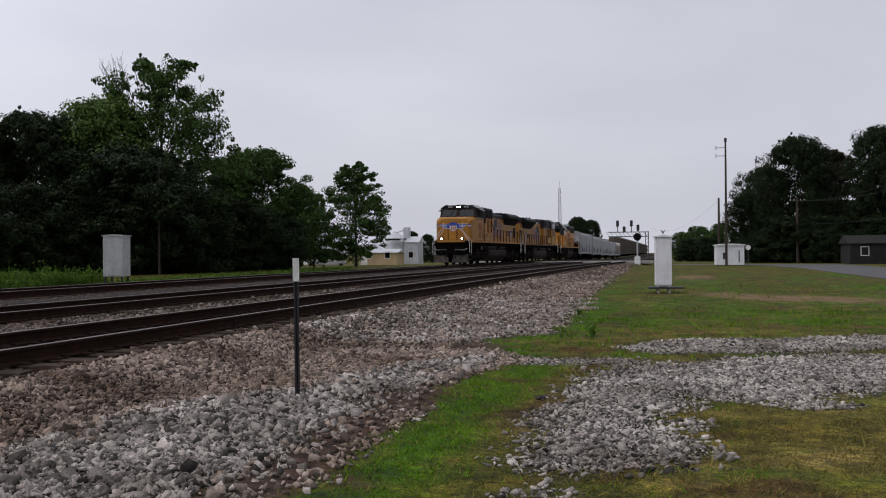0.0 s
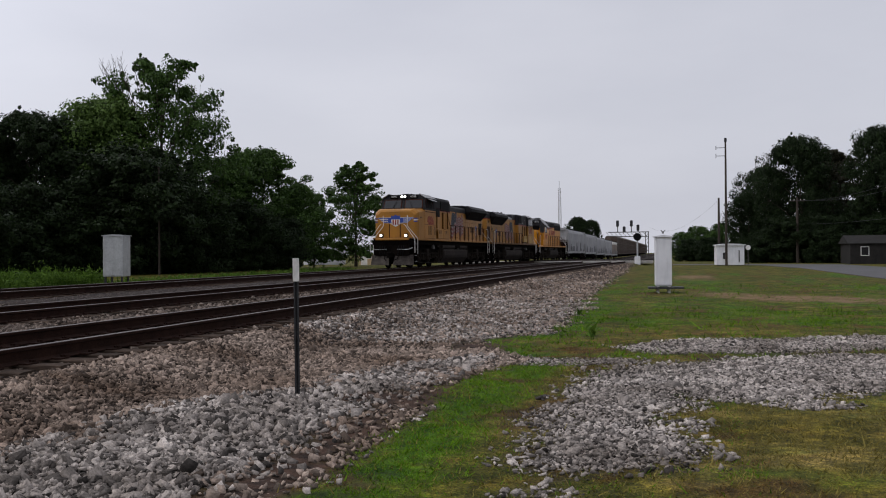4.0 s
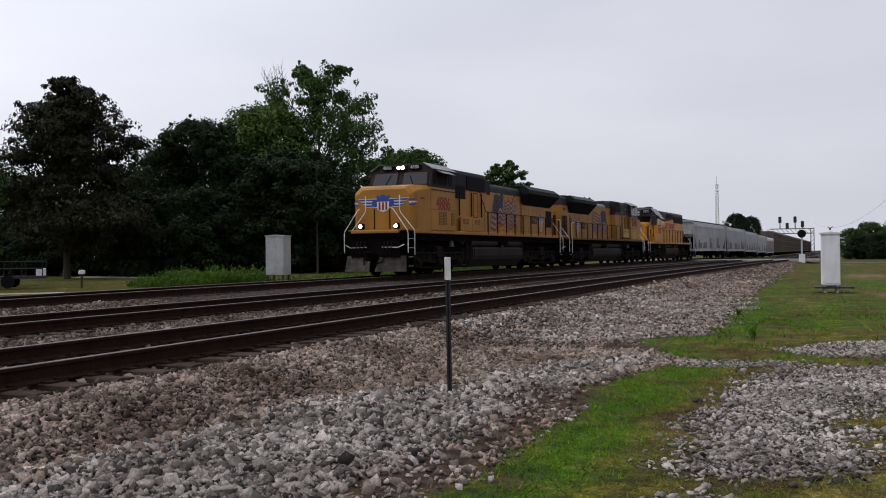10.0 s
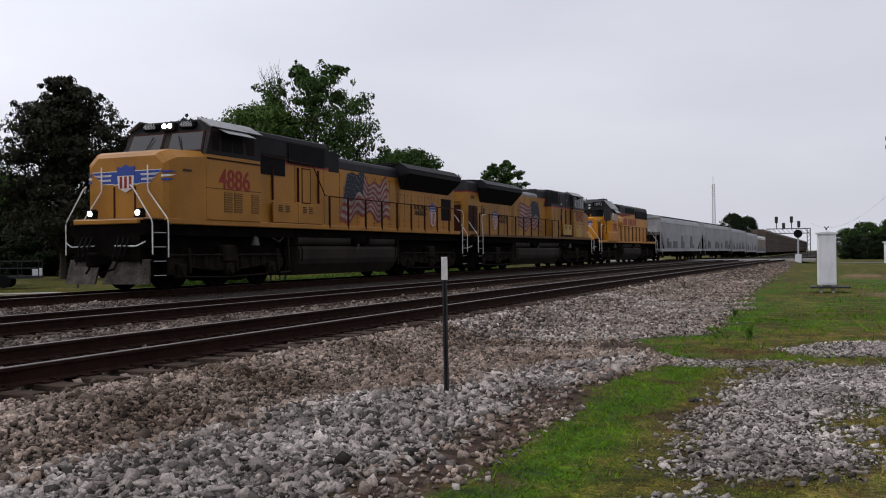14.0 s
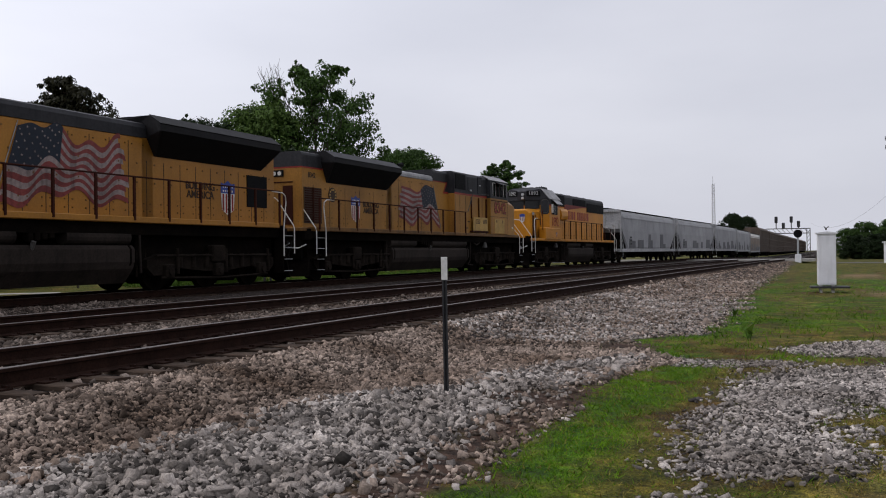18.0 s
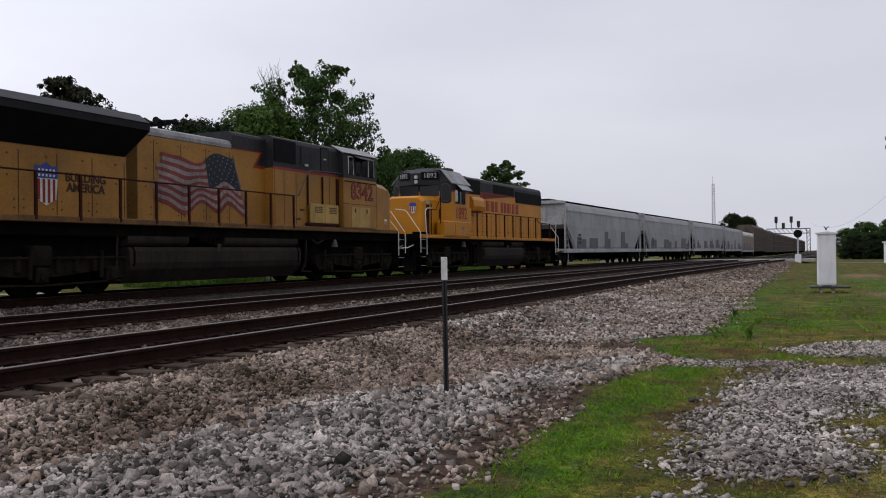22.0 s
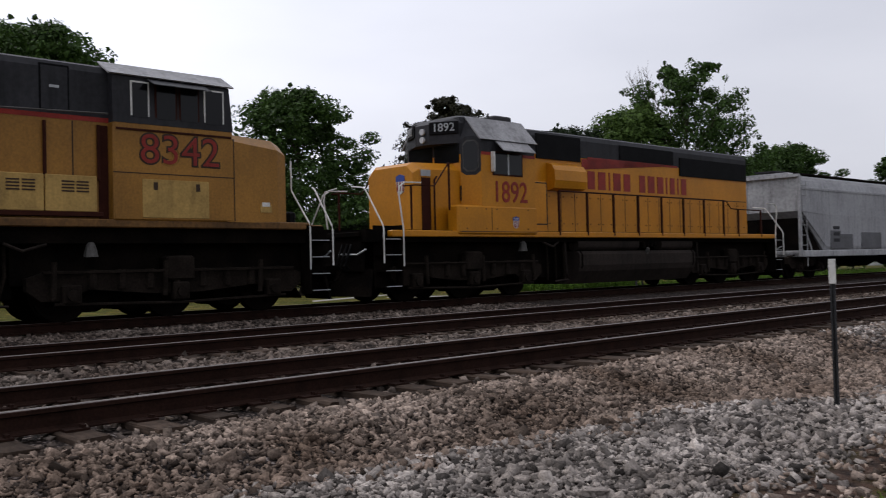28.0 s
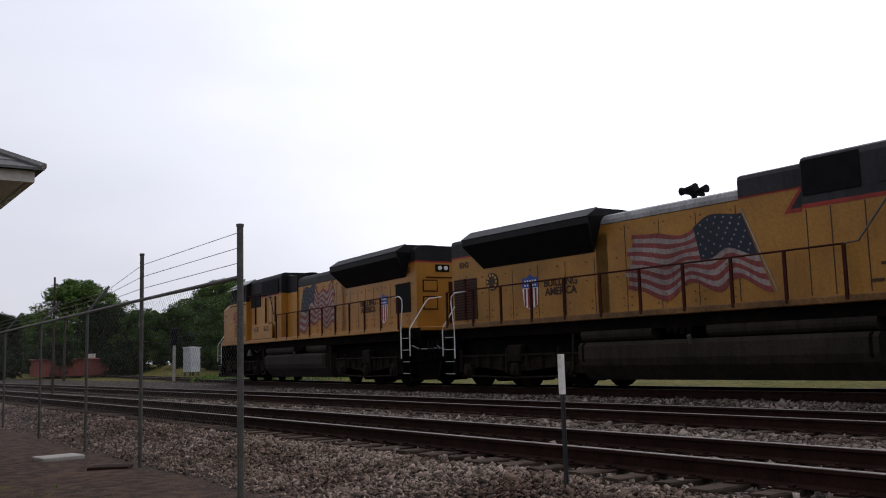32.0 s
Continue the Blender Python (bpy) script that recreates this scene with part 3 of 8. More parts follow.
def tie_mesh(seed):
    r = random.Random(seed)
    g = Geo()
    j = lambda s: r.uniform(-s, s)
    w, h, hl = 0.115 + j(0.012), 0.17, 1.3 + j(0.05)
    ring = []
    for x in (-hl, -hl * 0.3, hl * 0.3, hl):
        dx = j(0.02) if abs(x) == hl else 0
        ring.append([(x + dx, -w + j(0.01), -h), (x + dx, w + j(0.01), -h), (x + j(0.01), w + j(0.012), -0.014), (x, w - 0.014 + j(0.006), 0.0 + j(0.006)),
                     (x, -w + 0.014 + j(0.006), 0.0 + j(0.006)), (x + j(0.01), -w + j(0.012), -0.014)])
    g.loft(ring)
    return mesh_of("tie", g, TIE)


TIES = [tie_mesh(i) for i in range(7)]


def build_track(x, name, label, singles):
    top = RAIL_TOP[x]
    t = thing(name, label, "railway track", kind="structure")
    for side in (-0.7525, 0.7525):
        rail = part("rail", rail_geo(x + side, top, -400, 900, False, x == FAR), RUST, t, "rust-brown steel rail")
        part("running_surface", rail_geo(x + side, top, -400, 900, True, x == FAR), STEEL, rail, "worn bright rail head")
    r = random.Random(int(-x * 10))
    far, plates, spikes = Geo(), Geo(), Geo()
    y = -60.0
    while y < 230:
        y += 0.52 + r.uniform(-0.02, 0.02)
        a, b = singles
        px = x + bend(y) + (siding(y) if x == FAR else 0.0)
        if a <= y <= b:
            ob = part("tie", TIES[r.randrange(7)], TIE, t)
            ob.matrix_basis = pose(px + r.uniform(-0.06, 0.06), y, top - 0.178, 0, 0, r.uniform(-1.6, 1.6))
        else:
            far.box(px - 1.3, px + 1.3, y - 0.115, y + 0.115, top + grade(y) - 0.34, top + grade(y) - 0.178)
        if -22 < y < 30:
            for s in (-0.7525, 0.7525):
                plates.box(px + s - 0.18, px + s + 0.18, y - 0.09, y + 0.09, top - 0.177, top - 0.16)
                for dx in (-0.11, 0.11, -0.15, 0.15):
                    spikes.box(px + s + dx - 0.014, px + s + dx + 0.014, y - 0.05 + 0.1 * (dx > 0) - 0.014, y - 0.05 + 0.1 * (dx > 0) + 0.014, top - 0.162, top - 0.135)
    tagged(part("far_ties", far, TIE_FAR, t, "weathered wooden ties"), kind="stuff")
    tagged(part("tie_plates", plates, RUST, t, "rusty steel tie plates"), kind="stuff")
    tagged(part("rail_spikes", spikes, RUST, t, "rusty rail spikes"), kind="stuff")


build_track(NEAR, "track_near", "main line track with rusty rails on wooden ties", (-38, 70))
build_track(MID, "track_mid", "second track with rusty rails on wooden ties", (-30, 50))
build_track(FAR, "track_far", "third track, on which the freight train runs", (-26, 40))

scatter_stones("shoulder_ballast", [(-6.35, -1.8, 3.4, 13, 1100), (-6.3, -1.4, 13, 27, 330), (-6.35, -3.4, -2.5, 3.4, 850), (-3.4, -1.9, -2.5, 3.4, 800)], STONE, "crushed brownish-grey ballast stones beside the track", 0.0195, False, 0.36)
scatter_stones("fence_ballast", [(-6.35, -2.0, -14, -2.5, 760), (-6.35, -2.8, -22, -14, 360), (-6.4, -3.2, -36, -22, 130)], STONE_BROWN, "dirty brown ballast stones between the track and the fence", 0.0185, False, 0.36)
scatter_stones("far_ballast", [(-6.4, -1.0, 27, 46, 240), (-6.2, -0.4, 46, 99, 60)], STONE, "crushed ballast stones farther along the track", 0.028, False)
scatter_stones("pale_stones", [(-5.2, -2.1, 0.5, 3.2, 800), (-5.2, -2.3, 3.2, 14, 1150), (-6.3, -1.4, 14, 27, 420), (-6.4, -1.6, 27, 46, 170)], STONE_PALE, "pale grey crushed stones heaped along the verge", 0.021, True, 0.36)
scatter_stones("driveway_stones", [(-2.3, 3.6, 4.6, 17, 1500)], STONE_PALE, "small pale grey stones of a driveway across the grass", 0.0145, True, 0.25)
scatter_stones("track_ballast", [(-11.0, -8.9, -10, 16, 330), (-11.0, -8.9, -32, -10, 150), (-11.0, -8.9, 16, 30, 130), (-16.2, -13.5, -12, 18, 140), (-16.2, -13.5, -34, -12, 80), (-8.6, -6.3, -12, 18, 60), (-13.4, -11.0, -12, 18, 70)], STONE_GRIMY, "oil-stained ballast stones between the tracks", 0.026, False)


def grass_blades(name, areas, mat, label, height, pick):
    """Short blades, thickest where pick(x, y) is 1."""
    px, py = [], []
    for x0, x1, y0, y1, dens in areas:
        k = int((x1 - x0) * (y1 - y0) * dens)
        for x, y in zip(RNG.uniform(x0, x1, k), RNG.uniform(y0, y1, k)):
            x, y = float(x), float(y)
            if RNG.random() < pick(x, y) and gravel_at(x, y) < 0.1 + 0.75 * RNG.random() and vnoise(x, y, 7.0, 11.0) > -0.5 + 0.5 * RNG.random():
                px.append(x)
                py.append(y)
    k = len(px)
    z = np.array([bed(a, b) for a, b in zip(px, py)])
    hh = height * RNG.lognormal(0, 0.45, k)
    a = RNG.uniform(0, 2 * math.pi, k)
    lean = RNG.normal(0, 0.9, (k, 2)) * hh[:, None]
    w = 0.0035 + 0.06 * hh
    p = np.stack([px, py, z - 0.005], 1)
    d = np.stack([np.cos(a) * w, np.sin(a) * w, 0 * a], 1)
    v = np.stack([p - d, p + d, p + np.concatenate([lean, hh[:, None]], 1)], 1).reshape(-1, 3)
    tagged(new(name, mesh_np(name, v, np.arange(3 * k).reshape(-1, 3), mat)), label, "grass", kind="stuff")


grass_blades("verge_grass", [(-3.2, 0.6, 3.8, 12, 3800), (-4.0, 6, 12, 24, 900), (-4, 14, 24, 40, 200), (-3.0, -0.6, -12, -8, 260)], GRASS_A, "short bright green grass along the gravel", 0.018, lambda x, y: (0.12 + 0.88 * lush_at(x, y)) * (1 - 0.8 * dead_at(x, y)) if y > 0 else 0.5)
grass_blades("tufted_grass", [(-3.2, 7, 12, 24, 420), (-3.4, 12, 24, 42, 110)], GRASS_A, "clumps of taller green grass on the verge", 0.05, lambda x, y: clamp01(1.6 * vnoise(x, y, 1.2, 61.0) + 1.2 * vnoise(x, y, 4.0, 62.0) + 0.1))
grass_blades("dry_grass", [(-2.6, 4.2, 3.8, 12, 2400), (-2.5, 7, 12, 22, 500)], GRASS_B, "thin dry yellowish grass", 0.018, lambda x, y: (0.15 + 0.8 * dry_at(x, y) * (1 - 0.7 * lush_at(x, y))) * (1 - 0.6 * dead_at(x, y)))
grass_blades("dead_grass", [(-2.6, 4.2, 3.8, 14, 1500)], GRASS_DEAD, "withered brown grass between the green", 0.016, dead_at)


# ---- trees
def leaves(clumps, size, seed):
    """Leaf quads on the outsides of uneven clumps (x, y, z, rx, ry, rz, count), turned up and outwards as leaves are."""
    r = np.random.default_rng(seed)
    P, N = [], []
    for x, y, z, a, b, c, k in clumps:
        d = r.normal(size=(k, 3))
        d /= np.linalg.norm(d, axis=1, keepdims=True)
        rad = r.uniform(0.3, 1.05, (k, 1)) ** 0.45
        P.append(d * rad * (a, b, c) + (x, y, z))
        N.append(d * 0.8 + (0, 0, 0.55))
    P, N = np.concatenate(P), np.concatenate(N)
    k = len(P)
    N = N + r.normal(0, 0.5, (k, 3))
    N /= np.linalg.norm(N, axis=1, keepdims=True)
    u = np.cross(N, r.normal(size=(k, 3)))
    u /= np.linalg.norm(u, axis=1, keepdims=True)
    w = np.cross(N, u)
    s = size * r.lognormal(0, 0.35, (k, 1))
    v = np.stack([P - u * s, P - w * s * 0.6, P + u * s, P + w * s * 0.6], 1).reshape(-1, 3)
    return v, np.arange(4 * k).reshape(-1, 4)


def make_tree(name, h, w, seed, mat, label, leaf=0.2, low=0.25, lobes=15, per=11, count=120, bare=0, trunk_r=0.0, cone=False, open_top=0.0, layered=0.0, dome=0):
    """A tapered trunk, limbs that end in lobes, and lobes of small ragged leaf clumps with gaps between."""
    r = random.Random(seed)
    t = thing(name, label, "tree")
    tr = trunk_r or 0.013 * h + 0.05
    wood = Geo()
    lean = (r.uniform(-0.03, 0.03) * h, r.uniform(-0.03, 0.03) * h)
    wood.tube([(lean[0] * k * k, lean[1] * k * k, -0.4 + (h * 0.9 + 0.4) * k) for k in (0, 0.1, 0.3, 0.55, 0.8, 1)], tr, 8, tr * 0.12)
    outline = lambda k: 0.12 + 0.88 * (1 - k) ** 0.85 * min(1.0, 0.55 + 3 * k) if cone else math.sin(math.pi * (0.2 + 0.74 * k)) ** 0.75
    clumps = []
    for i in range(lobes):
        k = (i + 0.5) / lobes
        z = h * (low + (0.92 - low) * k)
        prof = outline(k)
        a = i * 2.4 + r.uniform(-0.6, 0.6)
        d = w * 0.5 * prof * r.uniform(0.45, 0.95)
        cx, cy = math.cos(a) * d + lean[0] * k, math.sin(a) * d + lean[1] * k
        size = w * (0.11 + 0.13 * prof) * r.uniform(0.75, 1.25) * (1 - open_top * k) * (1 - 0.35 * max(0.0, k - 0.75) / 0.25)
        wood.tube([(lean[0] * k * 0.4, lean[1] * k * 0.4, max(0.12 * h, z - 0.22 * h)), (cx * 0.5, cy * 0.5, z - 0.08 * h), (cx, cy, z)], tr * 0.34, 5, tr * 0.07)
        for q in range(per):
            v = Vector((r.gauss(0, 1), r.gauss(0, 1), r.gauss(0.25, 0.7)))
            v = v.normalized() * size * r.uniform(0.3, 1.0)
            s = size * r.uniform(0.2, 0.44)
            v.z *= 1 - 0.65 * layered
            cz = z + v.z * 0.85 - layered * 0.12 * v.xy.length
            thick = r.uniform(0.5, 0.85) * (1 - 0.45 * layered)
            clumps.append((cx + v.x, cy + v.y, max(0.02 * h, min(cz, h - s * 0.4)), s * r.uniform(0.9, 1.5), s * r.uniform(0.9, 1.5), s * thick, int(count * r.uniform(0.5, 1.3))))
            if q % 5 == 0:
                wood.tube([(cx, cy, z), (cx + v.x, cy + v.y, cz)], tr * 0.09, 4, tr * 0.03)
        # stray sprays beyond the lobe
        for q in range(3):
            v = Vector((r.gauss(0, 1), r.gauss(0, 1), r.gauss(0.3, 0.6))).normalized() * size * r.uniform(0.8, 1.05)
            s = size * r.uniform(0.1, 0.18)
            wood.tube([(cx, cy, z), (cx + v.x, cy + v.y, z + v.z)], tr * 0.05, 4, tr * 0.02)
            clumps.append((cx + v.x, cy + v.y, max(0.02 * h, min(z + v.z, h)), s, s, s * 0.7, int(count * 0.25)))
    # the inner crown
    for i in range(lobes):
        k = (i + 0.5) / lobes
        prof = outline(k)
        if r.random() < 0.75 or k > 0.7:
            s = w * 0.2 * prof + 0.1
            clumps.append((lean[0] * k + r.uniform(-1, 1) * s * 0.6, lean[1] * k + r.uniform(-1, 1) * s * 0.6, h * (low + (0.86 - low) * k), s, s, s * 0.8, int(count * 1.6)))
    # a rounded top
    for i in range(dome):
        a, d = i * 2.4, math.sqrt((i + 0.5) / dome) * 0.34 * w
        s = w * r.uniform(0.045, 0.085)
        clumps.append((math.cos(a) * d + lean[0], math.sin(a) * d + lean[1], h * (0.92 - 0.9 * (d / w) ** 2 * r.uniform(0.7, 1.5)), s * 1.3, s * 1.3, s, int(count * r.uniform(0.5, 1.0))))
    # dead forked twigs
    for i in range(bare):
        x, y = r.uniform(-0.42, -0.12) * w, r.uniform(-0.12, 0.12) * w
        tip = Vector((x + r.uniform(-0.4, 0.4), y + r.uniform(-0.4, 0.4), h * r.uniform(0.86, 0.95)))
        mid = Vector((x * 0.8, y, h * 0.76))
        wood.tube([(x * 0.4, y * 0.5, h * 0.58), mid, tip], 0.035, 4, 0.01)
        for q in range(4):
            a = mid.lerp(tip, r.uniform(0.2, 0.9))
            wood.tube([a, a + Vector((r.uniform(-0.5, 0.5), r.uniform(-0.5, 0.5), r.uniform(0.15, 0.6)))], 0.014, 3, 0.006)
    part("trunk", wood, BARK, t, "grey-brown trunk and limbs")
    v, f = leaves(clumps, leaf, seed)
    part("crown", mesh_np("crown", v, f, mat), mat, t)
    return t


def at(az, d, z=None):
    """A place by its bearing from the camera (degrees left of the tracks' line) and its distance."""
    x, y = -math.sin(radians(az)) * d, math.cos(radians(az)) * d
    return x, y, (bed(x, y) if z is None else z)


def plant(model, az, d, h, turn=0, wide=1.0, base_h=12.0):
    s = h / (base_h * 1.35)
    x, y, z = at(az, d)
    return copy_thing(model, Matrix.LocRotScale((x, y, z), Euler((0, 0, radians(turn))), (s * wide, s * wide, s)))


def settle(model, az, d, h, turn=0, wide=1.0, base_h=12.0):
    s = h / base_h
    model.matrix_basis = Matrix.LocRotScale(at(az, d), Euler((0, 0, radians(turn))), (s * wide, s * wide, s))


def build_trees():
    tall = make_tree("oak_tree", 12, 10.4, 3, LEAF_A, "tall broad tree with bare twigs in its thin top", 0.085, 0.1, 36, 11, 105, bare=14, open_top=0.3)
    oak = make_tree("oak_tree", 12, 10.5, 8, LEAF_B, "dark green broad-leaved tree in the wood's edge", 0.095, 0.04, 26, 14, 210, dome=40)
    young = make_tree("maple_tree", 12, 10.6, 12, LEAF_C, "yellow-green tree standing above the dark wood", 0.095, 0.12, 24, 14, 185, dome=46)
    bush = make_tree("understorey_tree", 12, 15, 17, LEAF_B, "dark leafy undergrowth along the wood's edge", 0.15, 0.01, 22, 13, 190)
    pine = make_tree("cedar_tree", 12, 12.0, 23, LEAF_PINE, "dark brownish-green conifer with a broad rounded cone", 0.1, 0.2, 34, 13, 150, trunk_r=0.28, cone=True, layered=0.7)
    mid = make_tree("hackberry_tree", 12, 9.4, 31, LEAF_A, "mid-green tree with a ragged crown", 0.095, 0.06, 24, 14, 185, dome=34)
    slim = make_tree("pecan_tree", 12, 7.2, 37, LEAF_A, "slender tree with an open uneven crown", 0.095, 0.08, 20, 13, 150)
    for k, (m, *a) in enumerate([
            (tall, 31.0, 66, 15.8, 20, 0.7), (pine, 45.8, 52, 11.2, 0, 0.78), (oak, 37.9, 64, 10.9, 50, 0.8), (young, 34.2, 66, 12.4, 80, 0.8), (mid, 25.0, 74, 10.0, 10),
            (slim, 19.4, 84, 10.0, 200), (bush, 32.8, 60, 8.0, 30)]):
        settle(m, a[0], a[1] * 1.35, a[2] * 1.35, *a[3:])
    rows = [(oak, 39.8, 66, 10.2, 120, 0.8), (oak, 42.3, 70, 8.5, 190, 0.8), (bush, 35.6, 60, 7.5, 120), (bush, 38.7, 58, 8.0, 200), (bush, 41.4, 56, 7.5, 280), (bush, 29.6, 61, 7.5, 10),
            (bush, 26.9, 66, 7.5, 70), (mid, 27.6, 72, 10.8, 60), (mid, 23.3, 78, 8.9, 140, 0.9), (slim, 22.0, 80, 8.3, 40, 0.8), (bush, 24.2, 70, 6.1, 150),
            (oak, 47.9, 70, 8.0, 10), (bush, 47.0, 62, 6.1, 100), (bush, 44.2, 60, 7.0, 40), (bush, 49.2, 64, 6.1, 0), (bush, 52.0, 58, 7.0, 60),
            (mid, 54.8, 56, 15.4, 30, 0.95), (slim, 53.0, 60, 8.0, 90), (bush, 58.5, 56, 7.0, 10), (mid, 61.5, 58, 11.0, 100, 0.8), (mid, 69.0, 57, 19.8, 30, 0.8), (bush, 64.5, 58, 7.5, 70), (mid, 65.2, 60, 17.2, 70, 0.75),
            (mid, 72.8, 58, 20.2, 140, 0.75), (mid, 76.3, 60, 19.2, 10, 0.65), (young, 82.0, 56, 17.0, 100, 0.6), (young, 84.6, 56, 17.3, 210, 0.65), (mid, 88.4, 58, 15.0, 0, 0.6), (mid, 79.4, 58, 16.2, 300, 0.6), (bush, 80.0, 58, 9.0, 30), (bush, 87.5, 58, 8.0, 20), (bush, 93.0, 58, 8.5, 120),
            (mid, 97.4, 58, 17.8, 150, 0.55), (young, 102.0, 58, 16.4, 80, 0.62), (young, 104.2, 60, 17.3, 190, 0.55), (slim, 107.1, 58, 18.6, 10, 0.8), (mid, 112.0, 58, 19.7, 60, 0.65), (slim, 109.3, 58, 18.4, 30, 0.6), (bush, 99.5, 60, 9.0, 50), (bush, 106.0, 60, 9.0, 20), (bush, 113.5, 60, 8.0, 20),
            (oak, 118.0, 66, 8.6, 30), (mid, 122.0, 80, 7.6, 60)]
    for m, az, d, h, *a in rows:
        k = 1.35 if az < 50 else 1.0
        plant(m, az, d * k, h * k, *a)
    # the wood on the other side of the road, and far trees
    for m, az, d, h, turn in [(oak, -7.5, 122, 18.2, 10), (oak, -5.6, 128, 14.6, 80), (oak, -11.8, 118, 18.4, 150), (pine, -9.2, 130, 16.6, 20), (oak, -4.6, 126, 10.6, 20), (oak, -13.6, 120, 19.2, 220),
                              (oak, -16.0, 118, 17.6, 20), (bush, -6.6, 118, 8.5, 0), (bush, -9.1, 116, 8.5, 90), (bush, -5.1, 120, 6.1, 160), (bush, -11.7, 114, 8.0, 40), (bush, -3.6, 160, 5.2, 70), (bush, -14.5, 114, 8.5, 70),
                              (oak, -2.4, 190, 7.0, 0), (oak, -1.1, 200, 7.1, 60), (mid, -0.6, 190, 7.4, 120), (bush, -1.2, 170, 6.2, 30), (bush, -2.3, 165, 6.4, 100), (mid, -1.7, 185, 8.6, 40), (mid, -3.0, 180, 9.0, 70),
                              (oak, 5.5, 260, 14.2, 0), (oak, 4.7, 280, 14.0, 70), (mid, 6.3, 290, 12.5, 30), (oak, 15.9, 190, 7.7, 0), (oak, 14.9, 200, 7.3, 50), (oak, 14.0, 210, 7.0, 20), (oak, 17.0, 200, 7.5, 90), (bush, 13.1, 230, 7.5, 10),
                              (oak, 11.6, 320, 8.5, 10), (bush, 8.9, 360, 7.5, 0)]:
        plant(m, az, d, h, turn, 0.75 if m is oak else 1.0)
    # the far wood down the line
    for k in range(13):
        plant((mid, young, mid, slim)[k % 4], 147.5 + 2.1 * k, 140 + 9 * ((k * 5) % 3), 9.5 + 1.3 * ((k * 7) % 4), 50 * k, 1.3)
    # trees down the line
    for k, (m, az, d, h) in enumerate([(oak, 165.1, 105, 9.0), (mid, 162.8, 100, 8.0), (oak, 160.7, 100, 7.9), (mid, 157.8, 82, 8.1), (young, 156.7, 76, 7.1), (oak, 167.7, 110, 7.9), (oak, 170.4, 115, 8.5),
                                       (mid, 172.7, 115, 8.5), (bush, 163.8, 98, 5.6), (bush, 160.1, 92, 5.2), (bush, 167.5, 100, 5.6), (bush, 171.2, 104, 5.6), (oak, 154.7, 86, 8.0), (mid, 152.0, 88, 7.5), (bush, 155.6, 78, 4.2), (bush, 158.3, 84, 3.8),
                                       (oak, 148.4, 90, 7.5), (oak, 143.9, 92, 6.6), (oak, 175.5, 120, 8.5), (mid, 178.9, 120, 8.5), (oak, 138.5, 95, 5.6), (oak, 132.2, 95, 5.6), (oak, 125.8, 90, 6.1), (oak, 182.8, 120, 8.5)]):
        plant(mid if m is oak and k % 3 else m, az, d, h, 40 * k)


build_trees()


# ---- the train
def wheelset(parent, y, r=0.52, key=None):
    """Two wheels on an axle, turning about the axle."""
    g = Geo()
    for s in (-0.75, 0.75):
        g.tube([(s - 0.065, 0, 0), (s + 0.065, 0, 0)], r, 22)
        g.tube([(s - 0.085 * (1 if s > 0 else -1), 0, 0), (s - 0.06 * (1 if s > 0 else -1), 0, 0)], r + 0.03, 22)
        g.tube([(s + 0.06 * (1 if s > 0 else -1), 0, 0), (s + 0.1 * (1 if s > 0 else -1), 0, 0)], r * 0.45, 14)
        for k in range(6):
            a = k * math.pi / 3
            g.box(s - 0.072, s + 0.072, math.cos(a) * r * 0.62 - 0.05, math.cos(a) * r * 0.62 + 0.05, math.sin(a) * r * 0.62 - 0.05, math.sin(a) * r * 0.62 + 0.05)
    g.tube([(-0.75, 0, 0), (0.75, 0, 0)], 0.09, 8)
    w = part("wheelset", g, UNDER, parent, "grimy steel wheels on an axle")
    w.matrix_basis = pose(0, y, r)
    WHEELS.append((w, y, r, key))
    return w


WHEELS = []


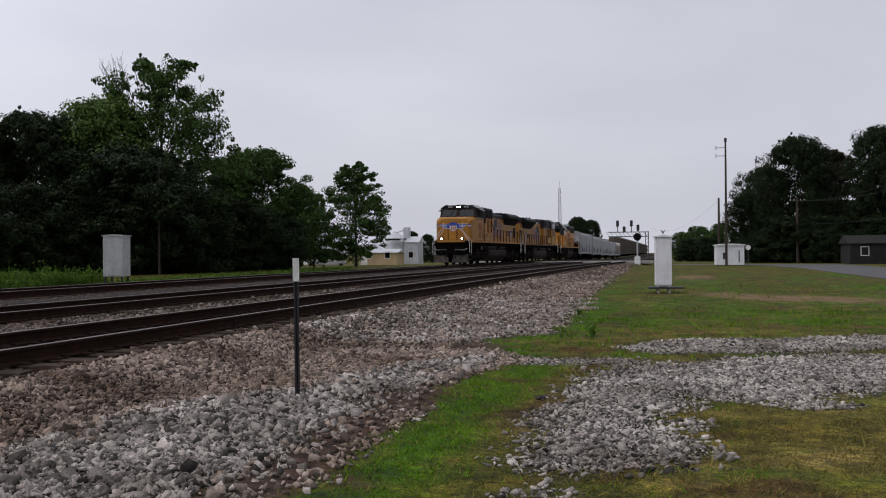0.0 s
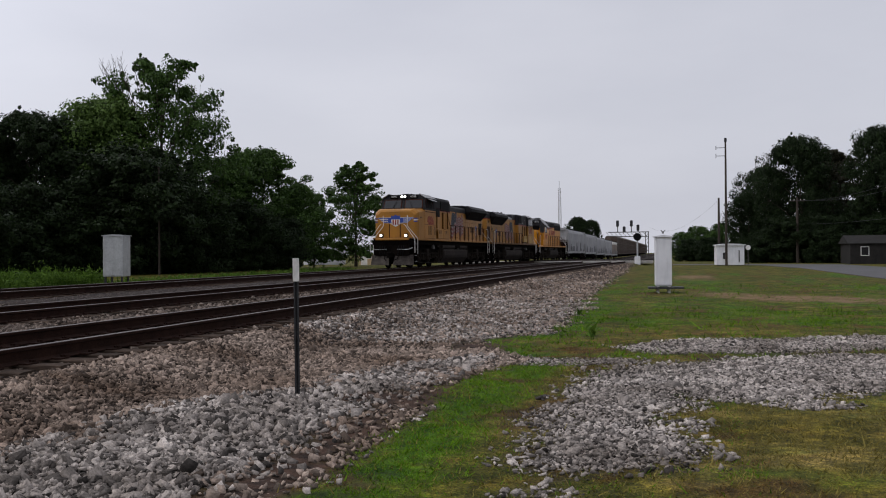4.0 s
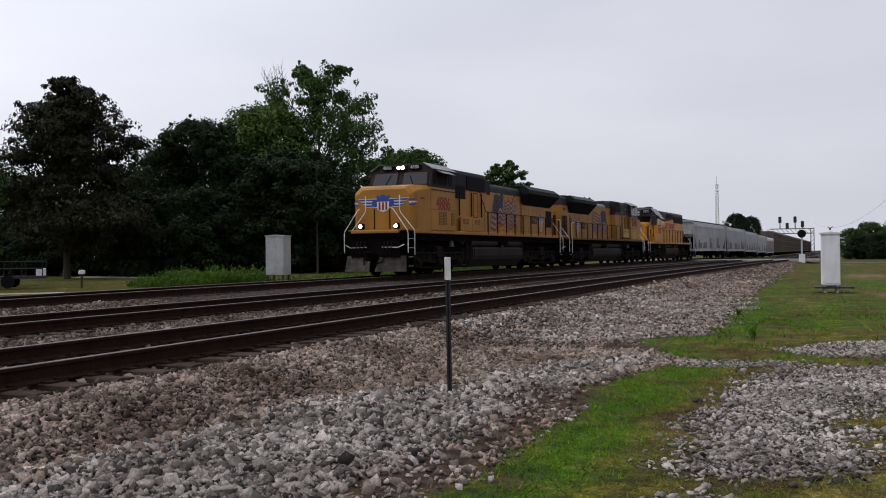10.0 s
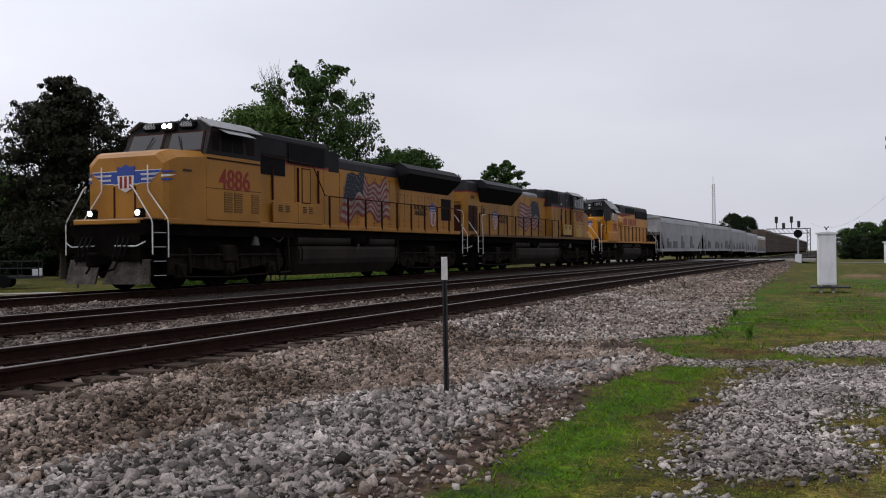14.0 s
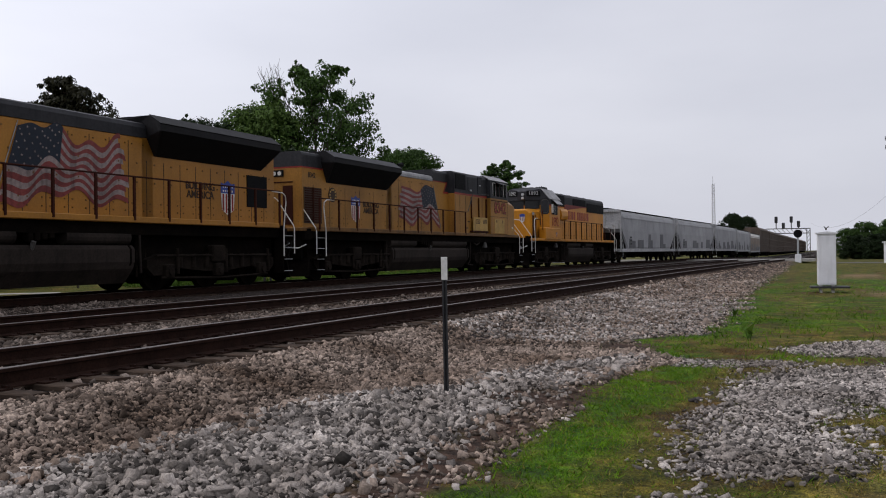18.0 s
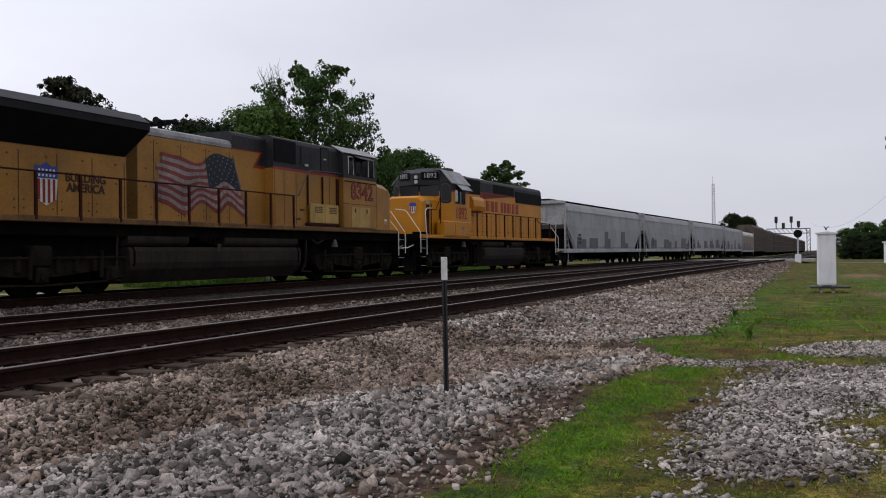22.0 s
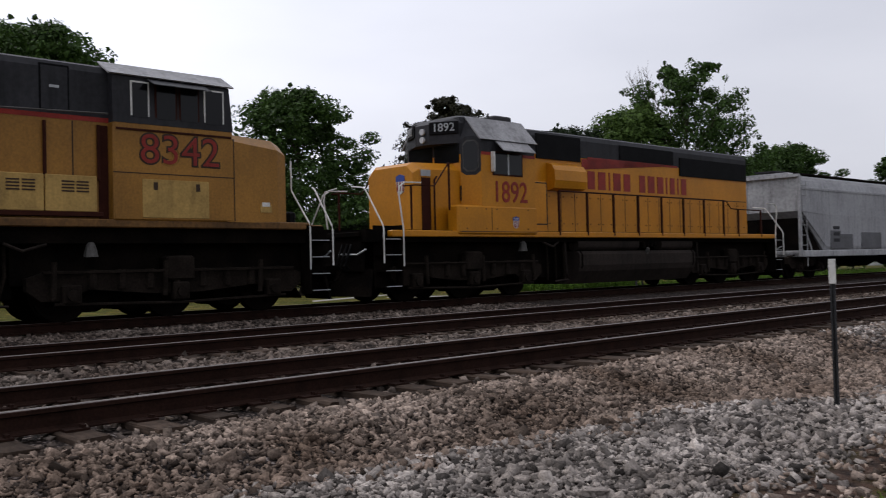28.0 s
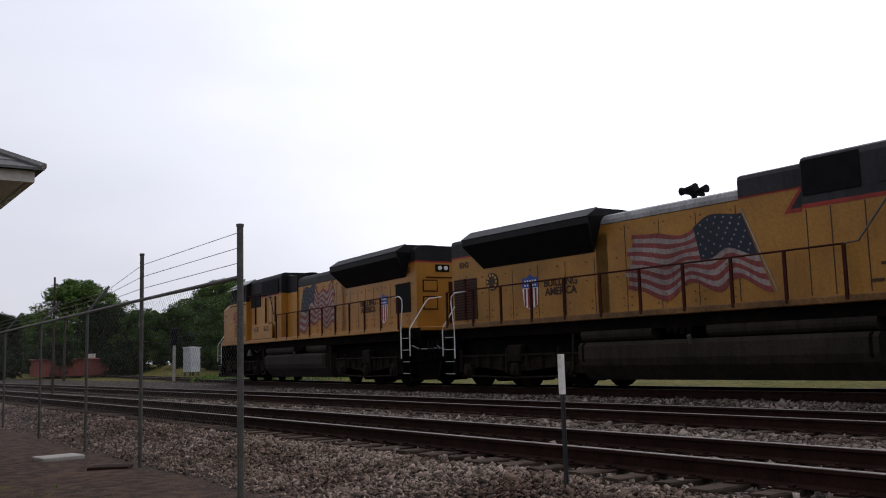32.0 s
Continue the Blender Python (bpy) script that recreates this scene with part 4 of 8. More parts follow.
def truck(parent, yc, axles, key, r=0.52, w=1.16):
    """Side frames, axle boxes, a bolster and wheelsets."""
    a, b = min(axles), max(axles)
    for s in (-1, 1):
        f = Geo()
        x0, x1 = sorted((s * (w - 0.12), s * (w + 0.05)))
        f.prism([(a - 0.75, 0.62), (a - 0.5, 0.42), (a - 0.1, 0.42), (a + 0.35, 0.62), (yc - 0.5, 0.5), (yc + 0.5, 0.5), (b - 0.35, 0.62), (b + 0.1, 0.42), (b + 0.5, 0.42), (b + 0.75, 0.62),
                 (b + 0.75, 0.85), (b + 0.3, 1.0), (yc + 0.6, 0.92), (yc - 0.6, 0.92), (a - 0.3, 1.0), (a - 0.75, 0.85)], x0, x1, "x")
        for y in np.arange(a + 0.5, b, 0.55):
            f.tube([(s * (w + 0.06), float(y), 0.62), (s * (w + 0.06), float(y), 1.0)], 0.085, 8)
        f.tube([(s * (w + 0.13), a - 0.5, 0.95), (s * (w + 0.13), b + 0.5, 0.95)], 0.035, 5)
        f.tube([(s * (w + 0.13), a - 0.3, 0.36), (s * (w + 0.13), yc, 0.3), (s * (w + 0.13), b + 0.3, 0.36)], 0.03, 5)
        f.box(s * (w + 0.05) - 0.12, s * (w + 0.05) + 0.12, yc - 0.3, yc + 0.3, 0.75, 1.25, 0.04)
        frame_part = part("side_frame", f, TRUCK, parent, "cast steel truck side frame")
        for y in axles:
            d = Geo()
            d.box(s * (w + 0.1) - 0.09, s * (w + 0.1) + 0.09, y - 0.17, y + 0.17, r - 0.17, r + 0.2, 0.03)
            d.tube([(s * (w + 0.18), y, r), (s * (w + 0.24), y, r)], 0.11, 10)
            part("axle_box", d, TRUCK, frame_part)
            d = Geo()
            d.tube([(s * (w + 0.14), y + 0.33, 0.45), (s * (w + 0.14), y + 0.3, 1.15)], 0.05, 8)
            part("damper", d, TRUCK, frame_part)
    d = Geo()
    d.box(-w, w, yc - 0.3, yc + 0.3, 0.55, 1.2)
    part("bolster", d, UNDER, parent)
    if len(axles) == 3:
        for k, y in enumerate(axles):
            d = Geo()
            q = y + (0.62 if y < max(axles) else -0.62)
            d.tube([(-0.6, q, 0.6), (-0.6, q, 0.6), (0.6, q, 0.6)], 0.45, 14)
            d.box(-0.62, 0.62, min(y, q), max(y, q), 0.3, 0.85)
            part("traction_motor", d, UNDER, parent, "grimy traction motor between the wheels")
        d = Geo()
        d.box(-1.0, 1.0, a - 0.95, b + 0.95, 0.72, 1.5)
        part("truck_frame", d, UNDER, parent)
    for y in axles:
        wheelset(parent, y, r, key)


def handrail(parent, side, y0, y1, z0, z1, step, x=1.46, mat=None):
    g = Geo()
    n = max(1, round((y1 - y0) / step))
    g.tube([(side * x, y0, z1), (side * x, y1, z1)], 0.024, 6)
    for i in range(n + 1):
        y = y0 + (y1 - y0) * i / n
        g.box(side * x - 0.025, side * x + 0.025, y - 0.032, y + 0.032, z0 - 0.1, z1)
    part("handrail", g, mat or RAIL_DARK, parent, "dark handrail with stanchions")


def step_well(parent, y, out, w=1.45, nose=False):
    """Corner steps and the thin white grab rails; out: -1 front end, 1 rear end."""
    for s in (-1, 1):
        g = Geo()
        for k in range(4):
            z = 0.4 + 0.38 * k
            g.box(min(s * (w - 0.32), s * w), max(s * (w - 0.32), s * w), min(y, y + out * 0.55), max(y, y + out * 0.55), z, z + 0.03)
        g.box(s * (w - 0.34) - 0.015, s * (w - 0.34) + 0.015, min(y, y + out * 0.6), max(y, y + out * 0.6), 0.35, 1.9)
        g.box(min(s * (w - 0.34), s * w), max(s * (w - 0.34), s * w), y - 0.015, y + 0.015, 0.35, 1.9)
        st = part("steps", g, UNDER, parent, "black steel corner steps")
        x, e, q = s * (w + 0.03), y + out * 0.58, y - out * 0.02
        end_rail = [(x, e, 0.98), (x, e, 1.8), (x - s * 0.03, e, 1.9), (s * (w - 0.6), e, 2.76), (s * (w - 0.7), e, 2.84)]
        if nose:
            inner_rail = [(x, q, 0.9), (x, q, 1.85), (x - s * 0.03, q, 1.95), (s * (w - 0.62), q, 2.7), (s * (w - 0.65), q, 2.8), (s * (w - 0.65), q, 3.42)]
        else:
            end_rail.append((s * 0.3, e, 2.9))
            inner_rail = [(x, q, 0.9), (x, q, 1.8), (x, q + out * 0.02, 1.92), (x, q + out * 0.13, 2.66), (x, q + out * 0.1, 2.84), (x, q - out * 0.06, 2.94), (s * w, q - out * 0.6, 2.96)]
        for rail in (end_rail, inner_rail):
            h = Geo()
            h.tube(rail, 0.019, 7)
            part("grab_rail", h, WHITE, st, "thin white grab rail")
        for k in range(4):
            z = 0.4 + 0.38 * k
            edge = Geo()
            edge.box(s * w - 0.008, s * w + 0.008, min(y + out * 0.04, y + out * 0.5), max(y + out * 0.04, y + out * 0.5), z + 0.012, z + 0.031)
            part("step_edge", edge, ALUMINIUM, st, "worn pale step edge")


def coupler(parent, y, out):
    g = Geo()
    g.box(-0.12, 0.12, min(y, y - out * 0.75), max(y, y - out * 0.75), 0.72, 0.98, 0.03)
    g.box(-0.2, 0.14, min(y, y - out * 0.25), max(y, y - out * 0.25), 0.65, 1.05, 0.05)
    for x in (-0.5, 0.45):
        g.tube([(x, y - out * 0.7, 1.2), (x * 0.9, y - out * 0.4, 0.6), (x * 0.5, y - out * 0.1, 0.5)], 0.03, 5)
    part("coupler", g, UNDER, parent, "knuckle coupler with air hoses")


def bolts(parent, side, x, pts, size=0.018, mat=None):
    g = Geo()
    for y, z in pts:
        g.box(side * x - 0.012, side * x + 0.012, y - size, y + size, z - size, z + size)
    tagged(part("latch_row", g, mat or LATCH, parent), kind="stuff")


def seams(parent, side, x, ys, z0, z1):
    g = Geo()
    for y in ys:
        g.box(side * x - 0.006, side * x + 0.006, y - 0.01, y + 0.01, z0, z1)
    part("door_seams", g, BROWN, parent, "dark seams between the hood doors")


def letters(parent, text, size, side, x, y, z, mat, name="lettering", label="", squeeze=1.0, bold=0.012):
    """Words on a side wall, centred on (y, z), upright, read from outside."""
    c = bpy.data.curves.new(name, "FONT")
    c.body, c.size, c.align_x, c.align_y, c.extrude, c.offset = text, size, "CENTER", "CENTER", 0.004, bold
    tmp = bpy.data.objects.new(name, c)
    me = bpy.data.meshes.new_from_object(tmp)
    bpy.data.objects.remove(tmp)
    me.transform(pose(side * x, y, z, 90, 0, 90 * side) @ Matrix.Diagonal((squeeze, 1, 1, 1)))
    me.materials.clear()
    me.materials.append(mat)
    return part(name, me, mat, parent, label)


def bars_word(parent, widths, size, side, x, y, z, mat, label):
    """A brand name shown as plain upright blocks."""
    total = sum(abs(w) for w in widths) * size
    p = -total / 2
    for w in widths:
        if w > 0:
            g = Geo()
            a, b = p + 0.15 * size, p + (w - 0.13) * size
            g.box(side * x - 0.004, side * x + 0.006, y + side * a if side > 0 else y - b, y + side * b if side > 0 else y - a, z - size / 2, z + size / 2)
            part("letter_block", g, mat, parent, label)
        p += abs(w) * size


def fold(t, knots):
    """A smooth wave through (place, height) pairs."""
    for (a, p), (b, q) in zip(knots, knots[1:]):
        if t <= b:
            k = (1 - math.cos(math.pi * (t - a) / (b - a))) / 2
            return p + (q - p) * k
    return knots[-1][1]


def flag(parent, side, x, hoist, fly, drop, stars, ripple=0.75, folds=None):
    """A waving flag painted on the hood. hoist and fly: (y, z) of the upper and of the lower corner of each edge."""
    n = 30

    def spot(t, k):
        (ya, za), (yb, zb) = hoist
        (yc, zc), (yd, zd) = fly
        y = (ya + (yb - ya) * k) * (1 - t) + (yc + (yd - yc) * k) * t
        z = (za + (zb - za) * k) * (1 - t) + (zc + (zd - zc) * k) * t
        if folds:
            return y, z + fold(t, folds[0]) * (1 - k) + fold(t, folds[1]) * k
        grow = min(1.0, 0.15 + 4 * t)
        return y, z + drop * grow * (math.sin(2 * math.pi * (t - 0.05 - 0.2 * k) / 0.8) + ripple * math.sin(2 * math.pi * (t / 0.3 + 0.3 * k)))

    f = thing_part("flag", parent, "weathered painted flag with wavy stripes")

    def band(t0, t1, a, b, m, lift, name):
        top = [spot(t0 + (t1 - t0) * j / m, a) for j in range(m + 1)]
        low = [spot(t0 + (t1 - t0) * j / m, b) for j in range(m + 1)]
        g = Geo()
        for o in (0.0, 0.004):
            g.v += [(side * (x + lift + o), y, z) for y, z in top + low]
        q = 2 * (m + 1)
        for j in range(m):
            g.f += [(q + j, q + j + 1, q + m + 2 + j, q + m + 1 + j), (j, j + 1, q + j + 1, q + j), (m + 1 + j, m + 2 + j, q + m + 2 + j, q + m + 1 + j)]
        return g, name

    for i in range(13):
        g, name = band(0.0, 1.0 - 0.03 * math.sin(i * 1.3), i / 13, (i + 1) / 13, n, 0.0, "stripe")
        part(name, g, FLAG_RED if i % 2 == 0 else FLAG_WHITE, f)
    g, name = band(0.0, 0.41, 0.0, 7 / 13, 14, 0.006, "canton")
    part(name, g, FLAG_BLUE, f, "dark blue star field")
    for r_ in range(stars):
        for j in range(6):
            y, z = spot(0.41 * (j + 0.35 + 0.45 * (r_ % 2)) / 6.2, (r_ + 0.6) / (stars + 0.3) * 7 / 13)
            g = Geo()
            e = 0.034
            g.prism([(y + (e if q % 2 == 0 else e * 0.42) * math.sin(q * math.pi / 5), z + (e if q % 2 == 0 else e * 0.42) * math.cos(q * math.pi / 5)) for q in range(10)], side * (x + 0.011), side * (x + 0.014), "x")
            part("star", g, FLAG_WHITE, f)
    (ya, za), (yb, zb) = hoist
    g = Geo()
    g.tube([(side * (x + 0.004), ya, za + 0.1), (side * (x + 0.004), yb - 0.1 * (1 if yc_dir(hoist, fly) > 0 else -1), zb - 0.03)], 0.014, 4)
    part("flag_pole", g, ROOF_GREY, f, "pale line of the flag's pole")


def yc_dir(hoist, fly):
    return fly[0][0] - hoist[0][0]


def thing_part(name, parent, label):
    ob = new(name)
    ob.parent = parent
    return tagged(ob, label)


def shield(parent, side, x, y, z, w, h):
    """A shield badge of plain shapes: blue above, red and white bars below."""
    s = thing_part("shield_badge", parent, "blue, red and white shield badge")

    def pane(name, pts, mat, off):
        g = Geo()
        g.prism([(y + a * w / 2, z + b * h / 2) for a, b in pts], side * (x + off), side * (x + off + 0.004), "x")
        part(name, g, mat, s)
    pane("field", [(-1, 0.25), (-0.85, -0.7), (0, -1), (0.85, -0.7), (1, 0.25)], WHITE, 0.0)
    pane("top", [(-1, 0.25), (1, 0.25), (1, 0.85), (0.5, 0.8), (0, 1), (-0.5, 0.8), (-1, 0.85)], BLUE, 0.0)
    for k in (-0.66, -0.22, 0.22, 0.66):
        b = -0.95 + 0.3 * abs(k)
        pane("bar", [(k - 0.11, 0.22), (k - 0.11, b), (k + 0.11, b), (k + 0.11, 0.22)], RED, 0.005)
    for b in (0.34, 0.58):
        for k in range(5):
            pane("name_bar", [(-0.74 + 0.32 * k, b), (-0.58 + 0.32 * k, b), (-0.58 + 0.32 * k, b + 0.1), (-0.74 + 0.32 * k, b + 0.1)], WHITE, 0.006)


def hood(parent, name, y0, y1, half, z0, z1, mat, r=0.12, label=""):
    """A long box with a rounded roofline."""
    pts = [(-half, z0), (half, z0), (half, z1 - r * 1.3), (half - r * 0.4, z1 - r * 0.4), (half - r * 1.3, z1), (-half + r * 1.3, z1), (-half + r * 0.4, z1 - r * 0.4), (-half, z1 - r * 1.3)]
    g = Geo()
    g.prism(pts, y0, y1, "y")
    return part(name, g, mat, parent, label)


def panel(parent, name, side, x, y0, y1, z0, z1, mat, d=0.03, label="", b=0.0):
    g = Geo()
    a, c = sorted((side * (x - 0.02), side * (x + d)))
    g.box(a, c, y0, y1, z0, z1, b)
    return part(name, g, mat, parent, label)


def louvres(parent, side, x, y0, y1, z0, z1, n):
    g = Geo()
    for k in range(n):
        z = z0 + (z1 - z0) * (k + 0.5) / n
        a, c = sorted((side * (x + 0.0), side * (x + 0.035)))
        g.box(a, c, y0, y1, z - 0.016, z + 0.016)
    part("louvres", g, BROWN, parent, "dark ventilation slots")


def underframe(t, L, tank, key, axles, wide=False, steps=(0.0, 0.0)):
    """Frame, sill, fuel tank, reservoirs, trucks, pilots and couplers. Front is at -y."""
    h = L / 2
    g = Geo()
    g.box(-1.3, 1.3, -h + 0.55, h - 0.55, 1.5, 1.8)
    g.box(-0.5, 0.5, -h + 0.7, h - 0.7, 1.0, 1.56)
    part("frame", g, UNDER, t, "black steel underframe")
    a, b = tank
    g = Geo()
    g.prism([(-1.05, 0.25), (1.05, 0.25), (1.34, 0.62), (1.4, 0.8), (1.4, 1.12), (1.32, 1.22), (-1.32, 1.22), (-1.4, 1.12), (-1.4, 0.8), (-1.34, 0.62)], a, b, "y")
    tk = part("fuel_tank", g, TANK, t, "dusty dark fuel tank")
    for s in (-1, 1):
        for q in (0.02, 0.98):
            g = Geo()
            g.prism([(s * 1.345, 0.655), (s * 1.412, 0.8), (s * 1.412, 1.12), (s * 1.33, 1.235), (s * 1.3, 1.2), (s * 1.3, 0.66)], a + (b - a) * q - 0.03, a + (b - a) * q + 0.03, "y")
            part("tank_strap", g, UNDER, tk)
        g = Geo()
        g.tube([(s * 1.36, a + (b - a) * 0.55, 1.12), (s * 1.44, a + (b - a) * 0.55, 1.3)], 0.055, 8)
        part("filler_cap", g, GALV, tk, "fuel filler")
        for y0, y1 in ((a + 0.05, a + (b - a) * 0.5), (a + (b - a) * 0.7, b - 0.02)):
            g = Geo()
            g.tube([(s * 1.14, y0, 1.42), (s * 1.14, y0 + 0.02, 1.42), (s * 1.14, y1 - 0.02, 1.42), (s * 1.14, y1, 1.42)], 0.19, 14)
            part("air_reservoir", g, TANK, t, "dark cylindrical air tank")
        y = a + (b - a) * 0.6
        for k in range(4):
            g = Geo()
            g.box(s * 1.24 - 0.1, s * 1.24 + 0.1, y - 0.4 + 0.2 * k, y - 0.26 + 0.2 * k, 1.28 + 0.03 * k, 1.5, 0.02)
            part("brake_valve", g, UNDER, t)
        for pts in ([(s * 1.28, a - 0.5, 1.5), (s * 1.28, a - 0.45, 0.6), (s * 1.22, a - 0.3, 0.4), (s * 1.22, a - 0.9, 0.36)], [(s * 1.28, b + 0.3, 1.5), (s * 1.28, b + 0.35, 0.5)],
                    [(s * 1.3, a - 0.8, 1.5), (s * 1.34, a - 1.1, 1.36), (s * 1.34, a - 1.5, 1.48)]):
            g = Geo()
            g.tube(pts, 0.03, 6)
            part("brake_pipe", g, TANK, t)
        g = Geo()
        g.tube([(s * 1.3, a - 2.3, 1.52), (s * 1.3, a - 2.3, 1.45), (s * 1.3, a - 2.3, 1.24)], 0.05, 10, 0.13)
        part("bell", g, GALV, t, "small bell under the sill")
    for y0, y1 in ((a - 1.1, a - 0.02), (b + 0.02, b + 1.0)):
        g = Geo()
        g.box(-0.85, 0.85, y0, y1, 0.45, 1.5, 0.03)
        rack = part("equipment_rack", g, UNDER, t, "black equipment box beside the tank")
        for k in range(3):
            y = y0 + (y1 - y0) * (k + 0.5) / 3
            for s in (-1, 1):
                g = Geo()
                g.tube([(s * 0.95, y, 1.45), (s * 0.98, y, 0.9), (s * 0.9, y + 0.1, 0.4)], 0.035, 5)
                part("hanging_pipe", g, TRUCK, rack, "dark hanging pipe")
    for sgn in (-1, 1):
        ys = [sgn * y for y in axles]
        truck(t, sum(ys) / 3, ys, key)
        e = sgn * (h - 0.55)
        g = Geo()
        g.box(-1.12, 1.12, min(e, e - sgn * 0.1), max(e, e - sgn * 0.1), 0.8, 1.8)
        pl = part("pilot", g, UNDER, t, "black pilot plate")
        for s in (-1, 1):
            g = Geo()
            g.loft([[(s * 0.22, e - sgn * 0.02, 0.86), (s * 1.35, e - sgn * 0.1, 0.86), (s * 1.35, e - sgn * 0.16, 0.86), (s * 0.22, e - sgn * 0.08, 0.86)],
                    [(s * 0.12, e + sgn * 0.3, 0.2), (s * 1.42, e + sgn * 0.02, 0.2), (s * 1.42, e - sgn * 0.04, 0.2), (s * 0.12, e + sgn * 0.24, 0.2)]])
            part("plough_blade", g, PLOUGH if wide and key == "front" and sgn < 0 else UNDER, pl, "grimy plough blade")
            for q in (0.45, 0.62, 0.78):
                g = Geo()
                g.tube([(s * q, e + sgn * 0.02, 1.45), (s * (q + 0.03), e + sgn * 0.16, 1.15), (s * (q - 0.02), e + sgn * 0.2, 0.95), (s * (q - 0.06), e + sgn * 0.06, 0.85)], 0.026, 6)
                part("air_hose", g, BLACK, pl, "black air hose")
            g = Geo()
            g.tube([(s * 0.35, e + sgn * 0.06, 1.22), (s * 1.1, e + sgn * 0.1, 1.2), (s * 1.36, e + sgn * 0.05, 1.32)], 0.02, 5)
            part("cut_lever", g, ALUMINIUM, pl, "pale uncoupling lever")
        step_well(t, sgn * (h - 1.2 + steps[sgn > 0]), sgn, nose=wide and sgn < 0)
        coupler(t, sgn * h, sgn)


def deck(t, L, mat, z=1.8, end_mat=None):
    h = L / 2
    g = Geo()
    g.box(-1.47, 1.47, -h + 1.2, h - 1.2, z, z + 0.16, 0.02)
    part("walkway", g, mat, t, "yellow sill and walkway")
    for s in (-1, 1):
        g = Geo()
        a, b = sorted((s * (h - 1.22), s * (h - 0.5)))
        g.box(-1.1, 1.1, a, b, z, z + 0.13, 0.02)
        part("end_platform", g, end_mat or mat, t, "platform at the engine's end")


def wide_loco(name, L, label, key, P):
    """A six-axle road engine with a wide nose; the cab is at -y, P holds distances behind the cab-end coupler."""
    t = thing(name, label, "locomotive")
    h = L / 2
    Y = lambda s: s - h
    yel, lead = P["paint"], P["lead"]
    dark = SOOT if lead else GREY
    underframe(t, L, (Y(P["tank"][0]), Y(P["tank"][1])), key, (h - 1.95, h - 4.05, h - 6.15), wide=True, steps=P["steps"])
    deck(t, L, yel if lead else SILL)
    n0, n1 = Y(P["nose"]), Y(P["cab"][0] + 0.15)
    c0, c1 = Y(P["cab"][0]), Y(P["cab"][1])
    tall, blk, rear = Y(P["tall"]), Y(P["block"]), Y(P["rear"])
    fl0, fl1 = Y(P["flare"][0]), Y(P["flare"][1])
    ft = P["flare_top"]

    # nose with a chamfered brow, and the cab
    def ring(y, half, top, shoulder):
        return [(-half, y, 1.94), (half, y, 1.94), (half, y, top - shoulder), (half - shoulder * 1.1, y, top), (-half + shoulder * 1.1, y, top), (-half, y, top - shoulder)]
    g = Geo()
    d = P["brow"]
    g.loft([ring(n0, 1.24, 3.68 - d, 0.24), ring(n0 + 0.08, 1.38, 3.79 - d, 0.26), ring(n0 + 0.32, 1.45, 3.87 - d, 0.24), ring(n1, 1.49, 3.92 - d, 0.16)])
    part("nose", g, yel, t, "yellow wide nose")
    low, up = Geo(), Geo()
    rake, eave = P["rake"], P["eave"]
    low.box(-1.5, 1.5, c0, c1, 1.94, 3.86, 0.03)
    cab = part("cab", low, yel, t, "yellow cab side with red road number")
    up.loft([[(-1.5, c0, 3.84), (1.5, c0, 3.84), (1.5, c1, 3.84), (-1.5, c1, 3.84)], [(-1.47, c0 + rake, eave), (1.47, c0 + rake, eave), (1.47, c1, eave), (-1.47, c1, eave)],
             [(-1.06, c0 + rake + 0.1, eave + 0.28), (1.06, c0 + rake + 0.1, eave + 0.28), (1.06, c1, eave + 0.28), (-1.06, c1, eave + 0.28)]])
    top = part("cab_top", up, dark, t, "dark grey cab upper half")
    for s in (-1, 1):
        g = Geo()
        g.prism([(s * 1.5, eave + 0.01), (s * 1.04, eave + 0.3), (s * 1.04, eave + 0.325), (s * 1.54, eave + 0.03)], c0 + rake - 0.08, c1 + 0.08, "y")
        part("roof_edge", g, ROOF_GREY, top, "pale grey sloping roof edge")
        # windscreen with its dark rubber frame
        g = Geo()
        for dx, dz, o in ((0.0, 0.0, 0.02), (0.05, 0.05, 0.035)):
            a0, a1, b1, z0, z1 = 0.1 + dx, 1.36 - dx, 1.3 - dx, 3.92 + dz, 4.56 - dz
            y_at = lambda z: c0 + rake * (z - 3.84) / (eave - 3.84) - o
            g = Geo()
            g.add([(s * a0, y_at(z0), z0), (s * a1, y_at(z0), z0), (s * b1, y_at(z1), z1), (s * a0, y_at(z1), z1), (s * a0, y_at(z0) + 0.03, z0), (s * a1, y_at(z0) + 0.03, z0), (s * b1, y_at(z1) + 0.03, z1), (s * a0, y_at(z1) + 0.03, z1)],
                  [(0, 1, 2, 3), (0, 4, 5, 1), (1, 5, 6, 2), (2, 6, 7, 3), (3, 7, 4, 0)])
            if dx == 0.0:
                fr = part("windscreen", g, RAIL_DARK, top, "slanted windscreen")
            else:
                part("pane", g, WINDSCREEN, fr, "grey reflecting pane")
        g = Geo()
        g.tube([(s * 0.7, c0 - 0.03, 3.9), (s * 0.45, c0 + 0.13, 4.42)], 0.014, 4)
        part("wiper", g, BLACK, fr)
        g = Geo()
        g.box(s * 0.66 - 0.27, s * 0.66 + 0.27, c0 + rake - 0.1, c0 + rake + 0.2, eave + 0.02, eave + 0.24, 0.04)
        bd = part("number_board", g, BLACK, top, "black number board")
        c = bpy.data.curves.new("board_number", "FONT")
        c.body, c.size, c.align_x, c.align_y, c.extrude = P["number"], 0.22, "CENTER", "CENTER", 0.003
        tmp = bpy.data.objects.new("board_number", c)
        me = bpy.data.meshes.new_from_object(tmp)
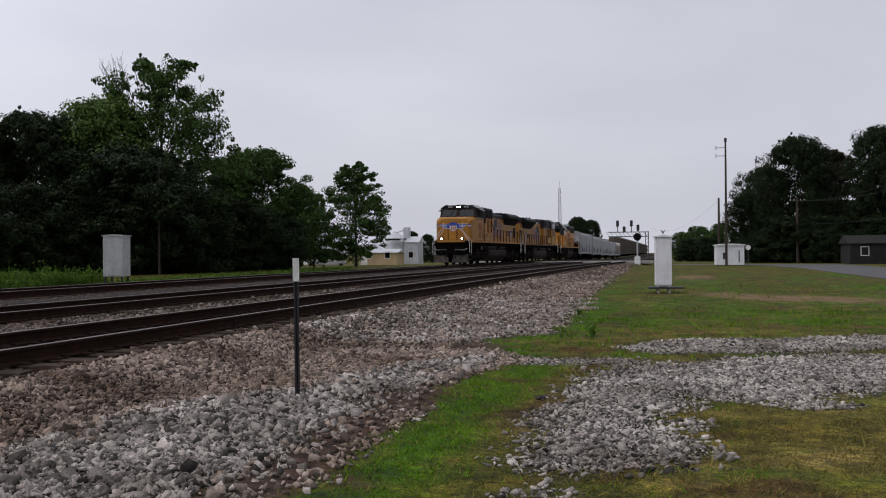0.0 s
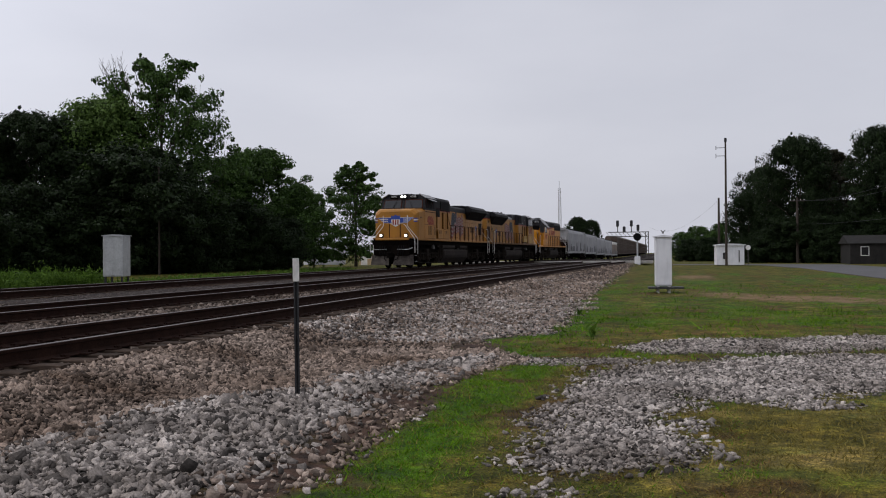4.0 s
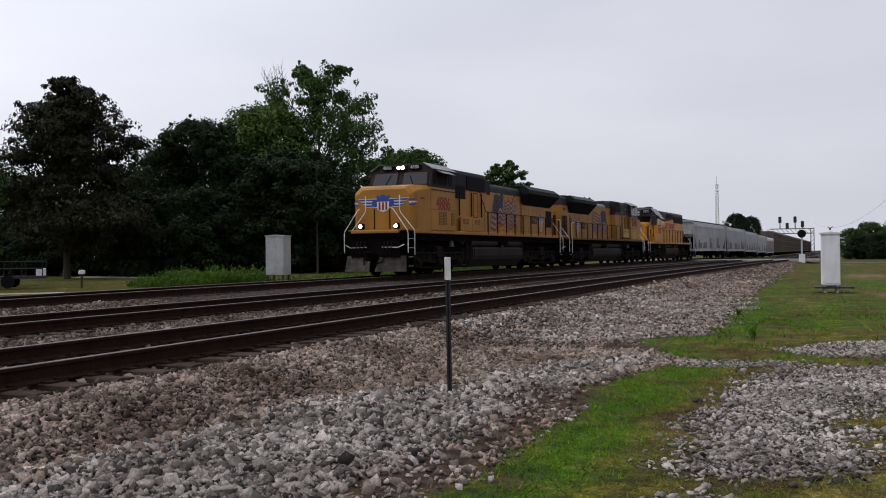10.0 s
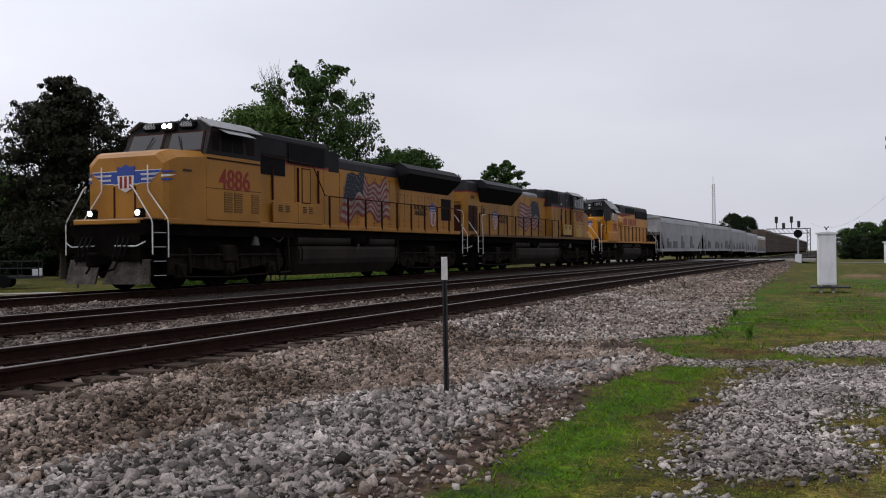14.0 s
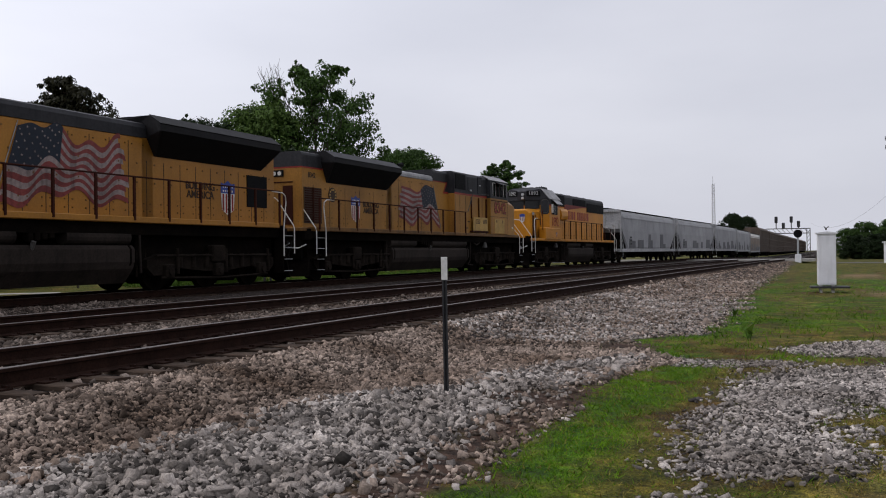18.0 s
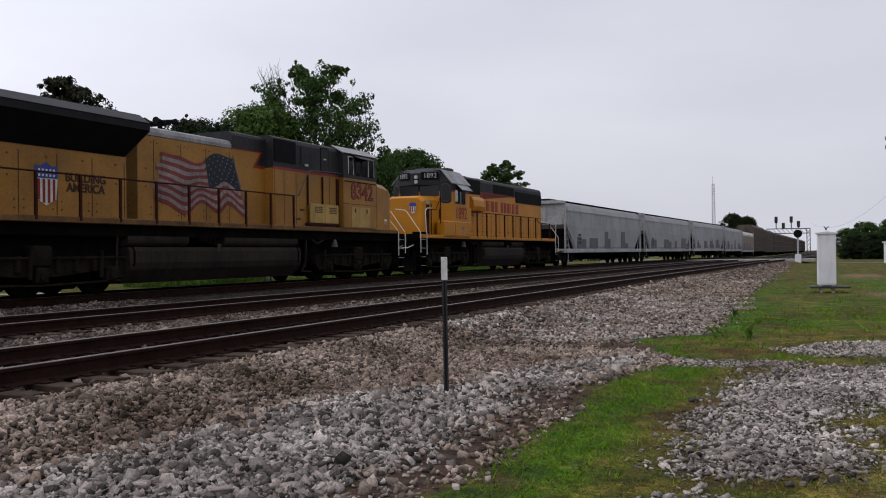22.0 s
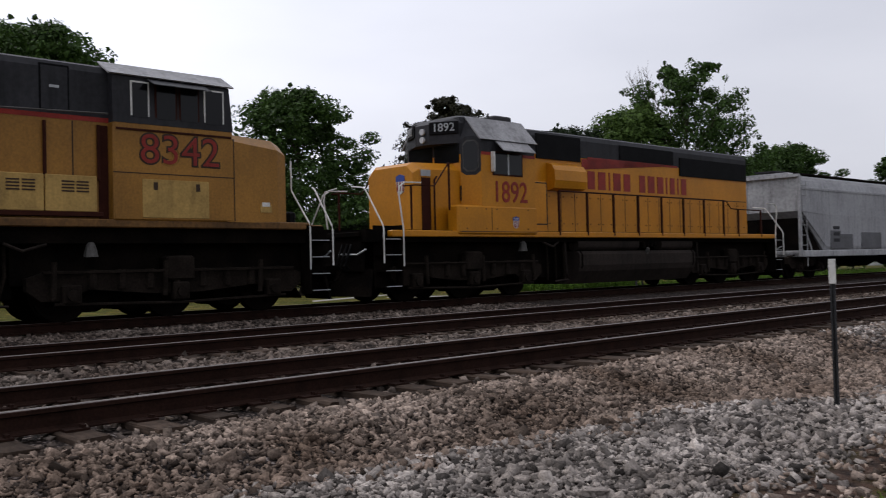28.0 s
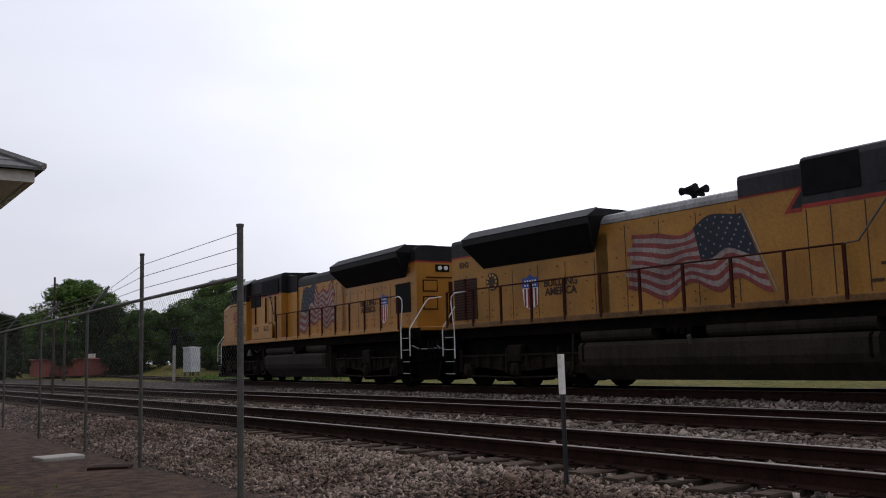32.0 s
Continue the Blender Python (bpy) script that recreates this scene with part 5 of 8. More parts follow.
        bpy.data.objects.remove(tmp)
        me.transform(pose(s * 0.66, c0 + rake - 0.11, eave + 0.13, 90, 0, 0))
        me.materials.clear()
        me.materials.append(ALUMINIUM)
        part("board_number", me, ALUMINIUM, bd, "pale figures")
    g = Geo()
    g.box(-0.24, 0.24, c0 + rake - 0.12, c0 + rake + 0.2, eave - 0.02, eave + 0.24, 0.03)
    lamp_box = part("headlight_box", g, dark, t)
    for x in (-0.1, 0.1):
        g = Geo()
        g.disc((x, c0 + rake - 0.13, eave + 0.12), 0.075, "y", 0.03, 14)
        part("headlight", g, LIGHT if lead else GLASS, lamp_box, "lit round headlight" if lead else "unlit headlight")
    for x in (-0.82, 0.82):
        g = Geo()
        g.box(x - 0.12, x + 0.12, n0 - 0.48, n0 - 0.28, 1.96, 2.24, 0.04)
        box = part("ditch_light_box", g, BLACK, t)
        g = Geo()
        g.disc((x, n0 - 0.49, 2.11), 0.075, "y", 0.03, 14)
        part("ditch_light", g, LIGHT if lead else GLASS, box, "lit ditch light" if lead else "unlit ditch light")
    if lead:
        wing = thing_part("winged_badge", t, "blue and white winged shield badge on the nose")
        for s in (-1, 1):
            for k in range(3):
                z, b = 3.24 - 0.125 * k, 1.2 - 0.15 * k
                for e, o, mat in ((0.058, 0.008, WHITE), (0.036, 0.014, BLUE)):
                    g = Geo()
                    g.prism([(s * 0.32, z - e), (s * (b - 0.1), z - e), (s * b, z + e), (s * 0.32, z + e)], n0 - o, n0 + 0.03, "y")
                    part("feather", g, mat, wing)
            g = Geo()
            g.tube([(s * 0.36, n0 - 0.02, 3.1), (s * 0.36, n0 + 0.02, 3.1)], 0.17, 18)
            part("roundel", g, BLUE, wing)
            g = Geo()
            g.tube([(s * 0.36, n0 - 0.012, 3.1), (s * 0.36, n0 + 0.02, 3.1)], 0.2, 18)
            part("roundel_edge", g, WHITE, wing)
            # wing tip wrapped round the corner
            for k in range(3):
                z = 3.22 - 0.105 * k
                g = Geo()
                g.add([(s * 1.2, n0 - 0.012, z - 0.03), (s * 1.255, n0 - 0.012, z - 0.03), (s * 1.405, n0 + 0.07, z - 0.02), (s * 1.475, n0 + 0.32 - 0.06 * k, z + 0.03), (s * 1.405, n0 + 0.07, z + 0.035), (s * 1.255, n0 - 0.012, z + 0.03), (s * 1.2, n0 - 0.012, z + 0.03)], [(0, 1, 5, 6), (1, 2, 4, 5), (2, 3, 4)])
                part("feather", g, BLUE if k % 2 == 0 else WHITE, wing)
        for pts, mat, o in (([(-0.3, 3.16), (0.3, 3.16), (0.3, 3.42), (0.15, 3.39), (0, 3.47), (-0.15, 3.39), (-0.3, 3.42)], BLUE, 0.03), ([(-0.29, 3.16), (0.29, 3.16), (0.25, 2.82), (0, 2.7), (-0.25, 2.82)], WHITE, 0.03)):
            g = Geo()
            g.prism(pts, n0 - o, n0 + 0.01, "y")
            part("shield_field", g, mat, wing)
        for q in (-0.16, 0.0, 0.16):
            g = Geo()
            g.prism([(q - 0.045, 3.14), (q + 0.045, 3.14), (q + 0.045, 2.81), (q - 0.045, 2.81)], n0 - 0.035, n0 + 0.01, "y")
            part("shield_bar", g, RED, wing)
    for x in (-0.42, 0.3):
        g = Geo()
        g.box(x - 0.03, x + 0.03, n0 - 0.012, n0 + 0.02, 2.0, 2.86)
        part("nose_door_seam", g, RAIL_DARK, t, "dark edge of the nose door")
    g = Geo()
    g.box(-1.35, 1.35, n0 - 0.58, n0 - 0.02, 1.9, 1.965, 0.02)
    part("front_platform", g, SILL, t, "grimy yellow front platform")
    for s in (-1, 1):
        g = Geo()
        a, z = (n0 + 0.55, 3.28) if lead else (Y(2.14), 3.34)
        g.box(s * 1.42 - 0.02, s * 1.42 + 0.065, a, a + 0.33, z, z + 0.05)
        part("nose_vent", g, BROWN, t, "dark slot on the nose")
        if not lead:
            panel(t, "decal", s, 1.465, Y(2.07), Y(2.34), 2.16, 2.34, YELLOW_PALE, 0.012, "small pale decal on the nose")
            panel(t, "decal_mark", s, 1.465, Y(2.12), Y(2.3), 2.29, 2.38, WHITE, 0.016)
            panel(t, "nose_joint", s, 1.478, c0 - 0.03, c0 - 0.01, 1.96, 3.7, BROWN, 0.012)
            for q, z in ((7.72, 2.5), (7.95, 2.18)):
                panel(t, "vent_slot", s, 1.3, Y(q), Y(q) + 0.26, z, z + 0.06, BROWN, 0.012, "dark slot")
            panel(t, "corner_post", s, 1.3, c1 + 0.02, c1 + 0.2, 1.96, P["stripe"] - 0.1, RAIL_DARK, 0.012, "dark upright strip in the corner behind the cab")
    # long hood
    bay_top = P["bay_top"]
    hood(t, "equipment_bay", c1, tall, 1.3, 1.94, P["stripe"], yel, 0.02)
    hood(t, "equipment_bay_top", c1, tall, 1.3, P["stripe"], bay_top, dark, 0.14, "dark grey upper hood")
    if not lead:
        hood(t, "blower_bay", tall, blk, 0.98, 1.94, 4.38, yel, 0.02)
        hood(t, "blower_bay_top", tall, blk, 1.0, 4.38, 4.9, dark, 0.1, "dark grey top over the blower")
    else:
        g = Geo()
        g.loft([[(-1.02, y, 1.94), (1.02, y, 1.94), (1.02, y, z), (-1.02, y, z)] for y, z in ((tall, bay_top - 0.1), (tall + 0.5, bay_top - 0.2), (blk, 4.64))])
        part("blower_slope", g, dark, t, "dark sloping hood behind the grilles")
        g = Geo()
        g.box(-1.03, 1.03, tall, blk, 1.94, 3.93, 0.02)
        part("blower_bay", g, yel, t)
    hood(t, "engine_hood", blk, fl0 + 0.4, 0.98, 1.94, P["low_top"], yel, 0.03, "yellow hood with rows of doors")
    hood(t, "engine_roof", blk, fl0 + 0.4, 0.99, P["low_top"], P["low_top"] + (0.26 if not lead else 0.42), P["roof"], 0.12, "roof strip over the engine")
    hood(t, "radiator_bay", fl0, rear, 0.98, 1.94, 4.12, yel, 0.02)
    hood(t, "rear_top", fl1 - 0.4, rear, 0.985, 4.12, ft - 0.1, dark, 0.1)
    fg = Geo()
    fg.loft([[(-0.99, y, 3.64), (0.99, y, 3.64), (1.5, y2, ft - 0.44), (1.5, y2, ft - 0.24), (1.15, y2, ft), (-1.15, y2, ft), (-1.5, y2, ft - 0.24), (-1.5, y2, ft - 0.44)] for y, y2 in ((fl0 + 0.45, fl0 + 0.1), (fl1 - 0.35, fl1))])
    fl = part("radiator_flare", fg, SOOT, t, "dark flared radiator housing")
    for s in (-1, 1):
        g = Geo()
        g.add([(s * 1.01, fl0 + 0.5, 3.65), (s * 1.01, fl1 - 0.4, 3.65), (s * 1.52, fl1 - 0.05, ft - 0.43), (s * 1.52, fl0 + 0.15, ft - 0.43), (s * 0.99, fl0 + 0.5, 3.65), (s * 0.99, fl1 - 0.4, 3.65), (s * 1.49, fl1 - 0.05, ft - 0.43), (s * 1.49, fl0 + 0.15, ft - 0.43)],
              [(0, 1, 2, 3), (0, 4, 5, 1), (2, 6, 7, 3)])
        part("radiator_grille", g, BLACK, fl, "black slanted radiator grille")
        g = Geo()
        g.prism([(s * 1.5, ft - 0.25), (s * 1.15, ft), (s * 1.15, ft + 0.025), (s * 1.52, ft - 0.23)], fl0 + 0.1, fl1, "y")
        part("flare_edge", g, dark, fl, "worn edge of the radiator roof")
    for k in range(3):
        y = fl0 + (fl1 - fl0) * (0.2 + 0.3 * k)
        g = Geo()
        g.tube([(0, y, ft - 0.01), (0, y, ft + 0.08)], 0.68, 20)
        part("radiator_fan", g, dark, t, "round radiator fan")
    for k in range(2):
        g = Geo()
        y = Y(P["cab"][1] + 1.2 + 1.7 * k)
        g.tube([(0, y, bay_top - 0.02), (0, y, bay_top + 0.07)], 0.6, 18)
        part("brake_fan", g, dark, t)
    g = Geo()
    g.box(-0.36, 0.36, c0 + 0.9, c0 + 1.7, eave + 0.26, eave + 0.36, 0.05)
    part("air_conditioner", g, dark, t)
    if not lead:
        hy = blk + 1.95
        hz = P["low_top"] + 0.34
        g = Geo()
        g.tube([(0, hy, hz - 0.15), (0, hy, hz + 0.22)], 0.07, 8)
        g.box(-0.34, 0.34, hy - 0.05, hy + 0.05, hz + 0.18, hz + 0.26)
        horn = part("air_horn", g, BLACK, t, "cluster of black air horns")
        for x, d in ((-0.3, -1), (-0.1, 1), (0.1, -1), (0.3, 1)):
            g = Geo()
            g.tube([(x, hy - d * 0.1, hz + 0.3), (x, hy + d * 0.16, hz + 0.3), (x, hy + d * 0.3, hz + 0.31)], 0.035, 8, 0.11)
            part("trumpet", g, BLACK, horn)
    g = Geo()
    g.tube([(0.0, tall + 0.3, 4.6), (0.0, tall + 0.3, 4.9 if not lead else 4.84)], 0.24, 14)
    part("exhaust_stack", g, BLACK, t, "sooty exhaust stack")
    zst = P["stripe"]
    for s in (-1, 1):
        g = Geo()
        g.box(s * 1.302 - 0.004, s * 1.302 + 0.004, c1, tall, zst - 0.04, zst + 0.05)
        part("stripe", g, RED, t, "thin red stripe")
        if not lead:
            g = Geo()
            z0, z1 = zst - 0.04, 4.34
            g.prism([(tall, z0), (tall + 0.62, z0), (tall + 0.24, z1), (blk, z1), (blk, z1 + 0.08), (tall + 0.08, z1 + 0.08), (tall + 0.46, z0 + 0.09), (tall, z0 + 0.09)], s * 0.98, s * 0.988, "x")
            part("stripe", g, RED, t, "red stripe with a lightning step")
            g = Geo()
            g.prism([(tall, z0 + 0.09), (tall + 0.46, z0 + 0.09), (tall + 0.08, z1 + 0.08), (tall, z1 + 0.08)], s * 0.98, s * 0.986, "x")
            part("grey_corner", g, dark, t)
            panel(t, "grille", s, 1.3, tall - 1.25, tall - 0.05, 4.1, 4.84, BLACK, 0.03, "black dynamic brake grille")
            panel(t, "upper_door", s, 1.3, Y(6.15), Y(6.67), zst + 0.1, 4.84, BLACK, 0.012, "narrow dark door")
            panel(t, "upper_door", s, 1.3, Y(6.18), Y(6.64), zst + 0.13, 4.8, dark, 0.018)
            panel(t, "upper_door", s, 1.3, tall - 2.2, tall - 1.6, zst + 0.25, 4.75, dark, 0.02)
            panel(t, "data_plate", s, 1.3, Y(6.33), Y(6.5), 4.4, 4.45, ALUMINIUM, 0.024, "small white marks")
            panel(t, "step_light", s, 1.3, tall - 2.0, tall - 1.8, zst + 0.2, zst + 0.28, ALUMINIUM, 0.04, "small pale lamp")
        else:
            a, b, c, d = (Y(q) for q in P["grilles"])
            panel(t, "grille", s, 1.3, a, b, 3.5, 4.14, BLACK, 0.035, "black intake grille")
            panel(t, "grille", s, 1.3, c, d, 3.96, 4.62, BLACK, 0.035, "black dynamic brake grille")
            panel(t, "tall_door", s, 1.3, Y(7.9), Y(8.45), 2.66, 3.86, RAIL_DARK, 0.006, "dark brown door recess")
            panel(t, "tall_door", s, 1.3, Y(7.95), Y(8.4), 2.7, 3.82, yel, 0.012)
        for q in P["bay_seams"]:
            panel(t, "door_seam", s, 1.3, Y(q) - 0.012, Y(q) + 0.012, 2.0, zst - 0.06, BROWN, 0.004)
        for q in P["bay_posts"]:
            g = Geo()
            g.tube([(s * 1.33, Y(q), 2.7), (s * 1.33, Y(q), zst - 0.1)], 0.035, 6)
            part("door_post", g, RAIL_DARK, t, "dark brown upright")
        ys = [float(y) for y in np.arange(blk + 0.1, rear - 0.3, 0.66 if lead else 1.08)]
        for y in ys:
            panel(t, "door_seam", s, 0.98, y - 0.011, y + 0.011, 2.0, 3.5 if y > fl0 - 0.1 else P["low_top"] - 0.12, BROWN, 0.004)
        bolts(t, s, 0.985, [(y + q, z) for y in ys for q in (0.12, 0.54 if lead else 0.94) for z in (2.14, 2.34, P["low_top"] - 0.2) if y < fl0 or z < 3])
        bolts(t, s, 0.985, [(y + 0.3, z) for y in ys for z in (2.9, 3.4)], 0.022)
        b0, b1, b2, bz0, bz1 = P["boxes"]
        for q0, q1 in ((b0, b1), (b1, b2)):
            bx = panel(t, "battery_box", s, 1.42, Y(q0) + 0.01, Y(q1) - 0.01, bz0, bz1, P["box_paint"], 0.03, "louvred battery box", 0.012)
            for dq in (0.28, 0.56):
                for k in range(4):
                    g = Geo()
                    y, z = Y(q0) + (q1 - q0) * dq, bz1 - 0.12 - 0.06 * k
                    g.box(s * 1.45 - 0.008, s * 1.45 + 0.016, y - 0.1, y + 0.12, z - 0.014, z + 0.014)
                    part("louvre", g, BROWN, bx)
        g = Geo()
        g.box(min(s * 1.25, s * 1.45), max(s * 1.25, s * 1.45), Y(b0) - 0.1, Y(b2) + 0.1, bz0 - 0.09, bz0, 0.01)
        part("box_shelf", g, RAIL_DARK, t)
        lk = P["lockers"]
        for q0, q1 in lk:
            panel(t, "cab_locker", s, 1.5, Y(q0), Y(q1), 2.0, 2.76, P["box_paint"], 0.014, "locker door under the cab", 0.005)
            for q in (q0 + 0.2, q1 - 0.3):
                panel(t, "latch", s, 1.5, Y(q), Y(q) + 0.08, 2.55, 2.7, BROWN, 0.022)
        if lead:
            for q in (3.55, 4.02, 4.85):
                panel(t, "cab_louvre", s, 1.5, Y(q), Y(q) + 0.38, 2.2, 2.78, LATCH, 0.01, "dark louvred panel")
                for k in range(8):
                    g = Geo()
                    z = 2.25 + 0.068 * k
                    g.box(s * 1.512 - 0.008, s * 1.512 + 0.012, Y(q) + 0.02, Y(q) + 0.36, z, z + 0.02)
                    part("louvre", g, yel, t)
        if lead:
            letters(t, P["number"], P["num_size"], s, 1.507, Y(P["num"]), P["num_z"], RED, "road_number", "large red road number", 0.9, 0.012)
        else:
            letters(t, P["number"], P["num_size"], s, 1.503, Y(P["num"]), P["num_z"], BROWN, "number_edge", "dark outline of the number", 1.0, 0.03)
            letters(t, P["number"], P["num_size"], s, 1.509, Y(P["num"]), P["num_z"], RED, "road_number", "large red road number", 1.0, -0.004)
        panel(t, "drip_rail", s, 1.5, c0 + 0.05, c1 - 0.05, 3.7, 3.74, RAIL_DARK, 0.02)
        panel(t, "weld_line", s, 1.5, c0, c1, 2.86, 2.88, BROWN, 0.004)
        w0 = Y(P["cab"][0])
        wd = [(w0 + 0.24, w0 + 0.62), (w0 + 0.7, w0 + 1.2), (w0 + 1.24, w0 + 1.74), (w0 + 1.86, w0 + 2.3)] if lead else [(Y(3.16), Y(3.6)), (Y(3.7), Y(4.13)), (Y(4.17), Y(4.62)), (Y(4.73), Y(5.1))]
        wz = 4.56 if lead else 4.68
        for k, (a, b) in enumerate(wd):
            fr = panel(t, "window", s, 1.475, a, b, 3.93, wz, WHITE if k in (0, 3) and not lead else RAIL_DARK, 0.02)
            # on the lead engine black sheets stand for the unlit cab inside
            panel(fr, "pane", s, 1.475, a + 0.035, b - 0.035, 3.965, wz - 0.035, BLACK if lead else GLASS, 0.027)
        g = Geo()
        g.prism([(s * 1.48, eave), (s * 1.82, eave - 0.16), (s * 1.82, eave - 0.175), (s * 1.48, eave - 0.03)], wd[1][0] - 0.1, wd[2][1] + 0.16, "y")
        part("sun_visor", g, ROOF_GREY if lead else dark, t, "sun visor over the side window")
        fg = P["flag"]
        flag(t, s, 0.99, [(Y(q), z) for q, z in fg[:2]], [(Y(q), z) for q, z in fg[2:]], P["wave"], 6, folds=P["folds"])
        for k, word in enumerate(("BUILDING", "AMERICA")):
            letters(t, word, 0.3, s, 0.99, Y(P["text"]), P["text_z"] - 0.25 * k, BROWN, "slogan", "small dark lettering", 0.95, 0.008)
        shield(t, s, 0.99, Y(P["shield"]), P["shield_z"], 0.66, 1.05)
        a, b, z0, z1 = P["rear_door"]
        lv = panel(t, "rear_louvre", s, 0.98, Y(a), Y(b), z0, z1, BROWN if not lead else BLACK, 0.02, "dark louvred door at the rear")
        if not lead:
            for k in range(15):
                z = z0 + 0.05 + (z1 - z0 - 0.1) * k / 14
                panel(lv, "louvre", s, 1.0, Y(a) + 0.05, Y(b) - 0.05, z - 0.018, z + 0.018, RAIL_DARK, 0.02)
            panel(lv, "divider", s, 1.0, Y((a + b) / 2) - 0.03, Y((a + b) / 2) + 0.03, z0, z1, RAIL_DARK, 0.035)
            em = thing_part("round_emblem", t, "dark round fan emblem with a pale centre")
            y, z = Y(P["ring"]), 3.2
            g = Geo()
            g.tube([(s * 0.985, y, z), (s * 1.005, y, z)], 0.27, 22)
            part("disc", g, BROWN, em, "dark disc")
            for k in range(10):
                a0 = k * math.pi / 5
                g = Geo()
                g.box(s * 1.008 - 0.006, s * 1.008 + 0.006, y + 0.2 * math.cos(a0) - 0.035, y + 0.2 * math.cos(a0) + 0.035, z + 0.2 * math.sin(a0) - 0.035, z + 0.2 * math.sin(a0) + 0.035)
                part("spoke", g, YELLOW_PALE, em)
        # handrail along the walkway, rising past the equipment bay
        hr0 = Y(P["rail_step"])
        handrail(t, s, hr0, h - 1.2, 1.96, 2.98, 1.26)
        g = Geo()
        g.tube([(s * 1.46, hr0, 2.98), (s * 1.46, hr0 - 0.3, 3.0), (s * 1.42, hr0 - 0.95, zst - 0.02), (s * 1.42, hr0 - 1.1, zst + 0.05), (s * 1.42, c1 + 0.05, zst + 0.12)], 0.019, 6)
        # the second engine's rail is paler, its highlight put into the colour
        part("rising_rail", g, RAIL_DARK if lead else GALV, t, "rail rising past the equipment bay")
    for s in (-1, 1):
        g = Geo()
        g.disc((s * 0.11, rear + 0.02, 3.9), 0.075, "y", 0.06, 12)
        part("rear_light", g, WHITE, t, "pale rear light")
    g = Geo()
    g.box(-0.26, 0.26, rear - 0.02, rear + 0.03, 3.78, 4.02, 0.01)
    part("rear_light_box", g, BLACK, t, "rear twin light box")
    for x0, x1, z0, z1 in ((-0.62, -0.22, 2.05, 3.45), (0.2, 0.75, 2.5, 2.95), (0.2, 0.75, 3.1, 3.5), (-0.62, 0.62, 3.56, 3.6)):
        g = Geo()
        g.box(x0, x1, rear - 0.01, rear + 0.016, z0, z1)
        edge = part("end_panel", g, RAIL_DARK, t, "dark panel on the hood's end")
        if z1 - z0 < 0.6 and z1 - z0 > 0.1:
            g = Geo()
            g.box(x0 + 0.04, x1 - 0.04, rear - 0.01, rear + 0.024, z0 + 0.04, z1 - 0.04)
            part("panel_face", g, yel, edge)
    g = Geo()
    g.box(-0.99, 0.99, rear - 0.004, rear + 0.006, 4.08, 4.13)
    part("stripe", g, RED, t, "thin red stripe")
    for s in (-1, 1):
        g = Geo()
        g.box(s * 0.984 - 0.006, s * 0.984 + 0.006, fl1 - 0.3, rear, 4.08, 4.13)
        part("stripe", g, RED, t, "thin red stripe")
        letters(t, P["number"], 0.26, s, 0.985, rear - 0.62, 3.84, BROWN, "rear_number", "small dark road number", 0.9, 0.006)
    return t


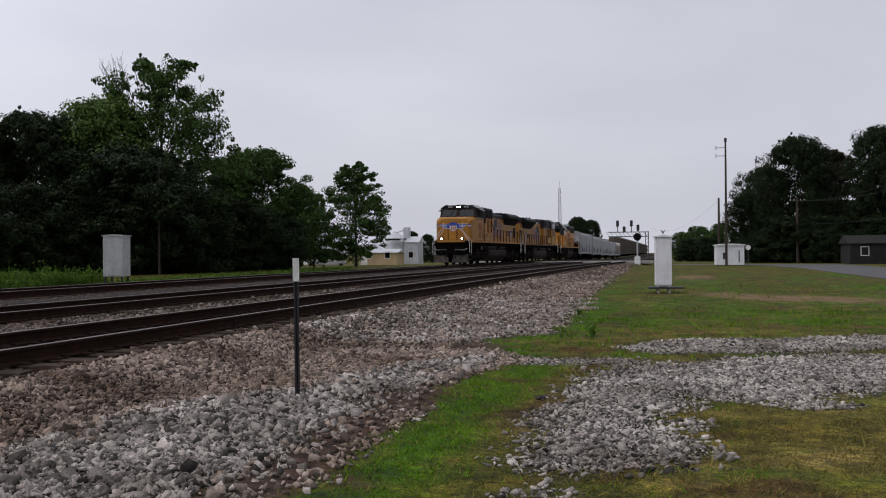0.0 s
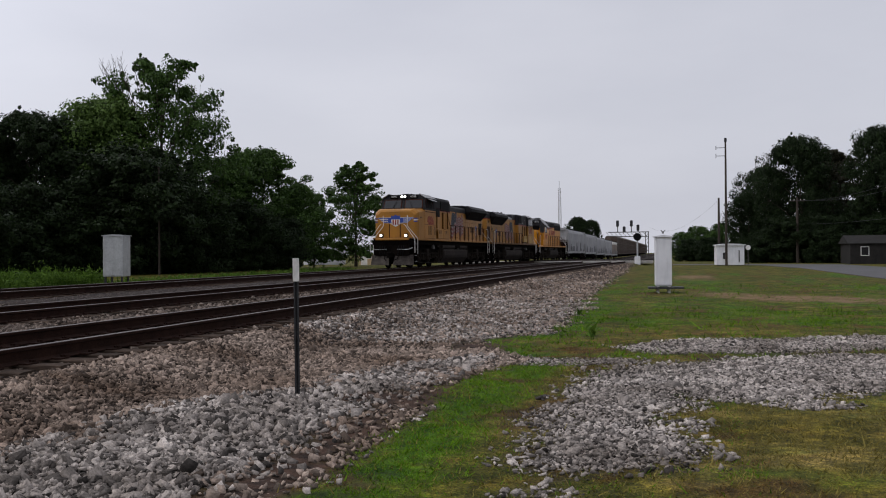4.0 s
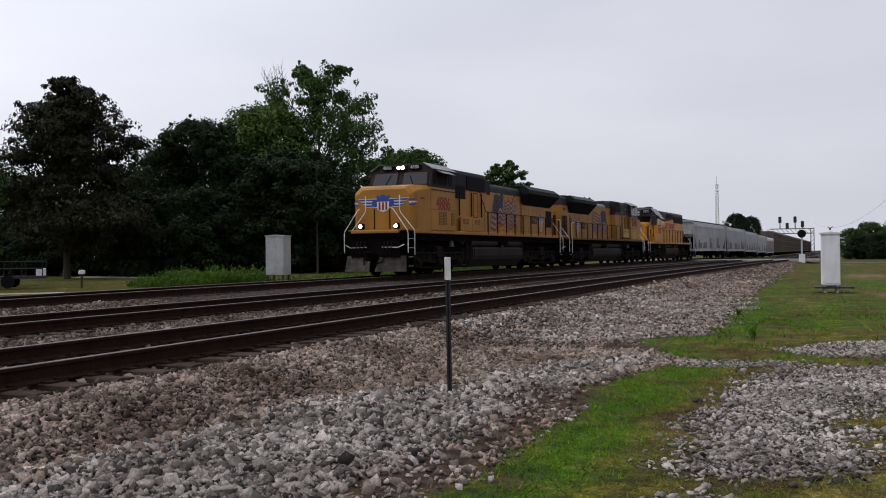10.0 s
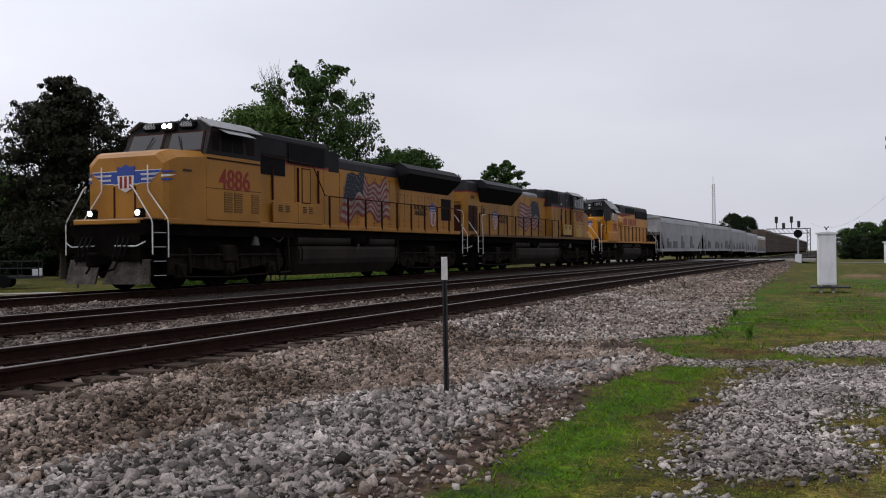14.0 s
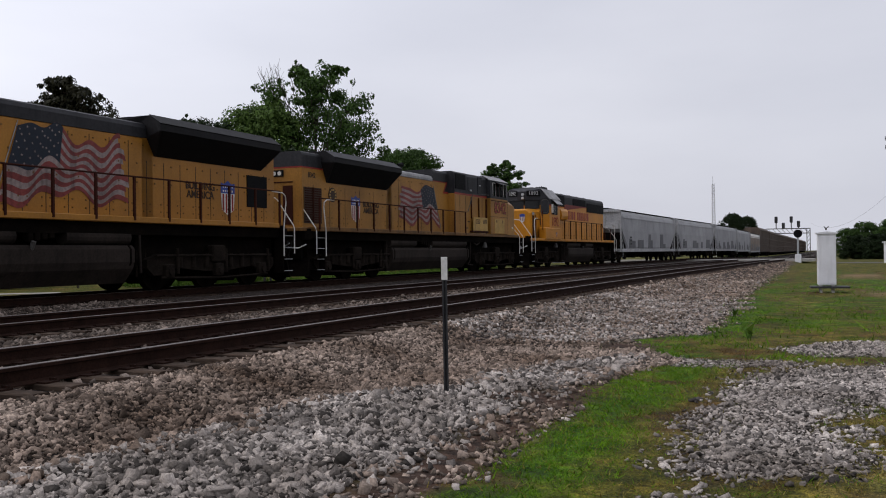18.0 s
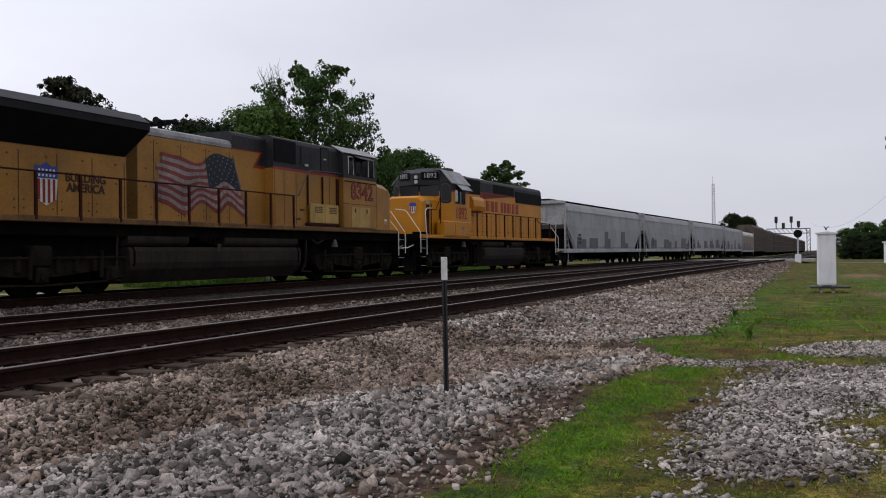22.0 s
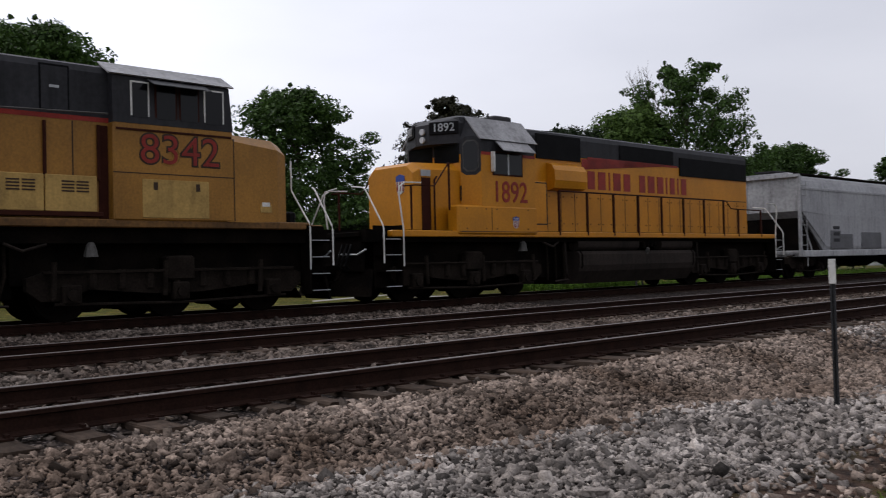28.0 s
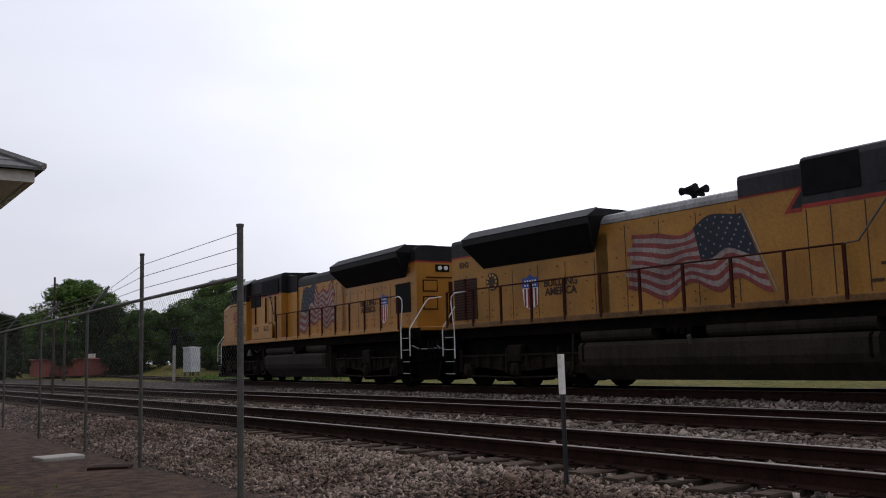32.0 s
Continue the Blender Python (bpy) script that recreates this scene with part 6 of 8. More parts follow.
def cab_loco(name, L, label, key):
    """An older engine with a low short nose and a narrow hood; the cab is at -y."""
    t = thing(name, label, "locomotive")
    h = L / 2
    Y = lambda s: s - h
    M = YELLOW_BRIGHT
    D = 1.78
    underframe(t, L, (Y(8.2), Y(14.3)), key, (h - 2.1, h - 4.05, h - 6.0), steps=(-0.32, 0.0))
    deck(t, L, M, 1.62, UNDER)
    c0, c1, rear = Y(3.92), Y(6.26), Y(18.68)
    g = Geo()
    g.loft([[(-w_, y, D), (w_, y, D), (w_, y, z - 0.2), (w_ - 0.24, y, z), (-w_ + 0.24, y, z), (-w_, y, z - 0.2)] for y, w_, z in ((Y(2.4), 0.86, 3.47), (Y(2.52), 0.95, 3.56), (c0, 0.96, 3.6))])
    part("short_nose", g, M, t, "low yellow nose")

    def shell(z):
        """Outline of the cab, its front corners cut off."""
        return [(-1.0, c0, z), (1.0, c0, z), (1.48, c0 + 0.28, z), (1.48, c1, z), (-1.48, c1, z), (-1.48, c0 + 0.28, z)]
    g = Geo()
    g.loft([shell(D), shell(3.84)])
    part("cab", g, M, t, "yellow cab with red road number")
    g = Geo()
    g.loft([shell(3.84), shell(4.24), [(-0.92, c0 + 0.04, 4.84), (0.92, c0 + 0.04, 4.84), (1.0, c0 + 0.28, 4.84), (1.0, c1, 4.84), (-1.0, c1, 4.84), (-1.0, c0 + 0.28, 4.84)], [(-0.7, c0 + 0.2, 4.92), (0.7, c0 + 0.2, 4.92), (0.8, c0 + 0.35, 4.92), (0.8, c1, 4.92), (-0.8, c1, 4.92), (-0.8, c0 + 0.35, 4.92)]])
    top = part("cab_top", g, GREY, t, "dark grey cab top")
    for s in (-1, 1):
        g = Geo()
        g.prism([(s * 1.5, 4.2), (s * 0.98, 4.83), (s * 0.98, 4.87), (s * 1.55, 4.21)], c0 + 0.2, c1 + 0.05, "y")
        part("roof_slope", g, ROOF_GREY, top, "pale grey roof slope")
        g = Geo()
        g.prism([(s * 1.5, 4.21), (s * 1.8, 3.92), (s * 1.8, 3.9), (s * 1.5, 4.17)], Y(4.7), Y(5.95), "y")
        part("sun_visor", g, ROOF_GREY, top, "pale sun visor")
        # tall window in the cut corner, with a grey surround
        for inset, z0, z1, o, mat, nm in ((0.0, 3.27, 4.3, 0.004, GREY, "corner_frame"), (0.1, 3.36, 4.2, 0.016, GALV, "window_rim"), (0.14, 3.4, 4.16, 0.024, GLASS, "corner_window")):
            a, b = 0.02 + inset, 0.98 - inset
            q = lambda f: (s * (1.0 + 0.48 * f + 0.5 * o), c0 + 0.28 * f - 0.86 * o)
            (xa, ya), (xb, yb) = q(a), q(b)
            e = 0.1
            g = Geo()
            outline = [(0, z0 + e), (0.25, z0), (0.75, z0), (1, z0 + e), (1, z1 - e), (0.75, z1), (0.25, z1), (0, z1 - e)]
            ring = [(xa + (xb - xa) * f, ya + (yb - ya) * f, z) for f, z in outline]
            g.loft([ring, [(x - s * 0.02, y + 0.04, z) for x, y, z in ring]])
            part(nm, g, mat, top, "tall rounded corner window" if mat is GLASS else "")
        panel(t, "cab_handle", s, 1.0, c0 - 0.02, c0 + 0.03, 2.6, 3.0, BROWN, 0.02)
    g = Geo()
    g.prism([(-0.25, c0 - 0.4), (0.25, c0 - 0.4), (1.0, c0 + 0.0), (1.0, c0 + 0.12), (-1.0, c0 + 0.12), (-1.0, c0)], 4.14, 4.68, "z")
    nbx = part("headlight_housing", g, GREY, t, "dark housing over the windscreen")
    g = Geo()
    g.loft([[(-0.25, c0 - 0.4, 4.68), (0.25, c0 - 0.4, 4.68), (1.0, c0, 4.68), (1.0, c0 + 0.12, 4.68), (-1.0, c0 + 0.12, 4.68), (-1.0, c0, 4.68)],
            [(-0.2, c0 - 0.05, 4.86), (0.2, c0 - 0.05, 4.86), (0.85, c0 + 0.1, 4.84), (0.85, c0 + 0.2, 4.84), (-0.85, c0 + 0.2, 4.84), (-0.85, c0 + 0.1, 4.84)]])
    part("housing_top", g, GREY, nbx)
    c = bpy.data.curves.new("board_number", "FONT")
    c.body, c.size, c.align_x, c.align_y, c.extrude, c.offset = "1892", 0.31, "CENTER", "CENTER", 0.004, 0.0
    tmp = bpy.data.objects.new("board_number", c)
    for s in (-1, 1):
        g = Geo()
        g.box(-0.4, 0.4, -0.02, 0.02, -0.17, 0.17, 0.012)
        bd = part("number_board", g, BLACK, nbx, "black number board")
        bd.matrix_basis = pose(s * 0.64, c0 - 0.215, 4.4, 0, 0, s * 28.1)
        me = bpy.data.meshes.new_from_object(tmp)
        me.transform(pose(0, -0.045, 0, 90, 0, 0))
        me.materials.clear()
        me.materials.append(ALUMINIUM)
        part("board_number", me, ALUMINIUM, bd, "pale figures")
    bpy.data.objects.remove(tmp)
    for z in (4.28, 4.5):
        g = Geo()
        g.disc((0.05, c0 - 0.42, z), 0.085, "y", 0.08, 14)
        part("headlight", g, ALUMINIUM, nbx, "unlit round headlight")
    for x0, x1 in ((-0.97, -0.04), (0.04, 0.97)):
        g = Geo()
        g.box(x0, x1, c0 - 0.02, c0 + 0.01, 3.62, 4.12)
        part("windscreen", g, GLASS, t, "dark windscreen")
    hood(t, "long_hood", c1, rear, 0.92, D, 4.08, M, 0.02, "long yellow hood with red name blocks")
    hood(t, "hood_top", c1, rear, 0.93, 4.08, 4.8, GREY, 0.16, "dark hood roof")
    for k in range(6):
        g = Geo()
        y = Y(8.0 + 1.75 * k)
        g.tube([(0, y, 4.78), (0, y, 4.86)], 0.55, 16)
        part("roof_fan", g, GREY, t, "round roof fan")
    for x0, x1, y0, y1, z, nm in ((-0.45, 0.45, 4.3, 5.3, 4.98, "air_conditioner"), (0.1, 0.7, 5.55, 6.25, 5.08, "roof_box"), (-0.5, 0.0, 5.7, 6.2, 5.04, "roof_box")):
        g = Geo()
        g.box(x0, x1, Y(y0), Y(y1), 4.9, z, 0.04)
        part(nm, g, DARK_METAL, t, "dark box on the cab roof")
    for x, y in ((0.6, 5.4), (-0.5, 4.7), (0.3, 5.9)):
        g = Geo()
        g.tube([(x, Y(y), 4.88), (x, Y(y), 5.12)], 0.025, 6)
        part("antenna", g, DARK_METAL, t, "short antenna")
    for s in (-1, 1):
        fr = panel(t, "window", s, 1.47, Y(4.6), Y(5.76), 3.27, 3.92, RAIL_DARK, 0.02)
        for a, b in ((4.64, 5.16), (5.22, 5.72)):
            panel(fr, "pane", s, 1.47, Y(a), Y(b), 3.31, 3.88, GLASS, 0.026)
        panel(fr, "window_post", s, 1.47, Y(5.16), Y(5.22), 3.3, 3.86, ALUMINIUM, 0.034, "pale window post")
        g = Geo()
        g.box(min(s * 1.48, s * 1.6), max(s * 1.48, s * 1.6), Y(4.54), Y(4.6), 3.36, 3.9, 0.01)
        part("wind_deflector", g, WHITE, fr, "white wind deflector")
        for a, b in ((4.2, 4.58), (5.78, 6.26)):
            panel(t, "stripe", s, 1.48, Y(a), Y(b), 3.8, 3.88, RED, 0.006, "thin red stripe")
        g = Geo()
        g.prism([(Y(9.0), 4.05), (Y(14.1), 4.05), (Y(14.1), 4.12), (Y(9.3), 4.12), (Y(9.12), 3.8), (Y(9.0), 3.72)], s * 0.92, s * 0.934, "x")
        part("stripe", g, RED, t, "red stripe with a step")
        g = Geo()
        g.box(min(s * 0.9, s * 1.26), max(s * 0.9, s * 1.26), c1, Y(7.02), D, 3.22, 0.03)
        lk = part("cab_locker", g, M, t, "tall locker behind the cab")
        panel(lk, "locker_door", s, 1.26, Y(6.5), Y(6.95), 2.02, 3.16, M, 0.012)
        panel(lk, "door_edge", s, 1.26, Y(6.46), Y(6.99), 1.98, 3.2, BROWN, 0.004)
        g = Geo()
        g.prism([(s * 0.9, 3.0), (s * 1.18, 3.08), (s * 1.24, 3.3), (s * 1.22, 3.6), (s * 1.12, 3.76), (s * 0.9, 3.84)], Y(7.4), Y(8.84), "y")
        part("blower_duct", g, M, t, "bulged duct on the hood")
        panel(t, "grille", s, 0.93, Y(6.95), Y(8.92), 3.94, 4.66, BLACK, 0.03, "black intake grille")
        panel(t, "grille", s, 0.93, Y(10.87), Y(13.84), 4.14, 4.6, BLACK, 0.03, "black brake grille")
        panel(t, "grille", s, 0.93, Y(14.22), rear - 0.05, 3.79, 4.42, BLACK, 0.03, "black radiator grille")
        letters(t, "1892", 0.8, s, 1.49, Y(5.26), 2.81, RED, "road_number", "red road number", 0.86, 0.006)
        bars_word(t, [0.9, 0.94, 0.42, 0.96, 0.9, -0.6, 0.84, 0.94, 0.9, 0.42, 0.78, 0.42, 0.84], 0.56, s, 0.925, Y(11.95), 3.41, RED, "red block where a letter of a name is painted")
        shield(t, s, 1.525, Y(5.41), 2.02, 0.24, 0.34)
        ys = [float(q) for q in np.arange(Y(7.4), rear - 0.3, 0.62)]
        for y in ys:
            panel(t, "door_seam", s, 0.92, y - 0.012, y + 0.012, D + 0.05, 2.98, BROWN, 0.004)
        panel(t, "door_line", s, 0.92, Y(7.2), rear - 0.05, 3.0, 3.03, BROWN, 0.006)
        bolts(t, s, 0.925, [(q + e, z) for q in ys for e in (0.1, 0.5) for z in (2.05, 2.85)])
        g = Geo()
        g.box(min(s * 1.1, s * 1.515), max(s * 1.1, s * 1.515), Y(3.3), Y(6.3), D - 0.1, 2.45, 0.05)
        wb = part("walkway_box", g, M, t, "yellow equipment box under the cab")
        panel(wb, "box_joint", s, 1.515, Y(4.5), Y(4.52), D, 2.4, BROWN, 0.003)
        panel(wb, "box_joint", s, 1.515, Y(3.34), Y(6.26), D - 0.03, D - 0.01, BROWN, 0.003)
        bolts(wb, s, 1.515, [(Y(q), z) for q in (3.6, 4.3, 4.7, 5.9) for z in (2.36, 1.84)])
        # the well's shadow, put on the nose side as a dark sheet
        g = Geo()
        g.box(s * 0.955 - 0.012, s * 0.955 + 0.012, Y(2.6), Y(2.9), 1.8, 3.16)
        part("nose_door", g, RAIL_DARK, t, "dark sheet standing for the shaded well beside the nose")
        panel(t, "sand_hatch", s, 0.955, Y(2.58), Y(2.9), 3.2, 3.36, ALUMINIUM, 0.02, "pale sand hatch")
        g = Geo()
        g.tube([(s * 1.02, Y(2.98), 1.8), (s * 1.02, Y(2.98), 3.1), (s * 0.98, Y(3.1), 3.2)], 0.022, 6)
        part("nose_grab", g, RAIL_DARK, t, "dark grab iron on the nose")
        handrail(t, s, Y(7.28), Y(16.1), D, 2.96, 1.26, 1.45)
        handrail(t, s, Y(17.09), Y(18.7), D, 2.67, 1.6, 1.45)
        g = Geo()
        g.tube([(s * 1.42, Y(1.62), 2.86), (s * 1.42, Y(2.0), 2.9), (s * 1.42, Y(2.6), 2.9), (s * 1.42, Y(3.1), 3.52)], 0.02, 6)
        part("side_rail", g, RAIL_DARK, t, "rail beside the nose")
        g = Geo()
        g.tube([(s * 1.45, Y(16.1), 2.96), (s * 1.45, Y(16.3), 2.94), (s * 1.45, Y(16.6), 2.69), (s * 1.45, Y(17.09), 2.67)], 0.022, 6)
        part("stepped_rail", g, RAIL_DARK, t, "rail stepping down at the rear")
        for q, z0, z1 in ((1.85, 1.8, 2.9), (3.1, 2.3, 3.52)):
            g = Geo()
            g.tube([(s * 1.42, Y(q), z0), (s * 1.42, Y(q), z1)], 0.028, 6)
            part("stanchion", g, RAIL_DARK, t)
    s = 1
    # badge on the nose
    bd = thing_part("nose_badge", t, "blue, white and red shield badge on the nose")
    y = Y(2.395)
    for pts, mat, o in (([(0.25, 3.08), (0.57, 3.08), (0.57, 3.22), (0.41, 3.27), (0.25, 3.22)], BLUE, 0.014), ([(0.25, 3.08), (0.57, 3.08), (0.54, 2.82), (0.41, 2.75), (0.28, 2.82)], WHITE, 0.014)):
        g = Geo()
        g.prism(pts, y - o, y + 0.02, "y")
        part("field", g, mat, bd)
    for q in (0.3, 0.41, 0.52):
        g = Geo()
        g.prism([(q - 0.025, 3.07), (q + 0.025, 3.07), (q + 0.022, 2.83), (q - 0.022, 2.83)], y - 0.02, y + 0.02, "y")
        part("bar", g, RED, bd)
    return t


def hopper(name, L, label, key, seed, mat):
    """A covered hopper car: smooth sides, sloped ends on end frames, roof walk."""
    r = random.Random(seed)
    t = thing(name, label, "covered hopper", group="covered hopper cars")
    h = L / 2
    e = h - 0.75
    pale = CAR_PALE
    g = Geo()
    sect = [(-1.45, 1.05), (1.45, 1.05), (1.53, 1.3), (1.56, 2.6), (1.52, 3.6), (1.4, 3.95), (0.95, 4.3), (-0.95, 4.3), (-1.4, 3.95), (-1.52, 3.6), (-1.56, 2.6), (-1.53, 1.3)]

    def ring(y, lift):
        return [(x, y, max(z, lift)) for x, z in sect]
    g.loft([ring(-e + 0.12, 2.7), ring(-e + 2.1, 1.05), ring(e - 2.1, 1.05), ring(e - 0.12, 2.7)])
    body = part("body", g, mat, t, "weathered grey steel body")
    g = Geo()
    g.box(-1.57, 1.57, -e, e, 0.88, 1.14, 0.02)
    part("side_sill", g, pale, t, "pale side sill")
    for s in (-1, 1):
        g = Geo()
        g.box(s * 1.51 - 0.02, s * 1.51 + 0.035, -e + 0.15, e - 0.15, 3.58, 3.66)
        part("roof_seam", g, mat, body, "ridge below the roof")
        g = Geo()
        g.tube([(s * 1.32, -e, 4.2), (s * 1.32, e, 4.2)], 0.065, 6)
        part("roof_rail", g, UNDER, body, "dark rail along the roof edge")
        y = -e + 2.5
        k = 0
        while y < e - 3.0:
            w_ = r.uniform(0.9, 2.3)
            panel(body, "repaint_patch", s, 1.548, y, y + w_, 1.2, 1.2 + r.uniform(0.6, 1.3), CAR_PATCH, 0.012, "darker repainted patch")
            if r.random() < 0.55:
                panel(body, "repaint_patch", s, 1.548, y + w_, y + w_ + r.uniform(0.5, 1.2), 1.2, 1.2 + r.uniform(0.3, 0.7), CAR_PATCH, 0.011, "darker repainted patch")
            k += 1
            y += w_ + r.uniform(1.6, 4.2)
        for q in range(3):
            panel(body, "data_mark", s, 1.552, -e + 2.75, -e + 3.3, 2.0 - 0.26 * q, 2.14 - 0.26 * q, GREY, 0.016, "small dark reporting mark")
    g = Geo()
    g.box(-0.45, 0.45, -e + 0.2, e - 0.2, 4.36, 4.42)
    part("roof_walk", g, GREY, t, "dark roof walkway")
    for k in range(8):
        g = Geo()
        y = -e + 1.6 + k * (2 * e - 3.2) / 7
        g.box(-0.34, 0.34, y - 0.7, y + 0.7, 4.29, 4.4, 0.04)
        part("roof_hatch", g, mat, t)
    for sgn in (-1, 1):
        g = Geo()
        g.box(-1.5, 1.5, sgn * (e - 0.1) - 0.03, sgn * (e - 0.1) + 0.03, 2.7, 4.2, 0.02)
        part("end_panel", g, pale, t, "pale upright end panel")
        g = Geo()
        g.box(-1.5, 1.5, sgn * e - 0.06, sgn * e + 0.06, 4.08, 4.2)
        part("end_beam", g, pale, t, "pale top beam")
        for s in (-1, 1):
            g = Geo()
            g.box(s * 1.5 - 0.05, s * 1.5 + 0.05, sgn * e - 0.05, sgn * e + 0.05, 0.9, 4.15)
            post = part("corner_post", g, pale, t, "pale corner post")
            g = Geo()
            g.tube([(s * 1.4, sgn * (e - 0.1), 2.75), (s * 1.45, sgn * (e - 1.0), 1.15)], 0.05, 6)
            part("brace", g, pale, post)
            for k in range(8):
                z = 0.95 + 0.4 * k
                g = Geo()
                g.tube([(s * 1.53, sgn * (e - 0.5), z), (s * 1.55, sgn * (e - 0.4), z), (s * 1.55, sgn * e, z)], 0.014, 5)
                part("rung", g, pale, post)
            g = Geo()
            g.tube([(s * 1.53, sgn * (e - 0.5), 0.5), (s * 1.53, sgn * (e - 0.5), 3.9)], 0.02, 5)
            part("ladder_rail", g, pale, post)
        g = Geo()
        g.box(-1.5, 1.5, min(sgn * e, sgn * (e - 2.0)), max(sgn * e, sgn * (e - 2.0)), 0.9, 1.02)
        g.box(-0.3, 0.3, min(sgn * (e - 0.4), sgn * (h - 0.3)), max(sgn * (e - 0.4), sgn * (h - 0.3)), 0.75, 1.05)
        part("end_platform", g, UNDER, t, "dark end platform")
        g = Geo()
        g.add([(-1.48, sgn * (e - 0.14), 2.72), (1.48, sgn * (e - 0.14), 2.72), (1.42, sgn * (e - 2.1), 1.06), (-1.42, sgn * (e - 2.1), 1.06), (-1.48, sgn * (e - 0.2), 2.76), (1.48, sgn * (e - 0.2), 2.76), (1.42, sgn * (e - 2.2), 1.06), (-1.42, sgn * (e - 2.2), 1.06)],
              [(0, 1, 2, 3), (0, 4, 5, 1), (1, 5, 6, 2), (3, 7, 4, 0)])
        part("slope_sheet", g, GREY, t, "dark slope sheet")
        # black wedge added to fill the open end with its shade
        g = Geo()
        g.prism([(sgn * (e - 0.35), 1.02), (sgn * (e - 0.35), 2.45), (sgn * (e - 1.9), 1.02)], -1.46, 1.46, "x")
        part("slope_support", g, UNDER, t, "dark block standing for the shade below the sloping end")
        g = Geo()
        g.tube([(0.5, sgn * (e - 0.9), 1.02), (0.5, sgn * (e - 0.9), 1.8)], 0.2, 12)
        part("brake_cylinder", g, UNDER, t, "dark brake cylinder")
        g = Geo()
        g.disc((-0.5, sgn * (e + 0.02), 2.1), 0.28, "y", 0.05, 16)
        part("brake_wheel", g, UNDER, t, "hand brake wheel")
        truck(t, sgn * (e - 1.35), [sgn * (e - 1.35) - 0.88, sgn * (e - 1.35) + 0.88], key, 0.45, 1.08)
        coupler(t, sgn * h, sgn)
    for k in range(4):
        g = Geo()
        y = -e + 3.4 + k * (2 * e - 6.8) / 3
        g.loft([[(-1.3, y - 1.4, 1.06), (1.3, y - 1.4, 1.06), (1.3, y + 1.4, 1.06), (-1.3, y + 1.4, 1.06)], [(-0.5, y - 0.3, 0.4), (0.5, y - 0.3, 0.4), (0.5, y + 0.3, 0.4), (-0.5, y + 0.3, 0.4)]])
        part("discharge_chute", g, UNDER, t, "dark discharge chute")
    return t


def autorack(name, L, key):
    """A tall enclosed car carrier with perforated side panels."""
    t = thing(name, "tall rust-brown enclosed car carrier with slatted panel sides", "autorack", group="car carriers")
    h = L / 2 - 0.5
    g = Geo()
    g.prism([(-1.5, 1.15), (1.5, 1.15), (1.5, 5.3), (1.15, 5.75), (-1.15, 5.75), (-1.5, 5.3)], -h, h, "y")
    part("body", g, CAR_BROWN, t)
    for s in (-1, 1):
        g = Geo()
        n = 13
        for k in range(n + 1):
            y = -h + 2 * h * k / n
            g.box(s * 1.5 - 0.03, s * 1.5 + 0.05, y - 0.05, y + 0.05, 1.15, 5.3)
        for z in (1.2, 2.5, 3.85, 5.25):
            g.box(s * 1.5 - 0.03, s * 1.5 + 0.05, -h, h, z - 0.06, z + 0.06)
        part("side_ribs", g, CAR_BROWN, t)
    g = Geo()
    g.box(-1.45, 1.45, -h, h, 0.95, 1.2)
    for sgn in (-1, 1):
        g.box(-1.1, 1.1, sgn * (h - 2.5) - 1.3, sgn * (h - 2.5) + 1.3, 0.3, 0.95)
        g.box(-0.2, 0.2, min(sgn * h, sgn * (h + 0.5)), max(sgn * h, sgn * (h + 0.5)), 0.7, 1.0)
    part("underframe", g, UNDER, t, "dark underframe and trucks")
    return t


L1, L2, L3, LH, LR = 22.16, 22.58, 20.95, 22.49, 28.0
TRAIN = []   # thing, distance of its middle behind the train's front, length, turned round


def lower(t, k):
    """Scale the heights of a vehicle's body over the rails."""
    for ob in t.children_recursive:
        if ob.type == "MESH" and not ob.name.startswith("wheelset"):
            ob.data.transform(Matrix.Diagonal((1, 1, k, 1)))


